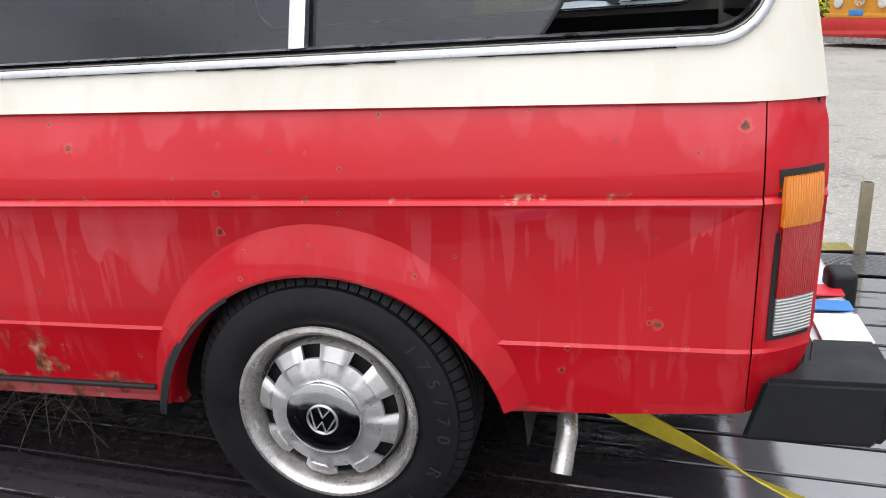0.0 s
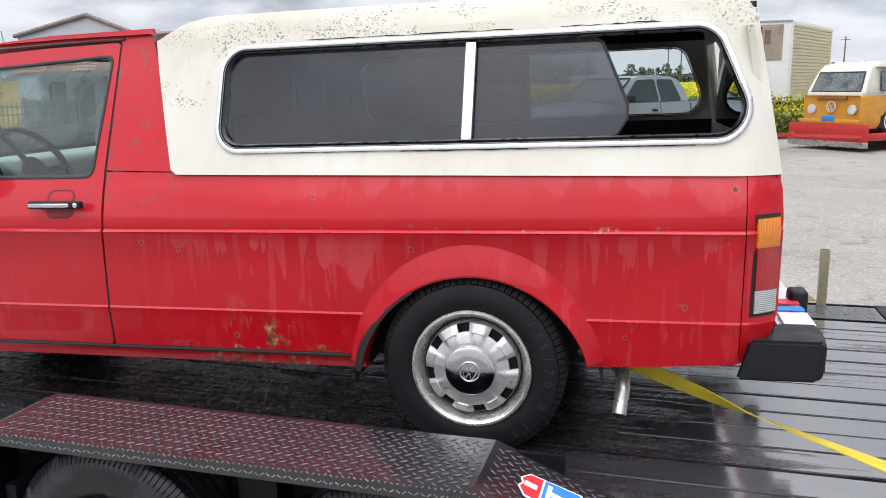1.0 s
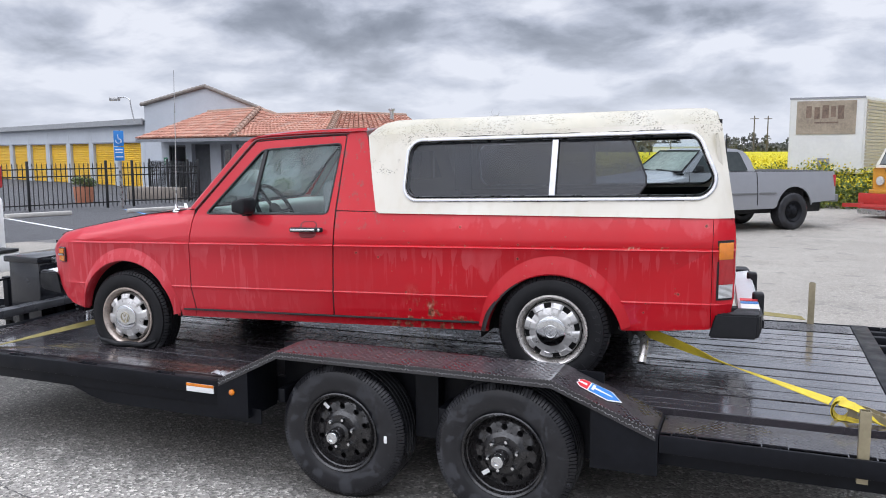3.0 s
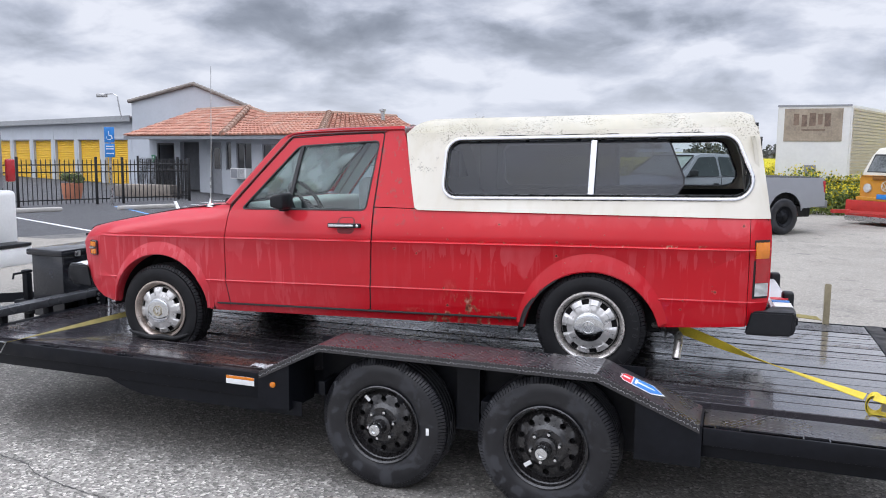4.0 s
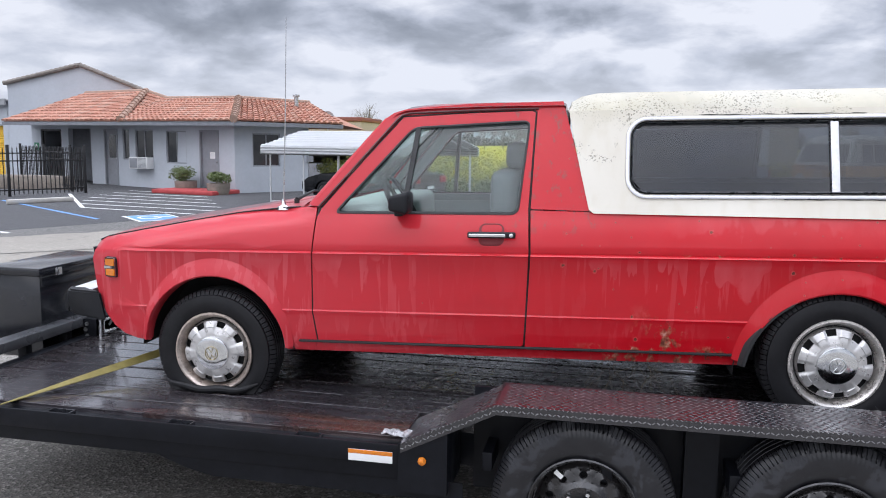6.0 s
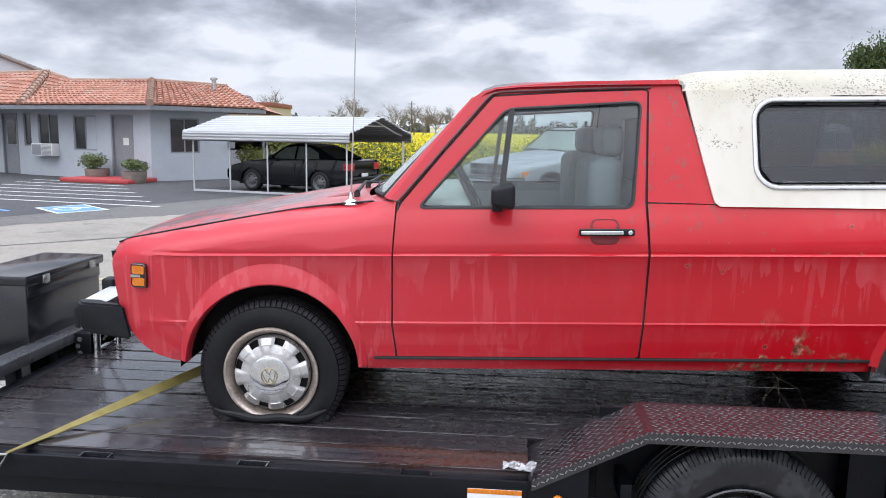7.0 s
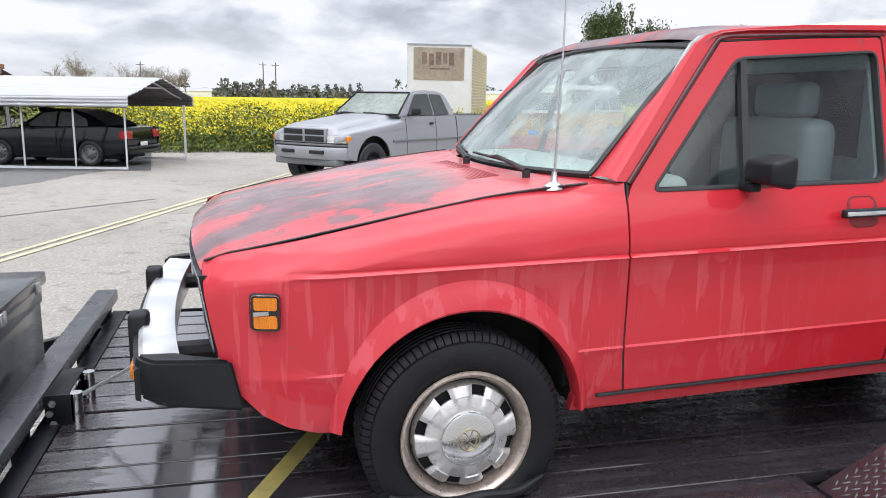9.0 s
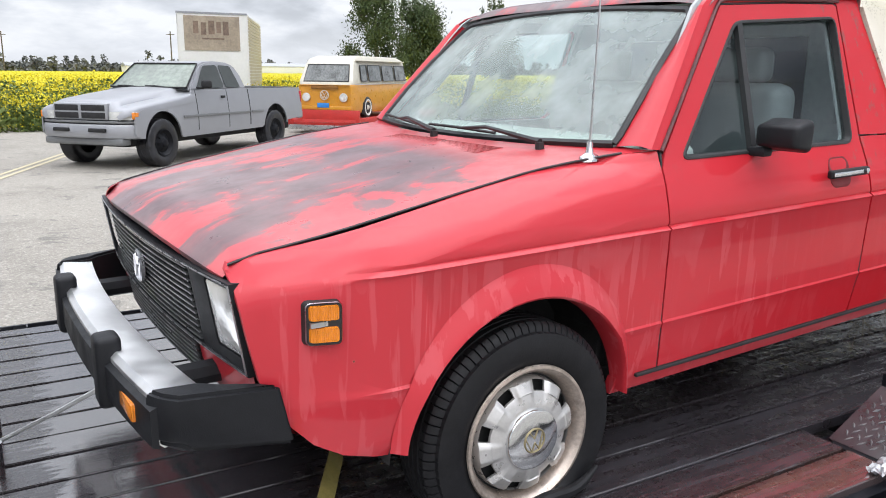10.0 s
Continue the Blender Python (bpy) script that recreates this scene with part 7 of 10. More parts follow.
def wall_run(a, b, holes, parent, material, top, name="wall", thick=0.2, z0=-0.02):
    """A wall from a to b with openings (x0, x1, z0, z1) right through."""
    m, length = seg_frame(a, b)
    bm = bmesh.new()
    xs = sorted({0.0, length, *[h[0] for h in holes], *[h[1] for h in holes]})
    zs = sorted({z0, top, *[h[2] for h in holes if h[2] > 0.02], *[h[3] for h in holes]})
    grid = {}

    def corner(x, z):
        if (x, z) not in grid:
            grid[x, z] = bm.verts.new((x, 0, z))
        return grid[x, z]
    for xa, xb in zip(xs, xs[1:]):
        for za, zb in zip(zs, zs[1:]):
            if not any(h[0] <= xa + 1e-6 and h[1] >= xb - 1e-6 and h[2] <= za + 0.03 and h[3] >= zb - 1e-6 for h in holes):
                bm.faces.new((corner(xa, za), corner(xb, za), corner(xb, zb), corner(xa, zb)))
    r = bmesh.ops.extrude_face_region(bm, geom=bm.faces[:])
    bmesh.ops.translate(bm, verts=[v for v in r["geom"] if isinstance(v, bmesh.types.BMVert)], vec=(0, thick, 0))
    bmesh.ops.recalc_face_normals(bm, faces=bm.faces[:])
    bm.transform(m)
    part(name, bm, material, parent)
    return m, length


def put_window(m, parent, x0, x1, z0, z1, bars=1, blind=0.0):
    bm = bmesh.new()
    w = 0.045
    for a, b, c, d in ((x0, x1, z0, z0 + w), (x0, x1, z1 - w, z1), (x0, x0 + w, z0 + w, z1 - w), (x1 - w, x1, z0 + w, z1 - w)):
        box(bm, a, b, 0.03, 0.09, c, d, m)
    for k in range(bars):
        xm = x0 + (x1 - x0) * (k + 1) / (bars + 1)
        box(bm, xm - 0.02, xm + 0.02, 0.035, 0.085, z0 + w, z1 - w, m)
    win = part("window", bm, M["trim_grey"], parent, "sliding window in a grey frame")
    bm = bmesh.new()
    box(bm, x0 + w, x1 - w, 0.06, 0.066, z0 + w, z1 - w, m)
    part("pane", bm, M["window_dark"], win)
    if blind:
        bm = bmesh.new()
        xa = x0 + (x1 - x0) * (1 - blind)
        box(bm, xa, x1 - w, 0.052, 0.057, z0 + w, z1 - w, m)
        part("blind", bm, M["stucco"], win, "pale drawn blind")
    return win


def put_door(m, parent, x0, x1, z1, glass_panel=False):
    bm = bmesh.new()
    box(bm, x0, x1, 0.06, 0.11, 0, z1, m)
    for a, b, c, d in ((x0 - 0.06, x0, 0, z1 + 0.06), (x1, x1 + 0.06, 0, z1 + 0.06), (x0, x1, z1, z1 + 0.06)):
        box(bm, a, b, -0.02, 0.12, c, d, m)
    d_ = part("door", bm, M["trim_grey"], parent, "grey flush door in a grey frame")
    bm = bmesh.new()
    box(bm, x1 - 0.10, x1 - 0.06, 0.0, 0.06, 0.95, 1.0, m)
    part("door_handle", bm, M["zinc"], d_)
    if glass_panel:
        bm = bmesh.new()
        box(bm, x0 + 0.18, x1 - 0.18, 0.05, 0.058, 1.0, z1 - 0.15, m)
        part("glazing", bm, M["window_dark"], d_)
    else:
        bm = bmesh.new()
        box(bm, x0 + 0.38, x0 + 0.62, 0.052, 0.058, 1.08, 1.3, m)
        part("notice", bm, M["white"], d_, "white notice")


# entry wall, door wall, street wall, side wall
m0, _ = wall_run(W[0], W[1], [(0.55, 1.75, 0, 2.02), (2.15, 3.4, 0, 2.05)], office, M["stucco"], EAVE)
bm = bmesh.new()
box(bm, 0.3, 3.7, 1.2, 1.26, 0, EAVE, m0)
part("porch_back", bm, M["fascia"], office)
bm = bmesh.new()
for a, b, c, d in ((0.55, 0.62, 0, 2.02), (1.68, 1.75, 0, 2.02), (0.62, 1.68, 1.95, 2.02)):
    box(bm, a, b, 0.03, 0.10, c, d, m0)
part("entry_frame", bm, M["iron"], office, "black entry door frame")
bm = bmesh.new()
box(bm, 0.16, 0.43, -0.02, -0.004, 1.15, 1.5, m0)
part("sign_plate", bm, plain("green sign", (0.05, 0.22, 0.12), 0.5), office, "small green letter sign")
fc = bpy.data.curves.new("sign_letter", "FONT")
fc.body, fc.size, fc.extrude, fc.align_x, fc.align_y = "A", 0.32, 0.002, "CENTER", "CENTER"
letter = new("sign_letter", fc)
letter.data.materials.append(M["white"])
letter.parent = office
letter.matrix_basis = INV[office.name] @ m0 @ pose(0.295, -0.025, 1.325, 90)
m1, L1 = wall_run(W[1], W[2], [(0.35, 1.25, 0, 2.0), (1.62, 2.06, 0.95, 2.05)], office, M["stucco"], EAVE)
put_door(m1, office, 0.38, 1.22, 1.98, True)
put_window(m1, office, 1.62, 2.06, 0.95, 2.05, 0)
m2, L2 = wall_run(W[2], W[3], [(0.30, 1.30, 0.95, 2.02), (2.0, 3.05, 0.88, 1.98), (3.75, 4.62, 0, 1.98)], office, M["stucco"], EAVE)
put_window(m2, office, 0.30, 1.30, 0.95, 2.02, 1)
put_window(m2, office, 2.0, 3.05, 0.88, 1.98, 1, 0.5)
put_door(m2, office, 3.78, 4.60, 1.95)
m3, L3 = wall_run(W[3], W[4], [(0.62, 1.62, 0.85, 1.93)], office, M["stucco"], EAVE)
put_window(m3, office, 0.62, 1.62, 0.85, 1.93, 1)
wall_run(W[4], W[5], [], office, M["stucco"], EAVE)
wall_run(W[5], W[6], [], office, M["stucco"], EAVE)
wall_run(W[6], W[0], [], office, M["stucco"], EAVE)
bm = bmesh.new()
box(bm, 2.6, 2.8, -0.12, 0.0, 1.0, 1.2, m3)
part("meter_box", bm, M["trim_grey"], office, "grey meter box")
bm = bmesh.new()
box(bm, 2.25, 2.37, -0.10, 0.0, 1.5, 1.62, m3)
part("wall_lamp", bm, M["trim_grey"], office)

# tile roof
EV = [(-22.3, 23.7), (-19.2, 22.75), (-16.35, 21.85), (-11.45, 20.05), (-9.0, 23.6)]
RG = [(-20.9, 26.9, 3.47), (-17.6, 25.8, 3.50), (-16.55, 25.5, 3.20), (-13.0, 24.0, 3.15), (-11.4, 27.0, 3.15)]


TILES = []
tile_verts = [(-0.115 * math.cos(math.pi * k / 5), v, 0.075 * math.sin(math.pi * k / 5) + lift) for v, lift in ((-0.18, 0.035), (0.22, 0.0)) for k in range(6)]
tile_mesh = bpy.data.meshes.new("roof_tile")
tile_mesh.from_pydata(tile_verts, [], [(k, k + 1, 7 + k, 6 + k) for k in range(5)] + [tuple(range(6))])
tile_mesh.materials.append(M["tile_single"])


def tile_field(e0, e1, r0, r1, parent, single=False):
    """Barrel tiles over one slope: courses of half-round tiles, each lapping the one below."""
    e0, e1, r0, r1 = (Vector(p) for p in (e0, e1, r0, r1))
    cols = max(2, round((e1 - e0).length / 0.24))
    n = ((e1 - e0).cross(r0 - e0)).normalized()
    if n.z < 0:
        n = -n
    rows = max(3, round(((r0 + r1) / 2 - (e0 + e1) / 2).length / 0.36))
    verts, faces = [], []
    for i in range(cols):
        for j in range(rows):
            mid = e0.lerp(e1, (i + 0.5) / cols).lerp(r0.lerp(r1, (i + 0.5) / cols), (j + 0.5) / rows)
            quad = []
            for v, lift in ((j / rows, 0.035), (min(1, (j + 1.12) / rows), 0.0)):
                for k in range(6):
                    a = math.pi * k / 5
                    f = (i + 0.5 - 0.48 * math.cos(a)) / cols
                    quad.append((e0.lerp(e1, f)).lerp(r0.lerp(r1, f), v) + n * (0.075 * math.sin(a) + lift))
            faces_here = [(k, k + 1, 7 + k, 6 + k) for k in range(5)] + [tuple(range(6))]
            if single and j < 9 and len(TILES) < 300:
                # its own object: a tile shared by all, laid at this place
                along = (e1 - e0).normalized()
                up = n.cross(along)
                turn = Matrix((along, up, n)).transposed().to_4x4()
                TILES.append(new("roof_tile", tile_mesh))
                TILES[-1].parent = parent
                TILES[-1].matrix_basis = INV[office.name] @ Matrix.Translation(mid) @ turn @ Matrix.Rotation(random.uniform(-0.012, 0.012), 4, "Z")
                continue
            base = len(verts)
            verts += quad
            faces += [tuple(base + k for k in f) for f in faces_here]
    if not verts:
        return
    me = bpy.data.meshes.new("roof_tiles")
    me.from_pydata([tuple(INV[office.name] @ v) for v in verts], [], faces)
    me.materials.append(M["tile"])
    ob = new("roof_tile_course", me)
    ob.parent = parent
    tagged(ob, "terracotta barrel tiles", kind="stuff")


bm = bmesh.new()
ev = [bm.verts.new((x, y, EAVE + 0.02)) for x, y in EV]
rg = [bm.verts.new((x, y, z - 0.02)) for x, y, z in RG]
for i in range(4):
    bm.faces.new((ev[i], ev[i + 1], rg[i + 1], rg[i]))
back = [bm.verts.new(p) for p in ((-10.5, 32, EAVE), (-22.3, 32, EAVE))]
bm.faces.new((rg[0], rg[1], rg[2], rg[3], rg[4], back[0], back[1]))
bm.faces.new((ev[0], rg[0], back[1]))
bm.faces.new((ev[4], back[0], rg[4]))
roof_ob = part("roof", bm, M["tile"], office, "terracotta tile roof with hips", smooth=0)
for i in range(4):
    tile_field((*EV[i], EAVE + 0.03), (*EV[i + 1], EAVE + 0.03), RG[i], RG[i + 1], roof_ob, single=i == 2)
# eaves board and soffit
bm = bmesh.new()
for i in range(4):
    m, l = seg_frame(EV[i], EV[i + 1])
    box(bm, 0, l, 0.0, 0.03, EAVE - 0.10, EAVE + 0.03, m)
    poly(bm, [(*EV[i], EAVE - 0.02), (*EV[i + 1], EAVE - 0.02), (*W[i + 1], EAVE - 0.02), (*W[i], EAVE - 0.02)])
part("eaves_board", bm, M["fascia"], roof_ob)
for a, b in ((EV[2], RG[1]), (EV[3], RG[3])):
    bm = bmesh.new()
    p, q = Vector((*a, EAVE + 0.08)), Vector(b) + Vector((0, 0, 0.06))
    k = 12
    for i in range(k):
        tube(bm, [p.lerp(q, i / k) + Vector((0, 0, 0.03)), p.lerp(q, (i + 1.1) / k)], [0.13, 0.11], 8)
    part("hip_tile", bm, M["hip"], roof_ob, "row of half-round hip tiles")
for i in range(4):
    bm = bmesh.new()
    p, q = Vector(RG[i]) + Vector((0, 0, 0.05)), Vector(RG[i + 1]) + Vector((0, 0, 0.05))
    tube(bm, [p, q], 0.085, 8)
    part("ridge_tile", bm, M["hip"], roof_ob)
bm = bmesh.new()
lathe(bm, [(0.08, 0), (0.08, -0.35), (0.13, -0.36), (0.13, -0.42), (0.0, -0.46)], 12, pose(-11.2, 25.0, 2.95, -90))
part("roof_vent", bm, M["zinc"], roof_ob, "round metal roof vent")

# satellite dish at the roof's far end
dish = thing("satellite_dish", pose(-10.45, 26.4, 2.35), "grey satellite dish on a short mast at the roof's end", "satellite dish")
part("mast", tube(bmesh.new(), [(0, 0, -0.25), (0, 0, 0.22)], 0.022, 8), M["zinc"], dish)
bm = bmesh.new()
lathe(bm, [(0.0, 0.06), (0.12, 0.045), (0.20, 0.015), (0.25, -0.02), (0.255, -0.012), (0.20, 0.025), (0.12, 0.055), (0.0, 0.07)], 28, pose(0, -0.04, 0.26, -22, 0, 10))
part("reflector", bm, M["metal_roof"], dish, "dull grey dish")
part("feed_arm", tube(bmesh.new(), [(0, 0, 0.08), (-0.02, -0.30, 0.16)], 0.012, 6), M["zinc"], dish)

# air conditioner under the street window
ac = thing("air_conditioner", m2 @ pose(0.80, 0, 0.66), "white window air conditioner set in the office wall", "air conditioner")
part("case", rbox(-0.50, 0.50, -0.28, 0.0, 0.0, 0.40, 0.01), M["white"], ac)
for i in range(9):
    part("louvre", rbox(0.0, 0.46, -0.292, -0.28, 0.03 + i * 0.04, 0.05 + i * 0.04, 0.003), M["trim_grey"], ac)
part("louvre_panel", rbox(-0.46, -0.03, -0.290, -0.28, 0.03, 0.37, 0.003), M["trim_grey"], ac)

# gabled hall behind, tile-edged
hall = thing("gabled_hall", pose(-22, 30, 0), "pale grey gabled hall with tiled verge behind the office", "building", worldly=True)
bm = bmesh.new()
GP = [(-25.55, 0), (-19.0, 0), (-19.0, 3.62), (-22.0, 4.72), (-25.55, 3.98)]
loft(bm, [[(x, 28.3, z) for x, z in GP], [(x - 11.5, 44, z) for x, z in GP]])
bmesh.ops.recalc_face_normals(bm, faces=bm.faces[:])
part("wall", bm, M["stucco"], hall, smooth=0)
M["verge"] = plain("weathered verge tiles", (0.20, 0.18, 0.16), 0.8, var=0.3)
for a, b in (((-25.6, 4.02), (-22.0, 4.76)), ((-22.0, 4.76), (-18.95, 3.66))):
    bm = bmesh.new()
    loft(bm, [[(a[0], 28.25, a[1]), (b[0], 28.25, b[1]), (b[0], 28.25, b[1] + 0.05), (a[0], 28.25, a[1] + 0.05)], [(a[0] - 11.5, 44, a[1]), (b[0] - 11.5, 44, b[1]), (b[0] - 11.5, 44, b[1] + 0.05), (a[0] - 11.5, 44, a[1] + 0.05)]])
    bmesh.ops.recalc_face_normals(bm, faces=bm.faces[:])
    part("roof", bm, M["verge"], hall, "grey tiled roof slope", smooth=0)
for a, b in (((-25.65, 3.98), (-22.0, 4.76)), ((-22.0, 4.76), (-18.9, 3.62))):
    bm = bmesh.new()
    k = 16
    for i in range(k):
        p, q = Vector((a[0], 28.22, a[1])), Vector((b[0], 28.22, b[1]))
        tube(bm, [p.lerp(q, i / k) + Vector((0, 0, 0.05)), p.lerp(q, (i + 1.1) / k) + Vector((0, 0, 0.03))], [0.10, 0.085], 8)
    part("verge_tile", bm, M["verge"], hall, "row of grey verge tiles")

# storage units with roller doors
store = thing("storage_units", pose(-34, 33, 0), "grey storage building with yellow roller doors", "building", worldly=True)
SA, SB = (-49.5, 39.2), (-25.7, 28.5)
ms, LS = seg_frame(SA, SB)
holes = []
x = LS - 3.0
while x > 0.4:
    holes.append((x, x + 2.45, 0, 2.20))
    x -= 3.02
wall_run(SA, SB, holes, store, M["stucco"], 3.25, thick=0.3)
for h in holes:
    bm = bmesh.new()
    k = 22
    line = []
    for i in range(k):
        z0, z1 = 2.2 * i / k, 2.2 * (i + 1) / k
        line += [(0.16, z0 + 0.001), (0.135, z0 + (z1 - z0) * 0.3), (0.135, z0 + (z1 - z0) * 0.7), (0.16, z1 - 0.001)]
    loft(bm, [[(xx, yy, zz) for yy, zz in line] for xx in (h[0], h[1])], closed=False, caps=False)
    bm.transform(ms)
    part("roller_door", bm, M["roller"], store, "yellow ribbed roller door")
    bm = bmesh.new()
    box(bm, h[0] - 0.02, h[1] + 0.02, -0.02, 0.12, 2.2, 2.26, ms)
    part("door_head", bm, M["trim_grey"], store)
    bm = bmesh.new()
    box(bm, h[1] + 0.12, h[1] + 0.42, -0.012, -0.004, 0.0, 2.95, ms)
    part("pilaster", bm, M["stucco"], store)
bm = bmesh.new()
box(bm, -0.3, LS + 0.2, -0.25, 9, 3.25, 3.32, ms)
box(bm, -0.3, LS + 0.2, -0.28, -0.2, 3.08, 3.36, ms)
part("roof", bm, M["metal_roof"], store, "grey metal roof")
bm = bmesh.new()
box(bm, -0.3, LS - 6, 9.0, 9.3, 3.2, 3.9, ms)
part("rear_parapet", bm, M["metal_roof"], store)

# yard lamp on the gable's corner
lamp = thing("yard_lamp", pose(-25.9, 28.0, 3.2), "grey yard lamp on a bent pole at the gable", "lamp")
bm = bmesh.new()
tube(bm, [(0, 0, 0), (-0.15, 0, 0.7), (-0.2, 0, 1.05), (-0.45, 0, 1.18), (-0.9, 0, 1.18)], 0.03, 6)
part("pole", bm, M["zinc"], lamp)
part("lamp_head", rbox(-1.35, -0.85, -0.12, 0.12, 1.02, 1.20, 0.03), M["zinc"], lamp)

# ---- fence, sign, planters ----
def picket_fence(a, b, h, name="iron_fence"):
    t_m, l = seg_frame(a, b)
    f = thing(name, t_m, "black iron picket fence beside the parking stalls", "fence")
    for z in (0.16, h - 0.42, h - 0.2):
        bm = bmesh.new()
        box(bm, 0, l, -0.015, 0.015, z, z + 0.035)
        part("rail", bm, M["iron"], f)
    n = int(l / 0.135)
    bm0 = bmesh.new()
    loft(bm0, [[(-0.011 * k, -0.011 * k, z), (0.011 * k, -0.011 * k, z), (0.011 * k, 0.011 * k, z), (-0.011 * k, 0.011 * k, z)] for z, k in ((0.05, 1), (h - 0.05, 1), (h, 0.15))])
    me = to_mesh("picket", bm0, M["iron"], 0)
    bm1 = rbox(-0.035, 0.035, -0.035, 0.035, 0, h + 0.06, 0.008)
    me1 = to_mesh("post", bm1, M["iron"])
    for i in range(n + 1):
        post = i % 17 == 0
        ob = new("post" if post else "picket", me1 if post else me)
        ob.parent = f
        ob.matrix_basis = pose(min(l, i * 0.135), random.uniform(-0.004, 0.004), 0)
    return f


GATE = (-15.95, 19.15)
picket_fence(GATE, (-17.35, 16.35), 1.42)
picket_fence((-17.35, 16.35), (-23.0, 5.0), 1.42)
picket_fence((-20.6, 22.4), GATE, 1.42, "iron_gate")

sign = thing("parking_sign", pose(-16.75, 16.3, 0), "blue accessible parking signs on a galvanised post", "sign")
bm = bmesh.new()
box(bm, -0.03, 0.03, -0.03, 0.03, 0, 2.42)
part("pole", bm, M["zinc"], sign)
back_turn = pose(0, 0, 0, 0, 0, 38)
for z0, z1 in ((1.93, 2.40), (1.48, 1.90)):
    bm = rbox(-0.145, 0.145, -0.045, -0.035, z0, z1, 0.004)
    bm.transform(back_turn)
    pl = part("plate", bm, M["blue"], sign, "blue sign plate")
    if z0 > 1.9:
        marks = [tube(bmesh.new(), [(0.075 * math.cos(radians(a)) - 0.01, -0.048, 2.09 + 0.075 * math.sin(radians(a))) for a in range(-200, 61, 20)], 0.009, 5),
                 tube(bmesh.new(), [(-0.02, -0.048, 2.28), (-0.01, -0.048, 2.14), (0.06, -0.048, 2.14), (0.09, -0.048, 2.04)], 0.012, 5)]
    else:
        marks = [rbox(-0.11, 0.11, -0.048, -0.045, zz, zz + 0.03, 0.001) for zz in (1.80, 1.72, 1.58)]
    for bm in marks:
        bm.transform(back_turn)
        part("symbol", bm, M["white"], pl, "white symbol")


def leafy(bm, c, r, n, size, squash=1.0, flat=0.3):
    for _ in range(n):
        d = Vector((random.gauss(0, 1), random.gauss(0, 1), random.gauss(0, 1))).normalized()
        p = Vector(c) + Vector((d.x * r, d.y * r, d.z * r * squash)) * (random.random() ** 0.4)
        a = Vector((random.gauss(0, 1), random.gauss(0, 1), random.gauss(0, flat + 0.3))).normalized()
        b = a.orthogonal().normalized()
        s = size * random.uniform(0.6, 1.3)
        bm.faces.new([bm.verts.new(p + q) for q in (-a * s, b * s * 0.45, a * s, -b * s * 0.45)])


def planter(x, y, r, h, plant, label, material):
    t = thing("planter", pose(x, y, 0), label, "planter")
    bm = bmesh.new()
    lathe(bm, [(0.0, 0.0), (r * 0.82, 0.0), (r * 0.95, -h * 0.4), (r, -h * 0.85), (r, -h), (r * 0.88, -h), (r * 0.86, -h * 0.9), (0.0, -h * 0.9)], 20, pose(0, 0, 0, -90))
    part("tub", bm, material, t)
    bm = bmesh.new()
    for _ in range(7):
        leafy(bm, (random.uniform(-0.65, 0.65) * plant, random.uniform(-0.5, 0.5) * plant, h + plant * 0.22 + random.uniform(0, 0.22) * plant), plant * 0.36, 150, 0.042, 0.8)
    part("shrub", bm, M["leaf"], t, "dense green shrub", smooth=0)


planter(-11.95, 19.95, 0.36, 0.36, 0.55, "half-barrel planter with low green shrub by the office", M["barrel"])
planter(-13.55, 20.95, 0.36, 0.36, 0.72, "half-barrel planter with taller green shrub by the office", M["barrel"])
planter(-20.0, 18.2, 0.34, 0.55, 0.55, "terracotta pot with pale shrub behind the fence", M["terracotta"])
bm = rbox(-14.1, -11.7, 19.65, 21.0, 0.0, 0.13, 0.03)
bm.transform(Matrix.Translation((-12.9, 20.3, 0)) @ Matrix.Rotation(radians(-14), 4, "Z") @ Matrix.Translation((12.9, -20.3, 0)))
tagged(part("kerb", bm, M["kerb_red"]), "red painted kerb before the office door", kind="structure")
for cx, cy in ((-16.6, 12.9), (-14.75, 15.4)):
    bm = rbox(-0.85, 0.85, -0.08, 0.08, 0, 0.12, 0.03)
    bm.transform(pose(cx, cy, 0.004, 0, 0, 62))
    tagged(part("wheel_stop", bm, M["concrete"]), "pale concrete wheel stop at a parking stall", "wheel stop", "wheel stops")
# low brick bed inside the fence
bm = rbox(-19.9, -17.4, 20.2, 20.8, 0, 0.45, 0.03)
tagged(part("raised_bed", bm, M["barrel"]), "low brown timber bed behind the gate", "raised bed")

# ---- carport ----
carport = thing("carport", pose(-7, 18.5, 0), "white corrugated steel carport on thin posts", "carport", worldly=True)
C0, C1 = Vector((-9.35, 17.7, 0)), Vector((-5.1, 16.5, 0))     # near side
CD = Vector((1.12, 2.75, 0))                                   # to the far side
M["white_steel"] = plain("white corrugated steel", (0.72, 0.73, 0.74), 0.4, 0.0, var=0.05)
M["post_grey"] = plain("galvanised grey post", (0.50, 0.51, 0.52), 0.45, 0.0, var=0.08, scale=3)
EZ, PZ = 1.36, 1.98
for i in range(5):
    p = C0.lerp(C1, i / 4)
    bm = bmesh.new()
    box(bm, p.x - 0.017, p.x + 0.017, p.y - 0.017, p.y + 0.017, 0, EZ)
    part("post", bm, M["post_grey"], carport)
    q = p + CD
    if i in (0, 2, 4):
        bm = bmesh.new()
        box(bm, q.x - 0.028, q.x + 0.028, q.y - 0.028, q.y + 0.028, 0, EZ)
        part("post", bm, M["post_grey"], carport)
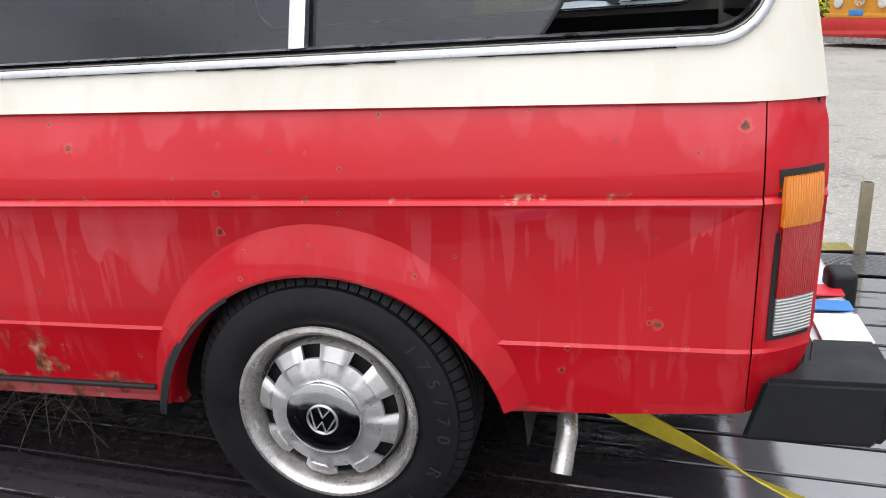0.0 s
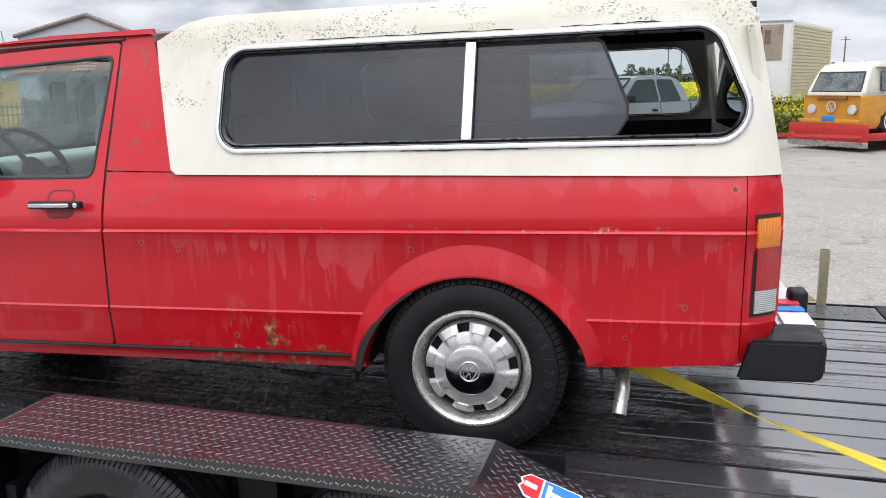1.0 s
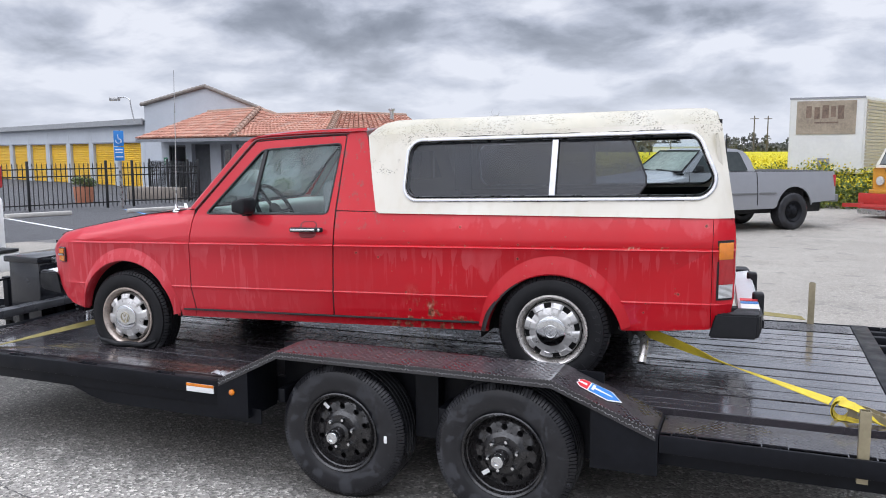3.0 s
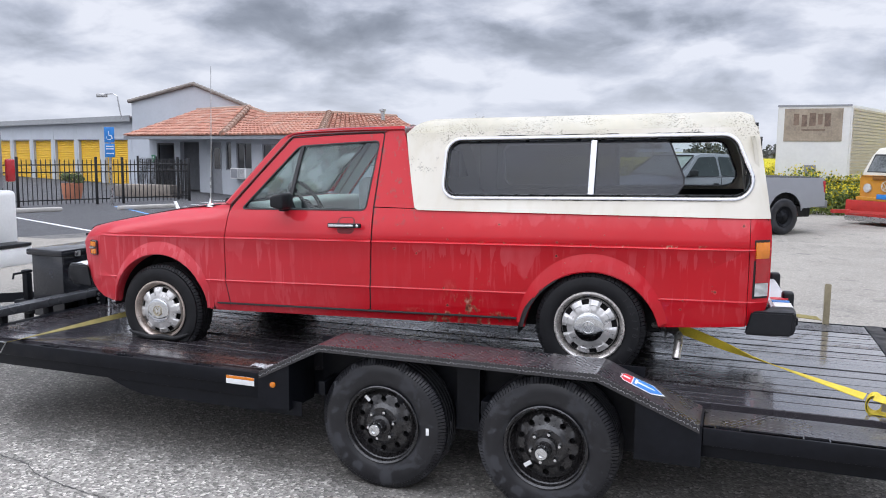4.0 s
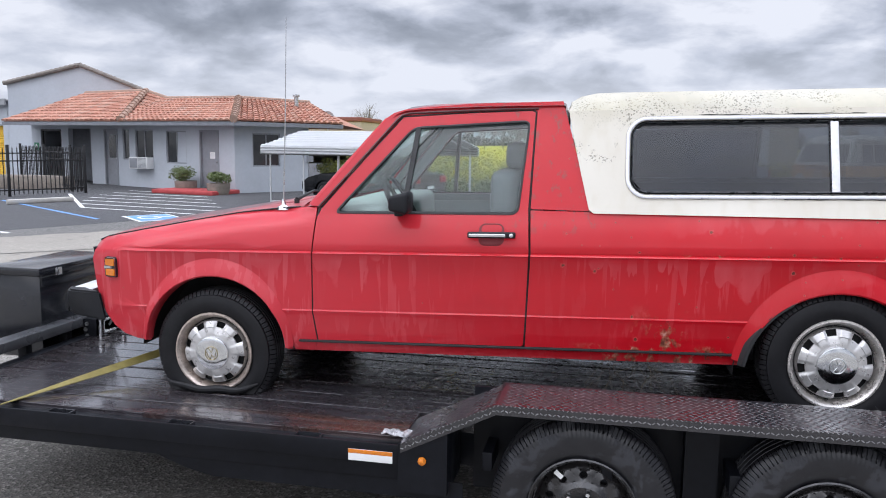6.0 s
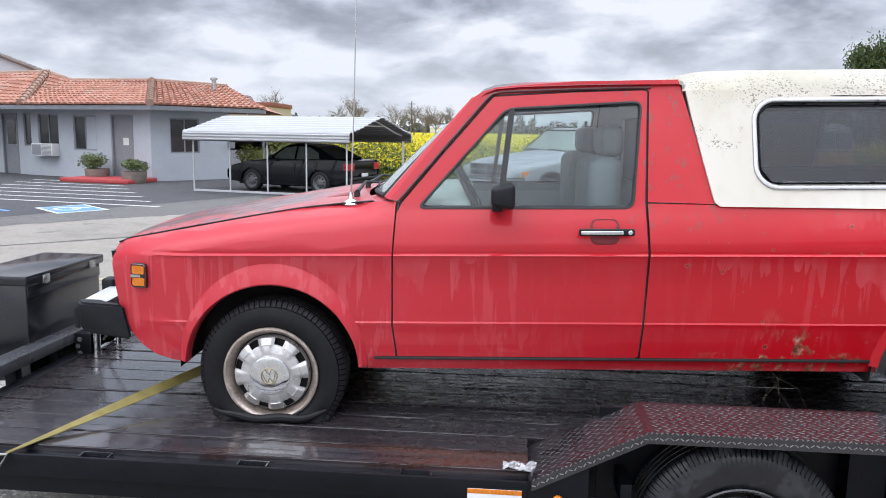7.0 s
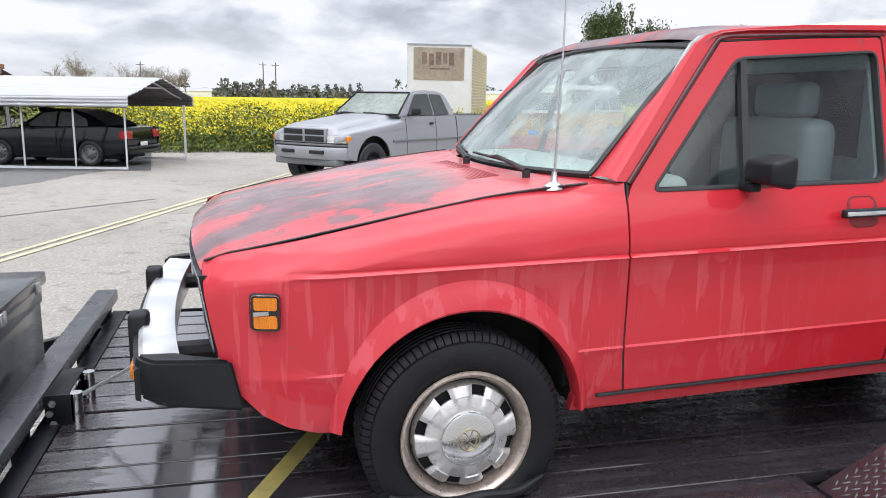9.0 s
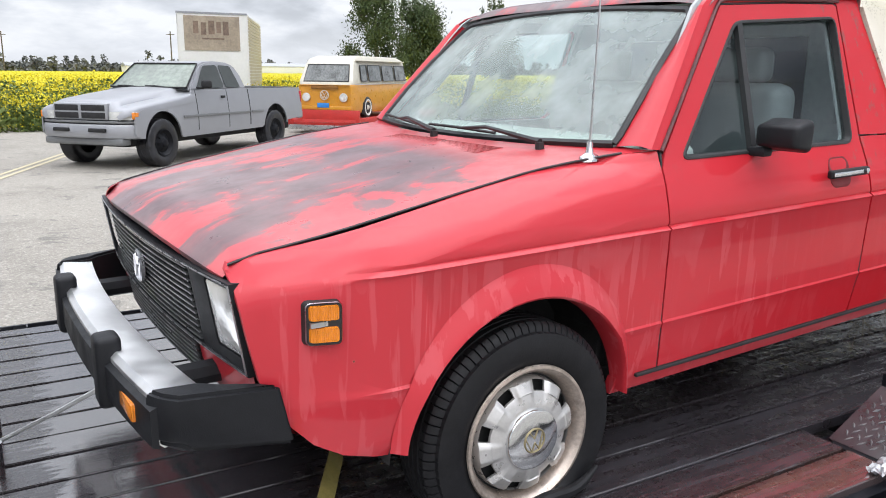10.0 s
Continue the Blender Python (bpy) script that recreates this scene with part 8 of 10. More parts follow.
for a, b in ((C0, C1), (C0 + CD, C1 + CD)):
    bm = bmesh.new()
    tube(bm, [a + Vector((0, 0, 0.03)), b + Vector((0, 0, 0.03))], 0.035, 4)
    part("base_rail", bm, M["post_grey"], carport)
bm = bmesh.new()
prof = []
for f, z in ((-0.06, EZ - 0.02), (-0.055, EZ + 0.20), (0.10, EZ + 0.30), (0.30, EZ + 0.47), (0.5, PZ), (0.70, EZ + 0.47), (0.90, EZ + 0.30), (1.055, EZ + 0.20), (1.06, EZ - 0.02)):
    prof.append((f, z))
# corrugation runs along the length
fine_prof = []
for (f0, z0), (f1, z1) in zip(prof, prof[1:]):
    k = 12
    upright = abs(f1 - f0) < 0.02
    for i in range(k):
        t_, rib = i / k, 1.0 if i % 4 in (1, 2) else 0.0
        out = math.copysign(0.006 * rib, f0 - 0.5) if upright else 0.0
        fine_prof.append((f0 + (f1 - f0) * t_ + out, z0 + (z1 - z0) * t_ + (0.0 if upright else 0.024 * rib)))
fine_prof.append(prof[-1])
along = (C1 - C0)
loft(bm, [[C0 - along * 0.04 + along * 1.08 * s + CD * f + Vector((0, 0, z)) for f, z in fine_prof] for s in (0, 0.5, 1)], closed=False, caps=False)
bmesh.ops.solidify(bm, geom=bm.faces[:], thickness=0.01)
part("roof", bm, M["white_steel"], carport, "white corrugated steel roof with sloped eaves", smooth=20)
# second sheet below the roof, darker than its white top
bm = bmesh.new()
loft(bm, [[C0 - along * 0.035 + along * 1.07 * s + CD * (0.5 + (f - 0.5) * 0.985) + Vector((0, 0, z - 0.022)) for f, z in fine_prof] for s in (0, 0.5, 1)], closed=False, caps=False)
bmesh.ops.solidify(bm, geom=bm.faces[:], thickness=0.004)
M["under_steel"] = plain("dark grey roof steel", (0.24, 0.235, 0.23), 0.5, 0.1, var=0.15)
part("lining", bm, M["under_steel"], carport, "dark grey underside of the roof sheets", smooth=20)
for s_ in (0.0, 0.5, 0.97):
    bm = bmesh.new()
    o_ = C0 + along * s_
    tube(bm, [o_ + CD * f + Vector((0, 0, z - 0.05)) for f, z in prof[1:-1]], 0.024, 6)
    part("rafter", bm, M["post_grey"], carport, "bent steel rafter")
    bm = bmesh.new()
    tube(bm, [o_ + CD * 0.27 + Vector((0, 0, EZ + 0.40)), o_ + CD * 0.73 + Vector((0, 0, EZ + 0.40))], 0.02, 6)
    part("tie_bar", bm, M["post_grey"], carport)
# ---- other vehicles ----
M["grey_low"] = plain("grey lower trim", (0.16, 0.165, 0.17), 0.4, 0.2, var=0.08)
M["black_car"] = plain("black car paint", (0.0055, 0.0065, 0.009), 0.10, var=0.2, bump=0)
M["black_car"].node_tree.nodes["Principled BSDF"].inputs["Specular IOR Level"].default_value = 0.32
M["yellow_car"] = plain("orange-yellow van paint", (0.52, 0.235, 0.018), 0.36, var=0.14, coat=0.3, bump=0)
M["cream_car"] = plain("cream van paint", (0.52, 0.495, 0.42), 0.40, var=0.10, coat=0.2, bump=0)
M["red_steel"] = plain("red trailer paint", (0.42, 0.025, 0.02), 0.4, var=0.15)
# opaque pane; the sky's light is put into its pale colour
M["pale_glass"] = plain("sky-lit vehicle glass", (0.12, 0.13, 0.13), 0.08, var=0.8, scale=3, bump=0)
M["van_vent"] = plain("grimy mustard vent", (0.20, 0.085, 0.012), 0.6, var=0.3)
M["car_glass_dark"] = plain("dark saloon glass", (0.10, 0.115, 0.105), 0.07, var=0.3, scale=2, bump=0)
M["semi_white"] = plain("chalky white trailer paint", (0.66, 0.66, 0.64), 0.55, var=0.07, scale=1.5)
M["semi_tan"] = plain("tan ribbed siding", (0.50, 0.45, 0.36), 0.6, var=0.12, scale=2)
M["old_sign"] = plain("faded brown sign board", (0.30, 0.25, 0.19), 0.7, var=0.3, scale=2.5)
M["old_print"] = plain("faded dark print", (0.17, 0.12, 0.09), 0.7, var=0.4, scale=4)


def body_loft(sections, ny=9):
    """A vehicle's skin from sections along its length: (x, z_low, z_high, half width low, half width high)."""
    bm = bmesh.new()
    rings = []
    for x, z0, z1, w0, w1 in sections:
        ring = []
        for f in (0.0, 0.12, 0.35, 0.6, 0.85, 0.95, 1.0):
            z = z0 + (z1 - z0) * f
            w = w0 + (w1 - w0) * f
            bulge = 1.0 - (0.05 if f in (0.0, 1.0) else 0.012 if f in (0.12, 0.95) else 0)
            ring.append((x, -w * bulge, z))
        ring += [(x, -y, z) for x_, y, z in reversed(ring)]
        rings.append(ring)
    loft(bm, rings)
    bmesh.ops.recalc_face_normals(bm, faces=bm.faces[:])
    return bm


def vehicle_side(outline, y_low, y_high, z_low, z_high, thick=0.03):
    """Side skin from an (x, z) outline, leaning in from z_low to z_high."""
    bm = bmesh.new()
    vs = [bm.verts.new((x, 0, z)) for x, z in outline]
    es = [bm.edges.new((vs[i], vs[(i + 1) % len(vs)])) for i in range(len(vs))]
    bmesh.ops.triangle_fill(bm, use_beauty=True, edges=es, normal=(0, -1, 0))
    zs = np.linspace(z_low, z_high, 7)
    for z in zs[1:-1]:
        bmesh.ops.bisect_plane(bm, geom=bm.verts[:] + bm.edges[:] + bm.faces[:], plane_co=(0, 0, z), plane_no=(0, 0, 1))
    for v in bm.verts:
        f = (v.co.z - z_low) / (z_high - z_low)
        v.co.y = y_low + (y_high - y_low) * f ** 2 - 0.02 * math.sin(math.pi * min(1, max(0, f)))
    r = bmesh.ops.extrude_edge_only(bm, edges=[e_ for e_ in bm.edges if len(e_.link_faces) == 1])
    bmesh.ops.translate(bm, verts=[v for v in r["geom"] if isinstance(v, bmesh.types.BMVert)], vec=(0, thick, 0))
    bmesh.ops.recalc_face_normals(bm, faces=bm.faces[:])
    return bm


def flip_y(bm, w):
    for v in bm.verts:
        v.co.y = w - v.co.y
    bmesh.ops.reverse_faces(bm, faces=bm.faces[:])
    return bm


def far_wheel(parent, x, y, R, w, right, face, rim_r=0.6, label="black tyre on a steel wheel"):
    bm = tyre_bm(R, R * rim_r, w, 0.0, 60)
    t = raw("wheel", bm, M["tyre"], parent, label)
    t.matrix_basis = pose(x, y, R, 0, 0, 180 if right else 0)
    bm = bmesh.new()
    a = R * rim_r
    lathe(bm, [(a * 1.03, -0.004), (a * 0.97, -0.006), (a * 0.90, 0.02), (a * 0.72, 0.045), (a * 0.5, 0.02), (a * 0.34, 0.0), (a * 0.30, -0.02), (a * 0.2, -0.03), (0, -0.032)], 32,
          keep=lambda k, i: not (k == 3 and i % 4 == 0))
    raw("rim", bm, face, t)
    bm = bmesh.new()
    lathe(bm, [(a, 0.06), (0, 0.06)], 24)
    raw("drum", bm, M["dark"], t)
    return t


def prism_part(name, pts_left, pts_right, material, parent, label="", bevel=0.02):
    """A solid between two side outlines."""
    bm = bmesh.new()
    loft(bm, [pts_left, pts_right])
    bmesh.ops.recalc_face_normals(bm, faces=bm.faces[:])
    if bevel:
        bmesh.ops.bevel(bm, geom=[e_ for e_ in bm.edges if e_.calc_face_angle(0) > 0.35], offset=bevel, segments=2, affect="EDGES")
    return raw(name, bm, material, parent, label)


def vquad(pts, y, lean, material, parent, name, label=""):
    """A pane set in a flank; lean: how far it leans in per metre of height above its lowest point."""
    z0 = min(z for _, z in pts)
    bm = bmesh.new()
    ring = [(x, y + lean * (z - z0), z) for x, z in pts]
    loft(bm, [ring, [(x, yy - 0.008, z) for x, yy, z in ring]])
    bmesh.ops.recalc_face_normals(bm, faces=bm.faces[:])
    return raw(name, bm, material, parent, label)


# silver pickup, with its nose to the road
FLW, RLW = Vector((-0.46, 12.45, 0)), Vector((2.42, 14.80, 0))
axis = (RLW - FLW).normalized()
WB = (RLW - FLW).length
yaw_r = math.degrees(math.atan2(axis.y, axis.x))
ram = thing("silver_pickup", Matrix.Translation(FLW) @ Matrix.Rotation(radians(yaw_r), 4, "Z"), "silver extended-cab pickup hitched to a red trailer", "pickup truck")
RW = 1.86
rf = 0.40


def arch_pts(x, z, r, a0=180, a1=0, n=12):
    return arc(x, z, r, a0, a1, n)


M["silver"] = plain("silver car paint", (0.27, 0.275, 0.292), 0.36, 0.25, var=0.05, scale=0.8, bump=0, rvar=0.03)
# opaque screen, its pale green base standing for reflected sky
M["far_screen"] = plain("sky-lit windscreen glass", (0.125, 0.150, 0.125), 0.10, var=0.5, scale=1.6, bump=0)
M["far_glass"] = plain("dark vehicle glass", (0.035, 0.042, 0.042), 0.10, var=0.3, scale=1.2, bump=0)
M["far_glass"].node_tree.nodes["Principled BSDF"].inputs["Specular IOR Level"].default_value = 0.4
lower = [(-0.70, 0.56), (-0.50, 0.50)] + arch_pts(0, 0.44, 0.49, 172, 8) + [(0.52, 0.46), (WB - 0.54, 0.48)] + arch_pts(WB, 0.46, 0.48, 172, 8) + [(WB + 0.5, 0.58), (WB + 1.14, 0.62), (WB + 1.14, 1.25), (2.35, 1.27), (0.9, 1.26),
         (0.75, 1.10), (0.0, 1.02), (-0.50, 0.96), (-0.70, 0.92)]


def flank_y(z):
    f = (z - 0.42) / 0.84
    return 0.05 * f ** 2 - 0.02 * math.sin(math.pi * min(1, max(0, f)))


for right in (False, True):
    bm = vehicle_side(lower, 0.0, 0.05, 0.42, 1.26)
    raw("flank", flip_y(bm, RW) if right else bm, M["silver"], ram, "silver flank with round wheel openings")
# wings and bonnet in one crowned skin
bm = bmesh.new()
rings = []
for x, inset, zl, zf, zc in ((-0.82, 0.20, 0.80, 0.86, 0.94), (-0.80, 0.12, 0.84, 0.93, 1.03), (-0.74, 0.05, 0.88, 0.985, 1.09), (-0.60, 0.015, 0.90, 1.02, 1.125), (-0.30, 0.0, 0.92, 1.06, 1.165), (0.10, 0.0, 0.96, 1.105, 1.21),
                             (0.50, 0.0, 1.0, 1.15, 1.255), (0.84, 0.005, 1.05, 1.20, 1.29), (0.95, 0.02, 1.05, 1.22, 1.30)):
    half = [(inset, zl), (inset + 0.004, zf - 0.06), (inset + 0.03, zf - 0.018), (inset + 0.09, zf), (0.30, zf + 0.012), (0.345, zc - 0.025), (0.40, zc), (0.65, zc + 0.012), (RW / 2, zc + 0.018)]
    half = [(max(y, inset), z) for y, z in half]
    rings.append([(x, y, z) for y, z in half] + [(x, RW - y, z) for y, z in reversed(half[:-1])])
loft(bm, rings, closed=False, caps=False)
bmesh.ops.recalc_face_normals(bm, faces=bm.faces[:])
raw("bonnet", bm, M["silver"], ram, "silver bonnet with raised centre", 50)
# cab
cab_l = [(0.84, 0.07, 1.25), (1.05, 0.13, 1.42), (1.40, 0.23, 1.70), (1.62, 0.26, 1.755), (1.95, 0.27, 1.77), (2.34, 0.26, 1.75), (2.54, 0.22, 1.69), (2.66, 0.15, 1.50), (2.72, 0.07, 1.25)]
cab_r = [(x, RW - y, z) for x, y, z in cab_l]
prism_part("cab", cab_l, cab_r, M["silver"], ram, "silver extended cab", 0.03)
bm = bmesh.new()
rows = []
for f in (0.0, 0.5, 1.0):
    rows.append([(0.86 + 0.52 * f - 0.05 * (1 - u * u), RW / 2 + u * (0.80 - 0.13 * f), 1.285 + 0.41 * f + 0.012) for u in (-1, -0.6, -0.2, 0.2, 0.6, 1)])
loft(bm, rows, closed=False, caps=False)
bmesh.ops.recalc_face_normals(bm, faces=bm.faces[:])
if bm.faces[0].normal.x > 0:
    bmesh.ops.reverse_faces(bm, faces=bm.faces[:])
ws_far = raw("windscreen", bm, M["far_screen"], ram, "pale sky-lit windscreen")
bm = bmesh.new()
tube(bm, [(0.85 + 0.53 * f - 0.05 * (1 - u * u), RW / 2 + u * (0.81 - 0.13 * f), 1.285 + 0.42 * f + 0.012) for u, f in ((-1, 0), (-0.5, 0), (0, 0), (0.5, 0), (1, 0), (1, 0.5), (1, 1), (0.5, 1), (0, 1), (-0.5, 1), (-1, 1), (-1, 0.5), (-1, 0))], 0.016, 6)
raw("windscreen_seal", bm, M["dark"], ws_far, "black rubber seal")
lean = 0.36
vquad(round_poly([(1.08, 1.29), (1.49, 1.685), (1.92, 1.70), (1.94, 1.29)], 0.05, 3), 0.073, lean, M["far_glass"], ram, "side_window")
vquad(round_poly([(2.0, 1.29), (1.98, 1.70), (2.36, 1.685), (2.50, 1.29)], 0.05, 3), 0.073, lean, M["far_glass"], ram, "side_window")
for x in (0.98, 1.96, 2.71):
    bm = bmesh.new()
    tube(bm, [(x, flank_y(z) - 0.001, z) for z in (0.56, 0.7, 0.85, 1.0, 1.12, 1.25)], 0.006 if x < 2.5 else 0.010, 6)
    raw("shut_line", bm, M["dark"], ram)
raw("bed_liner", rbox(2.80, WB + 1.08, 0.10, RW - 0.10, 1.255, 1.268, 0.004), M["dark"], ram)
raw("side_moulding", rbox(0.54, 2.68, -0.034, -0.010, 0.79, 0.835, 0.008), M["grey_low"], ram)
raw("side_moulding", rbox(2.75, WB - 0.52, -0.034, -0.010, 0.79, 0.835, 0.008), M["grey_low"], ram)
raw("door_handle", rbox(1.74, 1.86, -0.012, 0.02, 1.10, 1.145, 0.010), M["dark"], ram, "black door handle")
mir = raw("door_mirror", rbox(1.06, 1.17, -0.22, -0.02, 1.29, 1.43, 0.045, 3), M["dark"], ram, "black door mirror")
raw("mirror_arm", rbox(1.09, 1.15, -0.05, 0.09, 1.275, 1.31, 0.01), M["dark"], mir)
# nose
gr = raw("grille", rbox(-0.86, -0.74, 0.40, RW - 0.40, 0.80, 1.075, 0.03, 3), M["silver"], ram, "silver cross-bar grille")
for ya, yb in ((0.435, RW / 2 - 0.025), (RW / 2 + 0.025, RW - 0.435)):
    for za, zb in ((0.825, 0.925), (0.945, 1.045)):
        raw("grille_opening", rbox(-0.866, -0.82, ya, yb, za, zb, 0.012), M["dark"], gr)
for ya, yb, s_ in ((0.10, 0.385, 1), (RW - 0.385, RW - 0.10, -1)):
    bm = bmesh.new()
    rings = []
    for k in range(6):
        f = k / 5
        y = (0.385 - 0.385 * f) if s_ > 0 else RW - (0.385 - 0.385 * f)
        x = -0.835 + 0.17 * f ** 2.2
        rings.append([(x, y, 0.81), (x, y, 0.94), (x + 0.04, y, 0.94), (x + 0.04, y, 0.81)])
    loft(bm, rings)
    bmesh.ops.recalc_face_normals(bm, faces=bm.faces[:])
    hl = raw("headlamp", bm, M["clear_lens"], ram, "clear wrap-round headlamp")
    raw("indicator", rbox(-0.72, -0.60, -0.006 if s_ > 0 else RW - 0.05, 0.05 if s_ > 0 else RW + 0.006, 0.82, 0.93, 0.015), M["amber"], hl, "amber corner lens")


def wrap_bar(z0, z1, out, name, material, parent, label=""):
    """A bar that wraps round the nose."""
    bm = bmesh.new()
    rings = []
    for k in range(21):
        u = -1 + k / 10
        x = -0.90 - out + 0.10 * u * u + 0.16 * abs(u) ** 8
        y = RW / 2 + u * (RW / 2 + 0.005 + out * 0.3)
        rings.append([(x, y, z0 + 0.02), (x - 0.012, y, z0 + 0.05), (x - 0.012, y, z1 - 0.03), (x + 0.01, y, z1), (x + 0.12, y, z1), (x + 0.12, y, z0)])
    loft(bm, rings)
    bmesh.ops.recalc_face_normals(bm, faces=bm.faces[:])
    return raw(name, bm, material, parent, label, 50)


bp = wrap_bar(0.50, 0.735, 0.0, "bumper", M["silver"], ram, "silver wrap-round front bumper")
wrap_bar(0.735, 0.79, -0.015, "bumper_top", M["grey_low"], bp, "dark bumper step pad")
for ya in (0.42, RW - 0.74):
    raw("bumper_slot", rbox(-0.93, -0.85, ya, ya + 0.32, 0.615, 0.675, 0.012), M["dark"], bp)
raw("valance", rbox(-0.84, -0.62, 0.16, RW - 0.16, 0.40, 0.52, 0.03), M["grey_low"], ram)
for y in (0.55, 1.15):
    bm = bmesh.new()
    tube(bm, [(0.84, y, 1.305), (0.80, y + 0.2, 1.325), (0.83, y + 0.42, 1.32)], 0.010, 5)
    raw("wiper", bm, M["dark"], ram)
raw("rear_bumper", rbox(WB + 1.10, WB + 1.30, 0.05, RW - 0.05, 0.58, 0.74, 0.02), M["grey_low"], ram)
raw("tail_lamp", rbox(WB + 1.10, WB + 1.155, 0.0, 0.16, 0.85, 1.18, 0.015), M["red_lens"], ram, "red tail lamp")
raw("tail_lamp", rbox(WB + 1.10, WB + 1.155, RW - 0.16, RW, 0.85, 1.18, 0.015), M["red_lens"], ram, "red tail lamp")
raw("tailgate", rbox(WB + 1.08, WB + 1.145, 0.14, RW - 0.14, 0.68, 1.245, 0.015), M["silver"], ram)
raw("chassis", rbox(-0.6, WB + 1.0, 0.25, RW - 0.25, 0.36, 0.62, 0.03), M["dark"], ram)
raw("wheel_well", rbox(-0.5, WB + 0.5, 0.24, RW - 0.24, 0.5, 1.0, 0.03), M["dark"], ram)
for x in (0.0, WB):
    far_wheel(ram, x, 0.0, rf, 0.29, False, M["steel_black"], 0.56, "chunky black tyre on a dark wheel")
    far_wheel(ram, x, RW, rf, 0.29, True, M["steel_black"], 0.56, "chunky black tyre on a dark wheel")

# red flat trailer and the two-tone van on it
SX = 7.75
rt = thing("red_trailer", ram.matrix_basis @ pose(SX, -0.12, 0), "red flat trailer behind the silver pickup", "trailer")
raw("front_board", rbox(0.0, 0.08, 0.0, 2.1, 0.22, 0.62, 0.01), M["red_steel"], rt, "red steel front board")
raw("board_edge", rbox(-0.004, 0.084, -0.01, 2.11, 0.09, 0.22, 0.01), M["zinc"], rt)
for y in (0.0, 2.02):
    raw("side_rail", rbox(0.08, 6.2, y, y + 0.08, 0.26, 0.42, 0.01), M["red_steel"], rt)
raw("deck", rbox(0.08, 6.2, 0.08, 2.02, 0.30, 0.38, 0.01), M["red_steel"], rt)
bm = bmesh.new()
for y in (0.1, 2.0):
    tube(bm, [(0.05, y, 0.34), (-1.15, 1.05, 0.40)], 0.05, 4)
tube(bm, [(-1.1, 1.05, 0.40), (-1.62, 1.05, 0.42)], 0.06, 4)
raw("tongue", bm, M["red_steel"], rt)
for x in (3.2, 4.0):
    far_wheel(rt, x, -0.16, 0.30, 0.2, False, M["zinc"])
    far_wheel(rt, x, 2.26, 0.30, 0.2, True, M["zinc"])

van = thing("camper_van", ram.matrix_basis @ pose(SX + 0.12, 0.10, 0.38), "orange-yellow and cream air-cooled camper van standing on the red trailer", "van")
VW_, VL = 1.62, 4.2
vb = 0.16


bm = body_loft([(0.02, 0.26, 0.86, 0.66, 0.70), (-0.02, 0.22, 0.88, 0.74, 0.76), (0.10, vb, 0.90, 0.80, 0.80), (0.5, vb, 0.90, 0.81, 0.80), (VL - 0.3, vb, 0.90, 0.81, 0.80), (VL - 0.05, 0.24, 0.90, 0.76, 0.76), (VL, 0.30, 0.88, 0.68, 0.68)])
for v in bm.verts:
    v.co.y += VW_ / 2
raw("lower_body", bm, M["yellow_car"], van, "orange-yellow lower body")
bm = body_loft([(0.03, 0.87, 0.90, 0.72, 0.70), (0.10, 0.88, 1.00, 0.79, 0.77), (0.30, 0.89, 1.42, 0.80, 0.70), (0.42, 0.89, 1.56, 0.80, 0.66), (0.8, 0.89, 1.645, 0.80, 0.60), (VL - 0.6, 0.89, 1.645, 0.80, 0.60), (VL - 0.16, 0.89, 1.56, 0.79, 0.62), (VL - 0.03, 0.89, 1.0, 0.74, 0.70)])
for v in bm.verts:
    v.co.y += VW_ / 2
raw("upper_body", bm, M["cream_car"], van, "cream upper body and roof")
raw("roof_edge", rbox(0.5, VL - 0.3, 0.06, VW_ - 0.06, 1.505, 1.53, 0.01), M["cream_car"], van)
# panes
xs = [(0.46, 0.98), (1.10, 1.95), (2.08, 2.92), (3.05, 3.85)]
for xa, xb in xs:
    vquad([(xa + (0.1 if xa < 0.5 else 0), 0.98), (xa + (0.16 if xa < 0.5 else 0), 1.40), (xb, 1.40), (xb, 0.98)], 0.012, 0.17, M["pale_glass"], van, "side_window")
bm = bmesh.new()
ring = [(0.10, 0.16, 0.97), (0.285, 0.22, 1.40), (0.285, VW_ - 0.22, 1.40), (0.10, VW_ - 0.16, 0.97)]
loft(bm, [ring, [(x - 0.02, y, z + 0.004) for x, y, z in ring]])
bmesh.ops.recalc_face_normals(bm, faces=bm.faces[:])
vws = raw("windscreen", bm, M["pale_glass"], van, "wide windscreen")
bm = bmesh.new()
tube(bm, [(x - 0.012, y, z) for x, y, z in ring + ring[:1]], 0.022, 6)
raw("windscreen_seal", bm, M["rubber"], vws, "black rubber seal")
for xa, xb in xs:
    bm = bmesh.new()
    tube(bm, [(x, 0.004 + 0.17 * (z - 0.98), z) for x, z in ((xa + (0.1 if xa < 0.5 else 0), 0.98), (xa + (0.16 if xa < 0.5 else 0), 1.40), (xb, 1.40), (xb, 0.98), (xa + (0.1 if xa < 0.5 else 0), 0.98))], 0.011, 6)
    raw("window_seal", bm, M["rubber"], van)
for y in (0.27, VW_ - 0.27):
    bm = bmesh.new()
    lathe(bm, [(0.115, 0.03), (0.115, 0.0), (0.10, -0.015), (0.095, -0.01), (0.0, -0.03)], 24, pose(-0.02, y, 0.56, 0, 0, -90))
    raw("headlamp", bm, M["clear_lens"], van, "round headlamp in a bright ring")
bm = bmesh.new()
tube(bm, [(-0.03, VW_ / 2 + 0.12 * math.cos(radians(a)), 0.62 + 0.12 * math.sin(radians(a))) for a in range(0, 361, 20)], 0.012, 5)
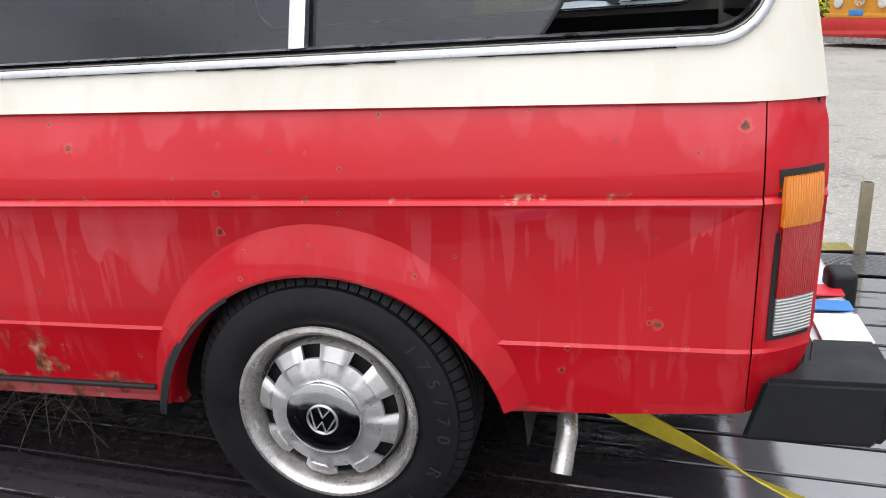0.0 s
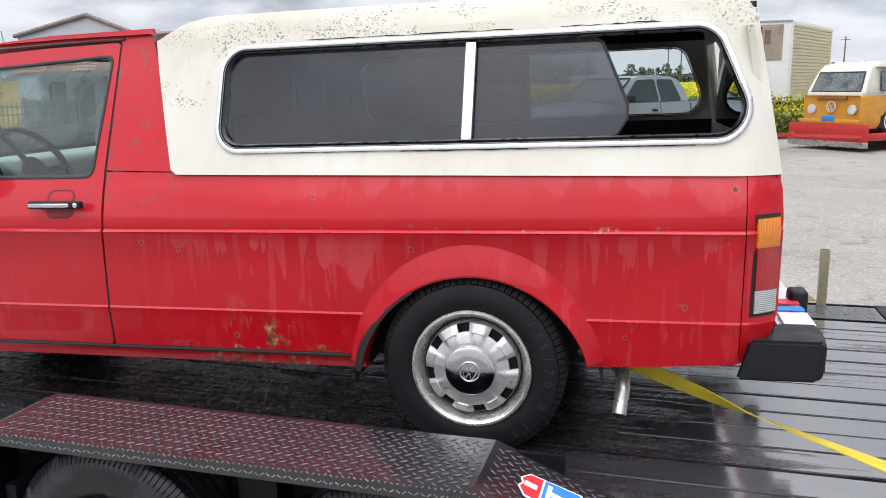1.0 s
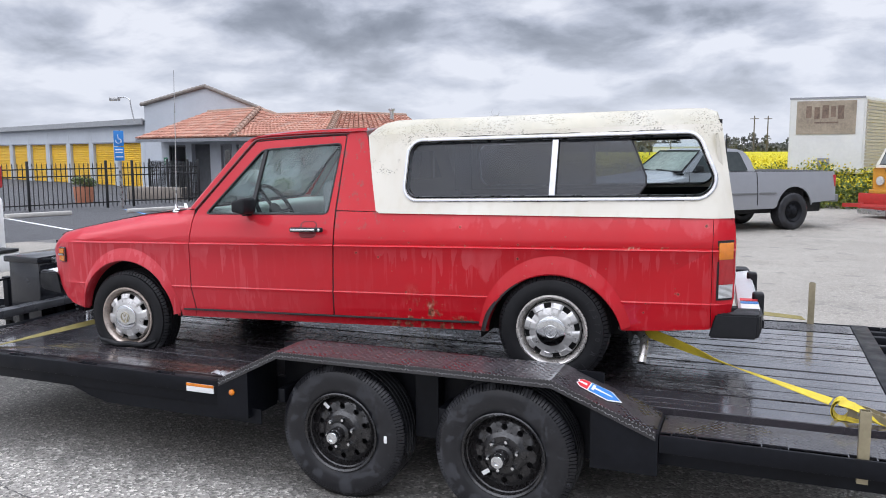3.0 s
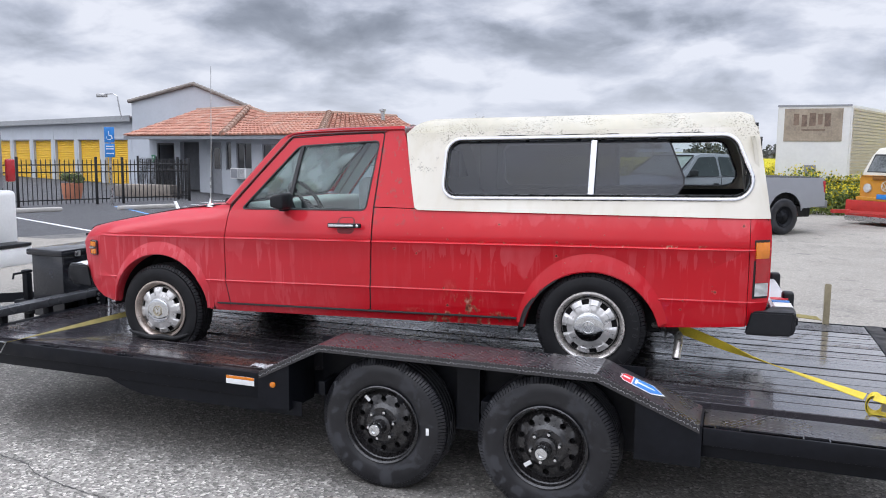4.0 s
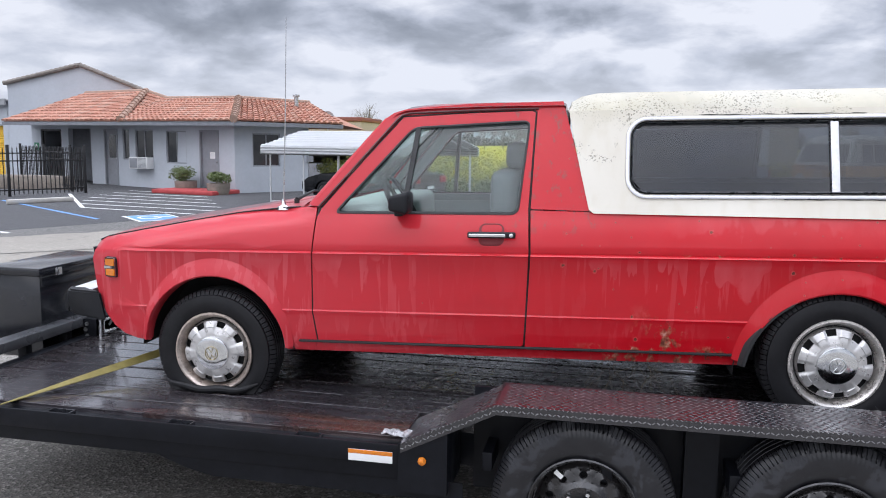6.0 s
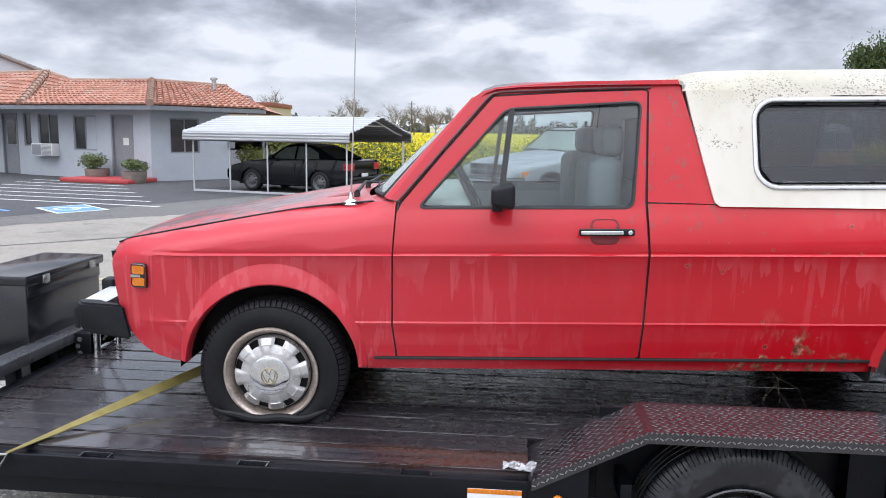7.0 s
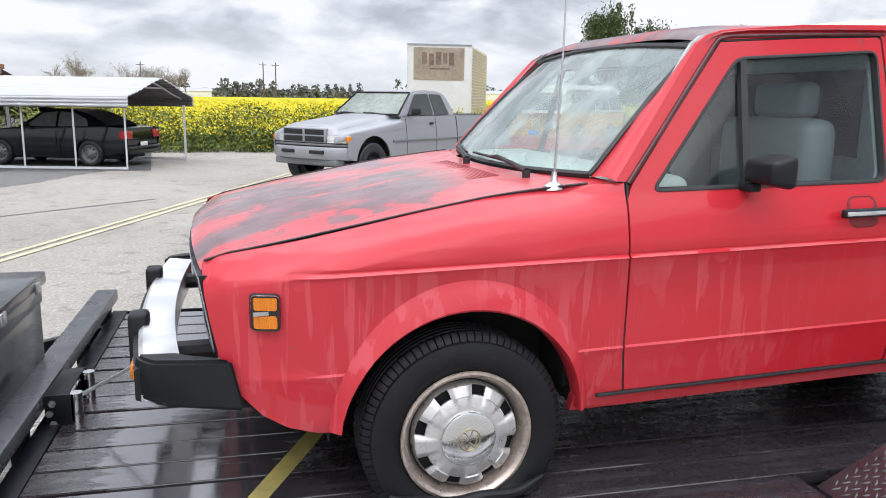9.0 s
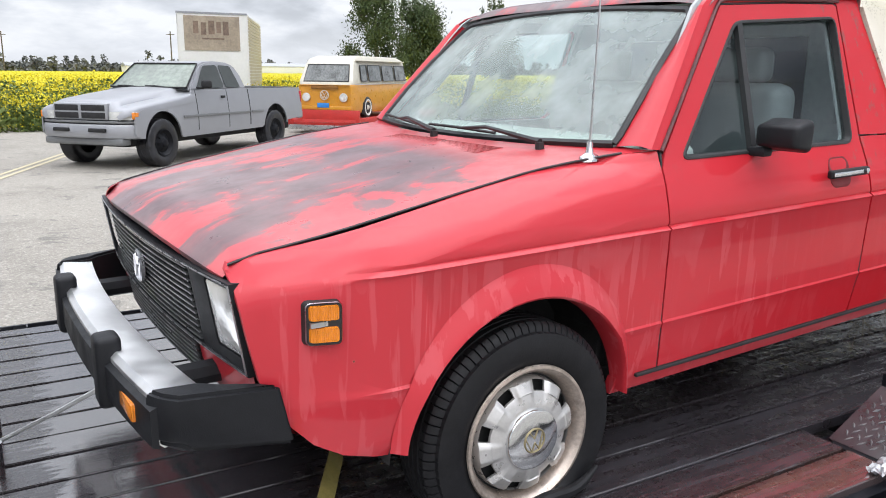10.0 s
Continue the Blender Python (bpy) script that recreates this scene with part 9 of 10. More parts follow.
for p, q in (((-0.07, 0.09), (0, 0.0)), ((0.07, 0.09), (0, 0.0)), ((-0.10, 0.04), (-0.04, -0.09)), ((0.10, 0.04), (0.04, -0.09)), ((-0.04, -0.09), (0, -0.02)), ((0.04, -0.09), (0, -0.02))):
    tube(bm, [(-0.03, VW_ / 2 + p[0], 0.62 + p[1]), (-0.03, VW_ / 2 + q[0], 0.62 + q[1])], 0.01, 5)
raw("badge", bm, M["cream_car"], van, "round cream badge")
raw("vent_panel", rbox(-0.035, 0.02, 0.42, VW_ - 0.42, 0.78, 0.86, 0.01), M["van_vent"], van, "slatted vent below the windscreen")
raw("front_bumper", rbox(-0.10, 0.02, 0.02, VW_ - 0.02, 0.24, 0.34, 0.02), M["yellow_car"], van, "mustard front bumper")
raw("number_plate", rbox(-0.115, -0.10, VW_ / 2 - 0.17, VW_ / 2 + 0.17, 0.30, 0.42, 0.004), M["blue"], van, "dark blue plate")
raw("belt_strip", rbox(0.1, VL - 0.1, -0.012, 0.0, 0.885, 0.905, 0.003), M["chrome"], van)
for x in (0.95, 3.1):
    raw("wheel_opening", rbox(x - 0.34, x + 0.34, -0.006, 0.08, 0.10, 0.46, 0.06, 4), M["dark"], van)
    vwheel = far_wheel(van, x, -0.012, 0.29, 0.17, False, M["cream_car"], 0.62)
    bm = bmesh.new()
    lathe(bm, [(0.186, -0.006), (0.190, -0.010), (0.212, -0.011), (0.216, -0.007)], 40)
    raw("whitewall", bm, M["white"], vwheel, "white tyre wall ring")
    far_wheel(van, x, VW_ + 0.012, 0.29, 0.17, True, M["cream_car"], 0.62)

# box trailer
semi = thing("box_trailer", pose(3.05, 24.4, 0, 0, 0, 0), "old white box trailer with a faded brown sign board", "trailer", worldly=True)
A, B, C = Vector((3.02, 24.6, 0)), Vector((5.22, 24.35, 0)), Vector((7.4, 29.2, 0))
D = A + (C - B)
Z0, Z1 = 0.95, 3.40
bm = bmesh.new()
loft(bm, [[A + Vector((0, 0, z)), B + Vector((0, 0, z)), C + Vector((0, 0, z)), D + Vector((0, 0, z))] for z in (Z0, Z1)])
bmesh.ops.recalc_face_normals(bm, faces=bm.faces[:])
bmesh.ops.bevel(bm, geom=bm.edges[:], offset=0.05, segments=2, affect="EDGES")
part("box", bm, M["semi_white"], semi, "white painted box")
fu = (B - A).normalized()
fn = Vector((fu.y, -fu.x, 0))


def face_rect(a, b, c, d, lift):
    ring = [A + fu * x + Vector((0, 0, z)) + fn * lift for x, z in ((a, c), (b, c), (b, d), (a, d))]
    bm = bmesh.new()
    loft(bm, [ring, [p - fn * 0.02 for p in ring]])
    bmesh.ops.recalc_face_normals(bm, faces=bm.faces[:])
    return bm


sb = part("sign_board", face_rect(0.22, 1.95, 2.22, 3.28, 0.02), M["old_sign"], semi, "faded brown painted sign board")
for a, b, c, d in ((0.50, 0.66, 2.74, 3.12), (0.74, 0.90, 2.70, 3.08), (0.97, 1.16, 2.72, 3.14), (1.22, 1.36, 2.76, 3.10), (1.42, 1.60, 2.70, 3.12), (0.75, 1.45, 2.56, 2.61)):
    part("worn_print", face_rect(a, b, c, d, 0.026), M["old_print"], sb)
part("junction_box", face_rect(0.9, 1.25, 1.15, 1.45, 0.06), M["trim_grey"], semi)
part("top_trim", face_rect(0.0, 2.2, 3.34, 3.40, 0.02), M["trim_grey"], semi)
su = (C - B).normalized()
sn = Vector((su.y, -su.x, 0))
L_ = (C - B).length
for i in range(22):
    z = Z0 + 0.06 + i * (Z1 - Z0 - 0.14) / 22
    ring = [B + su * x + Vector((0, 0, zz)) + sn * 0.03 for x, zz in ((0.1, z), (L_ - 0.1, z), (L_ - 0.1, z + 0.075), (0.1, z + 0.075))]
    bm = bmesh.new()
    loft(bm, [ring, [p - sn * 0.04 for p in ring]])
    bmesh.ops.recalc_face_normals(bm, faces=bm.faces[:])
    part("siding_rib", bm, M["semi_tan"], semi)
bm = bmesh.new()
for f in (0.55, 0.8):
    for w in (0.05, 0.85):
        p = B.lerp(C, f) + (A - B) * w
        lathe(bm, [(0.0, -0.12), (0.45, -0.12), (0.48, 0.0), (0.45, 0.12), (0, 0.12)], 20, Matrix.Translation(p + Vector((0, 0, 0.48))) @ Matrix.Rotation(math.atan2(su.y, su.x), 4, "Z"))
for w in (0.25, 0.75):
    p = B.lerp(C, 0.2) + (A - B) * w
    box(bm, p.x - 0.08, p.x + 0.08, p.y - 0.08, p.y + 0.08, 0, Z0)
part("running_gear", bm, M["dark"], semi, "dark axles and landing legs")

# black saloon under the carport
MR, MF = Vector((-5.95, 17.35, 0)), Vector((-7.95, 18.15, 0))
ax = (MR - MF).normalized()
sal = thing("black_saloon", Matrix.Translation(MF) @ Matrix.Rotation(math.atan2(ax.y, ax.x), 4, "Z"), "black four-door saloon parked under the carport", "car")
SB_, SW = (MR - MF).length, 1.62
r_s = 0.29
side = [(-0.80, 0.36), (-0.76, 0.28), (-0.36, 0.22)] + arch_pts(0, 0.28, 0.345, 172, 8) + [(0.36, 0.20), (SB_ - 0.36, 0.20)] + arch_pts(SB_, 0.28, 0.345, 172, 8) + [(SB_ + 0.40, 0.24), (SB_ + 0.80, 0.34), (SB_ + 0.86, 0.60), (SB_ + 0.82, 0.86), (SB_ + 0.4, 0.89), (0.5, 0.86), (-0.1, 0.80), (-0.6, 0.68), (-0.80, 0.55)]
for right in (False, True):
    bm = vehicle_side(side, 0.0, 0.07, 0.2, 0.89)
    raw("flank", flip_y(bm, SW) if right else bm, M["black_car"], sal)
deck_l = [(-0.80, 0.06, 0.55), (-0.60, 0.06, 0.68), (-0.1, 0.07, 0.80), (0.45, 0.07, 0.86), (SB_ + 0.3, 0.07, 0.89), (SB_ + 0.82, 0.08, 0.86), (SB_ + 0.86, 0.06, 0.60), (SB_ + 0.8, 0.05, 0.36), (-0.76, 0.05, 0.30)]
prism_part("body", deck_l, [(x, SW - y, z) for x, y, z in deck_l], M["black_car"], sal, "", 0.03)
roof_l = [(0.38, 0.09, 0.85), (1.00, 0.24, 1.235), (1.30, 0.25, 1.27), (1.70, 0.25, 1.255), (2.05, 0.22, 1.16), (SB_ + 0.45, 0.10, 0.89)]
prism_part("roof", roof_l, [(x, SW - y, z) for x, y, z in roof_l], M["black_car"], sal, "", 0.04)
vquad([(0.62, 0.88), (1.00, 1.17), (1.34, 1.21), (1.34, 0.88)], 0.075, 0.40, M["car_glass_dark"], sal, "side_window")
vquad([(1.40, 0.88), (1.40, 1.21), (1.75, 1.19), (2.05, 1.05), (2.10, 0.90)], 0.075, 0.40, M["car_glass_dark"], sal, "side_window")
raw("tail_lamp", rbox(SB_ + 0.70, SB_ + 0.875, -0.006, 0.30, 0.62, 0.80, 0.02), M["red_lens"], sal, "red tail lamp")
raw("tail_lamp", rbox(SB_ + 0.70, SB_ + 0.875, SW - 0.30, SW + 0.006, 0.62, 0.80, 0.02), M["red_lens"], sal, "red tail lamp")
raw("number_plate", rbox(SB_ + 0.86, SB_ + 0.885, SW / 2 - 0.16, SW / 2 + 0.16, 0.44, 0.54, 0.004), M["white"], sal, "white plate with dark bars")
raw("rear_bumper", rbox(SB_ + 0.60, SB_ + 0.92, 0.03, SW - 0.03, 0.26, 0.46, 0.05, 3), M["black_car"], sal)
raw("underside", rbox(-0.6, SB_ + 0.6, 0.22, SW - 0.22, 0.16, 0.6, 0.03), M["dark"], sal)
raw("door_mirror", rbox(0.66, 0.76, -0.14, 0.04, 0.88, 0.98, 0.03), M["black_car"], sal)
for xx in (0.56, 1.37, 2.02):
    raw("shut_line", rbox(xx, xx + 0.006, -0.016, 0.0, 0.32, 0.84, 0.002), M["dark"], sal)
for x in (0.0, SB_):
    far_wheel(sal, x, 0.0, r_s, 0.18, False, M["grey_low"], 0.66)
    far_wheel(sal, x, SW, r_s, 0.18, True, M["grey_low"], 0.66)

# white tow truck ahead of the trailer
tow = thing("white_tow_truck", TM @ pose(FRONT - 2.02, 1.30, 0), "white pickup with dark box body towing the car trailer", "pickup truck")
raw("bed", rbox(-2.3, 0.0, -0.95, 0.95, 0.75, 1.32, 0.05, 3), M["white"], tow, "white bed")
raw("rear_step", rbox(-0.12, 0.20, -0.92, 0.92, 0.62, 0.80, 0.03), M["white"], tow, "white rear step bumper")
raw("step_pad", rbox(-0.10, 0.205, -0.90, 0.90, 0.80, 0.83, 0.008), M["black_plastic"], tow)
raw("box_body", rbox(-2.2, -0.10, -0.90, 0.90, 1.325, 2.9, 0.03), M["trim_grey"], tow, "dark grey box body")
for y in (-0.93, 0.83):
    raw("tail_lamp", rbox(-0.02, 0.02, y, y + 0.10, 1.40, 1.62, 0.02), M["red_lens"], tow, "red tail lamp")
raw("spare_bracket", rbox(0.0, 0.14, -0.40, 0.05, 1.02, 1.30, 0.02), M["black_plastic"], tow)
raw("cab", rbox(-4.0, -2.35, -0.92, 0.92, 0.75, 1.95, 0.12, 4), M["white"], tow)
raw("nose", rbox(-5.2, -3.9, -0.90, 0.90, 0.70, 1.25, 0.10, 4), M["white"], tow)
raw("chassis", rbox(-4.8, 0.0, -0.6, 0.6, 0.45, 0.76, 0.02), M["dark"], tow)
raw("drawbar", rbox(0.0, 0.75, -0.04, 0.04, 0.42, 0.50, 0.01), M["steel_black"], tow)
for x in (-4.45, -1.15):
    far_wheel(tow, x, -0.96, 0.38, 0.26, False, M["zinc"])
    far_wheel(tow, x, 0.96, 0.38, 0.26, True, M["zinc"])
# ---- field, trees, distance ----
def foliage_mat(name, stops, rough=0.6):
    n = Nodes(name)
    n.set("Base Color", n.mix(0.4, n.ramp(n.island(), stops), n.ramp(n.noise(0.8, 4), [(0.35, stops[0][1]), (0.65, stops[-1][1])])))
    n.set("Roughness", rough).set("Specular IOR Level", 0.25)
    return n.m


M["stalk"] = foliage_mat("mustard leaves", [(0.0, (0.060, 0.095, 0.022)), (0.5, (0.105, 0.150, 0.036)), (1.0, (0.165, 0.195, 0.055))])
M["flower"] = foliage_mat("mustard flowers", [(0.0, (0.42, 0.34, 0.01)), (0.5, (0.60, 0.49, 0.015)), (1.0, (0.68, 0.60, 0.05))], 0.7)
M["pine"] = foliage_mat("dark evergreen leaves", [(0.0, (0.026, 0.045, 0.016)), (0.6, (0.050, 0.078, 0.028)), (1.0, (0.095, 0.120, 0.050))])
M["bark"] = plain("grey bark", (0.10, 0.085, 0.07), 0.9)
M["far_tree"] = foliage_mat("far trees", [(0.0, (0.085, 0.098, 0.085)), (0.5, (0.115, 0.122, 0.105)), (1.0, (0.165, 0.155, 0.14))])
rng = np.random.default_rng(4)


def quads(name, centres, size, material, label, category, tilt=1.0, squash=0.5):
    """Many small leaves or petals in one mesh."""
    n = len(centres)
    a = rng.normal(size=(n, 3)) * (1, 1, tilt)
    a /= np.linalg.norm(a, axis=1, keepdims=True)
    b = np.cross(a, rng.normal(size=(n, 3)))
    b /= np.linalg.norm(b, axis=1, keepdims=True)
    s = (size * rng.uniform(0.6, 1.4, n))[:, None]
    v = np.stack([centres - a * s, centres + b * s * squash, centres + a * s, centres - b * s * squash], 1).reshape(-1, 3)
    me = bpy.data.meshes.new(name)
    me.from_pydata(v.tolist(), [], np.arange(4 * n).reshape(-1, 4).tolist())
    me.materials.append(material)
    return me


def field_points(n, x0, x1, y0, y1):
    x, y = rng.uniform(x0, x1, n), y0 + (y1 - y0) * rng.random(n) ** 1.6
    # the strip's front edge wavers and the growth is uneven
    h = 1.10 + 0.16 * np.sin(x * 1.9 + 0.7 * np.sin(x * 0.6)) + 0.12 * np.sin(x * 4.3 + y * 2.0) + rng.normal(0, 0.08, n)
    y = y + 0.25 * np.sin(x * 1.3) + 0.15 * np.sin(x * 3.7)
    edge = np.clip((y - y0) / 1.2, 0.25, 1)
    return x, y, h * (0.55 + 0.45 * edge)


N = 14000
px, py, ph = field_points(N, -7.5, 30, 21.9, 34)
stems, flowers = [], []
for k in range(9):
    f = rng.random(N) ** 0.8
    stems.append(np.stack([px + rng.normal(0, 0.10, N), py + rng.normal(0, 0.10, N), ph * f * 0.95], 1))
for k in range(4):
    f = 1.0 - np.abs(rng.normal(0, 0.20, N))
    flowers.append(np.stack([px + rng.normal(0, 0.12, N), py + rng.normal(0, 0.12, N), ph * f + 0.04], 1))
me = quads("mustard_leaves", np.concatenate(stems), 0.060, M["stalk"], "", "")
tagged(new("mustard_leaves", me), "green leafy stalks of flowering mustard", "field plants", kind="stuff")
fl = np.concatenate(flowers)
fl = fl[fl[:, 2] > 0.45]
me = quads("mustard_flowers", fl, 0.030, M["flower"], "", "", squash=0.8)
tagged(new("mustard_flowers", me), "bright yellow mustard flowers over the field", "field flowers", kind="stuff")
# the field beyond, closed crop seen from the side
def far_field():
    n = Nodes("far mustard crop")
    col = n.ramp(n.noise(3.5, 9, (1, 0.45, 1), 0.7), [(0.36, (0.16, 0.20, 0.025)), (0.50, (0.42, 0.36, 0.015)), (0.68, (0.60, 0.51, 0.03))])
    n.set("Base Color", col).set("Roughness", 0.9).set("Specular IOR Level", 0.1)
    n.bump(n.noise(4, 4), 0.8, 0.1)
    return n.m


M["far_field"] = far_field()
bm = bmesh.new()
xs_ = np.linspace(-150, 330, 97)
ys_ = np.concatenate([np.linspace(23.6, 40, 24), np.linspace(43, 330, 30)])
rows = []
for yy in ys_:
    rows.append([(xx * (0.12 + yy / 330) if yy < 290 else xx, yy, (0.82 + 0.10 * noise.noise((xx * (0.12 + yy / 330) * 0.7, yy * 0.7, 0)) + 0.10 * min(1, (yy - 23.6) / 10)) if yy > 23.6 else 0.0) for xx in xs_])
loft(bm, rows, closed=False, caps=False)
for v in bm.verts:
    if v.co.x < -5.5 and v.co.y < 60:
        v.co.x = -5.5 + (v.co.x + 5.5) * 0.05
bmesh.ops.recalc_face_normals(bm, faces=bm.faces[:])
tagged(part("mustard_field", bm, M["far_field"]), "yellow flowering field reaching to the tree line", "field", kind="stuff")
px, py = rng.uniform(-10, 70, 26000), 33 + 60 * rng.random(26000) ** 1.5
ph = 0.98 + 0.12 * np.sin(px * 0.9 + py) + rng.normal(0, 0.10, 26000)
me = quads("mustard_flowers_far", np.stack([px, py, ph], 1), 0.055, M["flower"], "", "", squash=0.8)
tagged(new("mustard_flowers", me), "yellow mustard flowers further out in the field", "field flowers", kind="stuff")
# weeds at its foot
gp = np.stack([rng.uniform(-8, 30, 5000), 21.7 + np.abs(rng.normal(0, 0.35, 5000)), rng.uniform(0.0, 0.28, 5000)], 1)
tagged(new("verge_grass", quads("verge_grass", gp, 0.07, M["stalk"], "", "", 2.0, 0.3)), "rough green grass along the lot's edge", "grass", kind="stuff")


def tree(x, y, h, spread, n, label, lean=0.0):
    t = thing("tree", pose(x, y, 0), label, "tree", "trees behind the van")
    bm = bmesh.new()
    tube(bm, [(0, 0, 0), (0.05, 0, h * 0.35), (lean * 0.5, 0.05, h * 0.7), (lean, 0, h * 0.95)], [0.22, 0.17, 0.10, 0.03], 8)
    for k in range(9):
        a, z = random.uniform(0, 6.28), h * random.uniform(0.2, 0.8)
        r = spread * random.uniform(0.5, 0.9)
        tube(bm, [(0, 0, z), (r * 0.5 * math.cos(a), r * 0.5 * math.sin(a), z + 0.3), (r * math.cos(a), r * math.sin(a), z + 0.8)], [0.07, 0.05, 0.015], 5)
    part("trunk", bm, M["bark"], t, "grey trunk and limbs")
    pts = []
    for k in range(34):
        z = h * random.uniform(0.18, 1.0)
        w = spread * (1.1 - 0.75 * (z / h) ** 1.5) * random.uniform(0.3, 1.0)
        a = random.uniform(0, 6.28)
        c = np.array((w * math.cos(a) + lean * z / h, w * math.sin(a), z))
        r = random.uniform(0.35, 0.75) * spread * 0.45
        d = rng.normal(size=(n // 34, 3)) * r * (0.6, 0.6, 0.75)
        pts.append(c + d)
    # upright leaders break the outline
    for k in range(10):
        a, w = random.uniform(0, 6.28), spread * random.uniform(0.1, 0.7)
        z0 = h * random.uniform(0.75, 0.95)
        f = rng.random(110)
        pts.append(np.stack([w * math.cos(a) + rng.normal(0, 0.08, 110) + lean, w * math.sin(a) + rng.normal(0, 0.08, 110), z0 + f * h * 0.22], 1))
    me = quads("crown", np.concatenate(pts), 0.105, M["pine"], "", "", 1.5, 0.35)
    ob = new("crown", me)
    ob.parent = t
    tagged(ob, "dark evergreen crown with ragged top")


tree(20.6, 44.5, 6.5, 2.3, 16000, "tall dark evergreen tree with ragged top beyond the lot")
tree(24.3, 45.5, 5.9, 2.2, 16000, "tall dark evergreen tree with ragged top beyond the lot", 0.4)
tree(30.8, 46.0, 5.8, 1.8, 10000, "slim dark evergreen tree beyond the lot", 0.6)

M["shrub_leaf"] = foliage_mat("yellow-green shrub leaves", [(0.0, (0.11, 0.14, 0.035)), (0.5, (0.20, 0.23, 0.055)), (1.0, (0.32, 0.32, 0.08))])
# shrubs along the back of the lot, behind the carport
for hx, hy, hr, hh in ((-10.6, 26.4, 0.75, 1.15), (-9.4, 26.1, 0.85, 1.30), (-8.1, 25.8, 0.80, 1.05), (-6.9, 25.5, 0.75, 1.10)):
    shrub = thing("shrub", pose(hx, hy, 0), "loose yellow-green shrub at the back of the lot", "shrub", "shrubs behind the carport")
    bm = bmesh.new()
    for i in range(5):
        tube(bm, [(0.05 * i - 0.1, 0, 0), (random.uniform(-0.4, 0.4), random.uniform(-0.3, 0.3), hh * 0.75)], [0.02, 0.008], 5)
    part("stems", bm, M["bark"], shrub)
    bm = bmesh.new()
    for _ in range(16):
        leafy(bm, (random.uniform(-0.75, 0.75) * hr, random.uniform(-0.5, 0.5) * hr, random.uniform(0.12, 0.88) * hh), hr * 0.34, 90, 0.05, 0.8)
    part("crown", bm, M["shrub_leaf"], shrub, smooth=0)
# far tree line, roofs and poles
M["bare_twig"] = plain("pale grey twigs", (0.17, 0.15, 0.135), 0.9, bump=0)
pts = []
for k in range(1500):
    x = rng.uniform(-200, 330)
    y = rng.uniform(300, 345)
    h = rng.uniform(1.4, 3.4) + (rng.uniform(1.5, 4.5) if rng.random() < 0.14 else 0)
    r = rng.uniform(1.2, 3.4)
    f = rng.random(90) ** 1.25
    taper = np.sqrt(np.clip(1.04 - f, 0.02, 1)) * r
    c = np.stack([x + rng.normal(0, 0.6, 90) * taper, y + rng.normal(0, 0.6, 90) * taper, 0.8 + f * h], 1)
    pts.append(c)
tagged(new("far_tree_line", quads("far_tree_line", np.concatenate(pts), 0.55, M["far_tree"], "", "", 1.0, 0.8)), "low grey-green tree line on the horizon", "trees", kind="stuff")
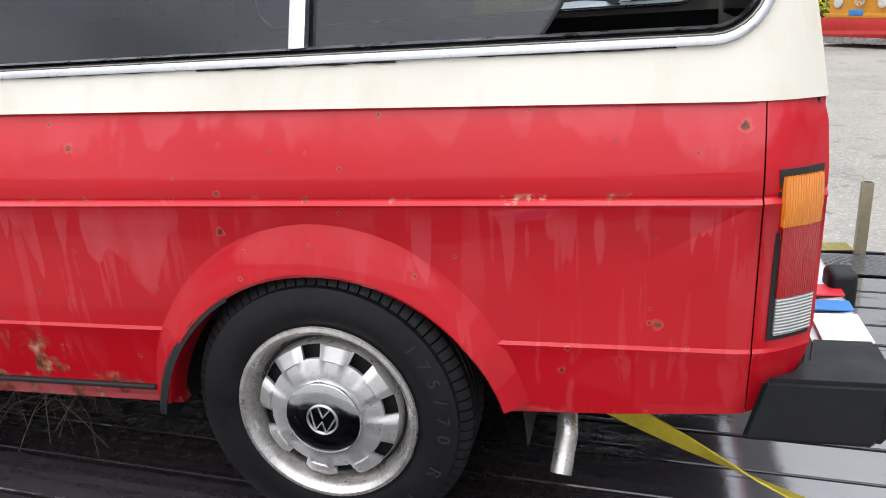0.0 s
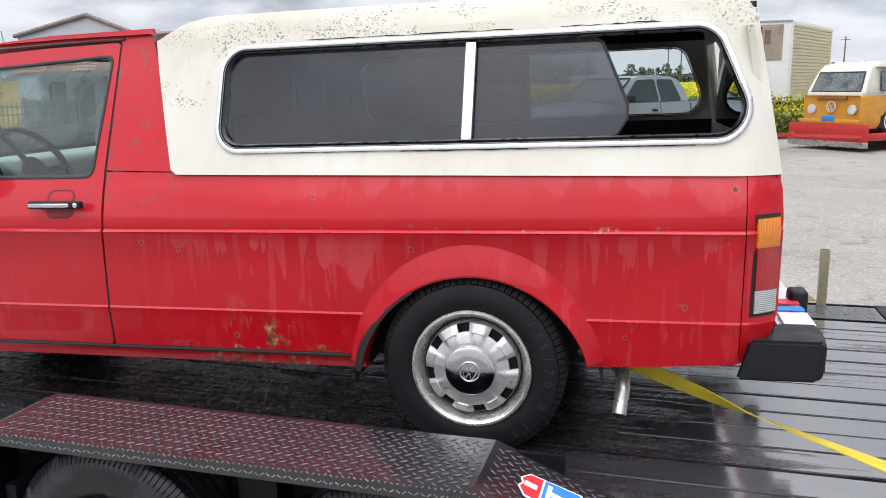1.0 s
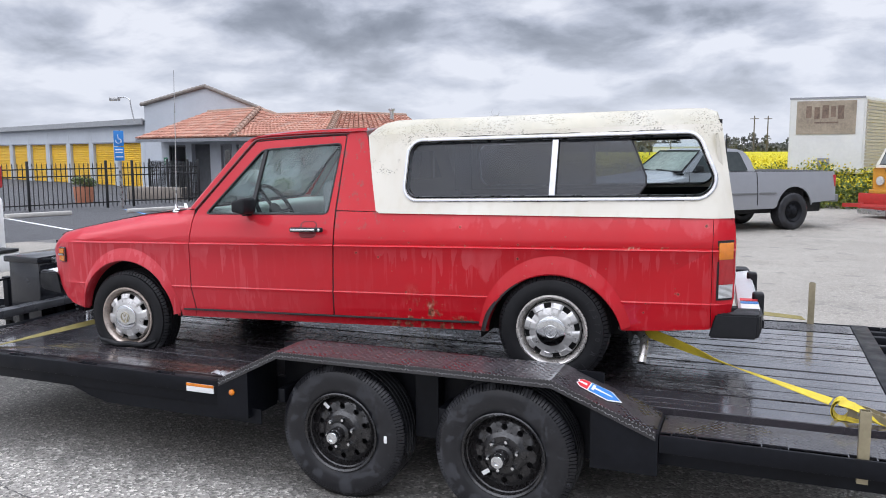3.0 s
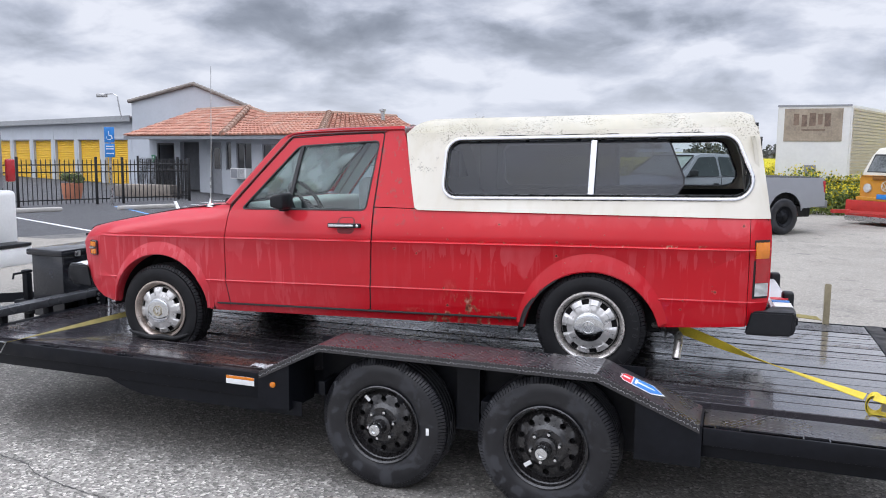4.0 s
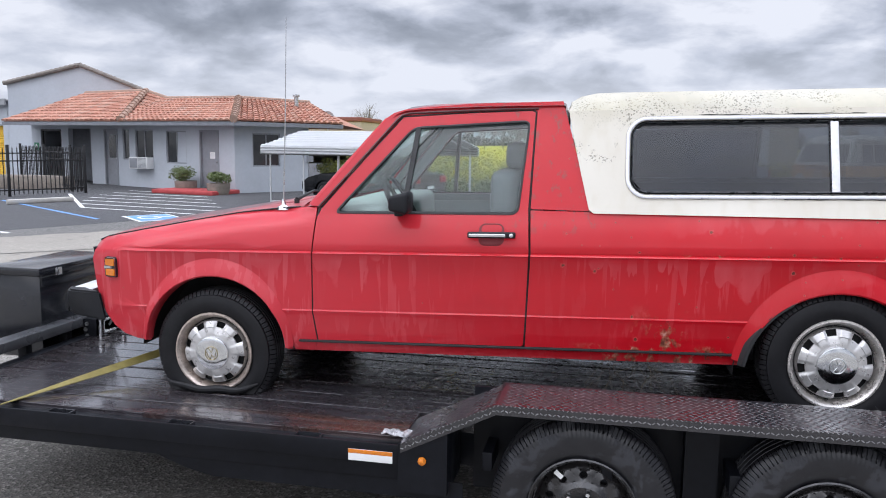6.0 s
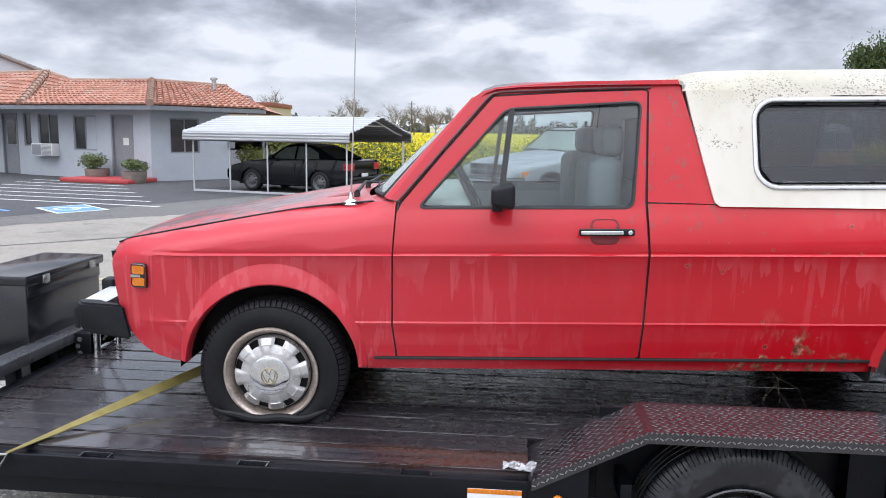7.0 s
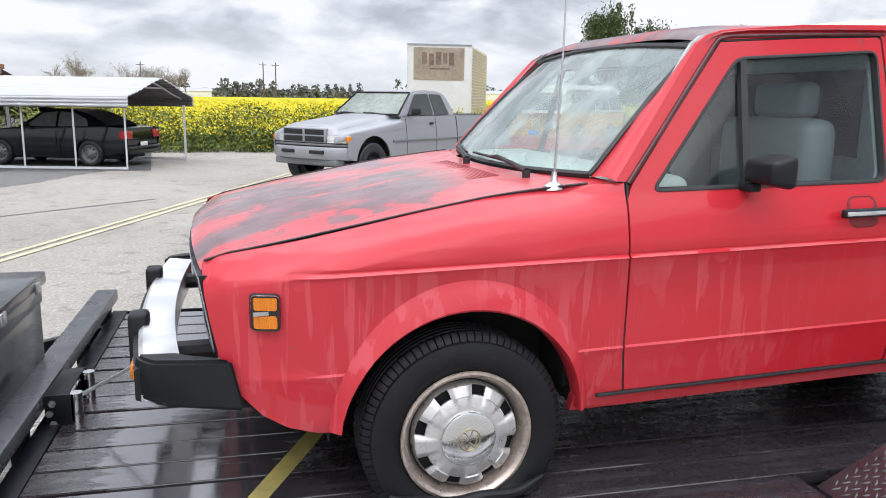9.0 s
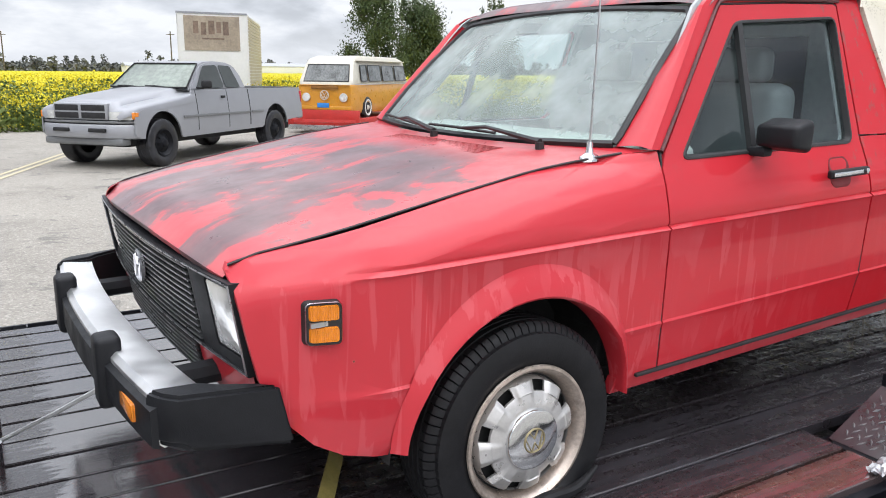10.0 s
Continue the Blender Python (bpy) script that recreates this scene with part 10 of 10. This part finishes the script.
# bare-branched trees in the middle distance
for x, y, h in ((-15, 120, 6.2), (-12.5, 126, 6.4), (-10.6, 121, 5.8), (-8.9, 124, 5.4), (-20.7, 120, 7.4), (-52, 190, 12), (-38, 200, 9), (-33, 195, 8.5), (-16, 205, 9.5), (-10, 210, 9), (70, 220, 9)):
    t = thing("bare_tree", pose(x, y, 0), "leafless grey tree far beyond the field", "tree", "far bare trees")
    bm = bmesh.new()
    tips = []

    def limb(p, d, length, r, depth):
        q = p + d * length
        tube(bm, [p, p.lerp(q, 0.5) + Vector((random.uniform(-1, 1), random.uniform(-1, 1), 0)) * length * 0.06, q], [r, r * 0.8, r * 0.55], 4)
        if depth == 0:
            tips.append(q)
            return
        for _ in range(5):
            bend = (d + Vector((random.gauss(0, 0.55), random.gauss(0, 0.55), random.gauss(0.10, 0.30)))).normalized()
            limb(p.lerp(q, random.uniform(0.55, 1.0)), bend, length * random.uniform(0.55, 0.80), r * 0.5, depth - 1)
    limb(Vector((0, 0, 0)), Vector((0, 0, 1)), h * 0.40, 0.026 * h, 3)
    part("trunk", bm, M["bare_twig"], t, "grey trunk and branches")
    crown = np.repeat(np.array([tuple(p) for p in tips]), 10, axis=0)
    crown = crown + rng.normal(0, h * 0.035, crown.shape)
    ob = new("crown", quads("crown", crown, 0.16, M["bare_twig"], "", "", 2.0, 0.09))
    ob.parent = t
    tagged(ob, "haze of fine bare twigs", kind="stuff")
for x, y, h in ((12, 260, 12), (16, 262, 12), (60, 250, 13), (-24, 255, 11), (150, 250, 12)):
    t = thing("utility_pole", pose(x, y, 0), "wooden utility pole on the horizon", "pole", "utility poles")
    bm = bmesh.new()
    tube(bm, [(0, 0, 0), (0, 0, h)], [0.22, 0.16], 6)
    part("shaft", bm, M["bark"], t)
    part("crossarm", rbox(-1.2, 1.2, -0.08, 0.08, h - 1.0, h - 0.8, 0.02), M["bark"], t)
for x, y, w, h in ((-12, 290, 16, 3.4), (62, 285, 18, 3.6), (110, 290, 30, 4.0), (-80, 290, 20, 3.5)):
    t = thing("far_shed", pose(x, y, 0), "pale low shed on the horizon", "shed", "far sheds")
    part("wall", rbox(-w / 2, w / 2, -4, 4, 0, h - 0.6, 0.02), M["semi_white"], t)
    bm = bmesh.new()
    loft(bm, [[(-w / 2 - 0.3, -4.3, h - 0.6), (w / 2 + 0.3, -4.3, h - 0.6), (w / 2 + 0.3, 0, h + 0.6), (-w / 2 - 0.3, 0, h + 0.6)], [(-w / 2 - 0.3, 4.3, h - 0.6), (w / 2 + 0.3, 4.3, h - 0.6), (w / 2 + 0.3, 0.1, h + 0.5), (-w / 2 - 0.3, 0.1, h + 0.5)]])
    part("roof", bm, M["metal_roof"], t)

# a low shop behind the office
M["far_wall"] = plain("tan render", (0.36, 0.31, 0.26), 0.8)
M["far_brick"] = plain("weathered red brick", (0.20, 0.07, 0.06), 0.8)
shop = thing("far_shop", pose(-26, 75, 0), "low tan shop with a dark red coping", "building")
part("wall", rbox(-6.0, 4.2, -2, 6, 0, 3.7, 0.05), M["far_wall"], shop)
part("coping", rbox(-6.1, 4.3, -2.1, 6.1, 3.7, 4.12, 0.05), M["far_brick"], shop, "dark red coping")
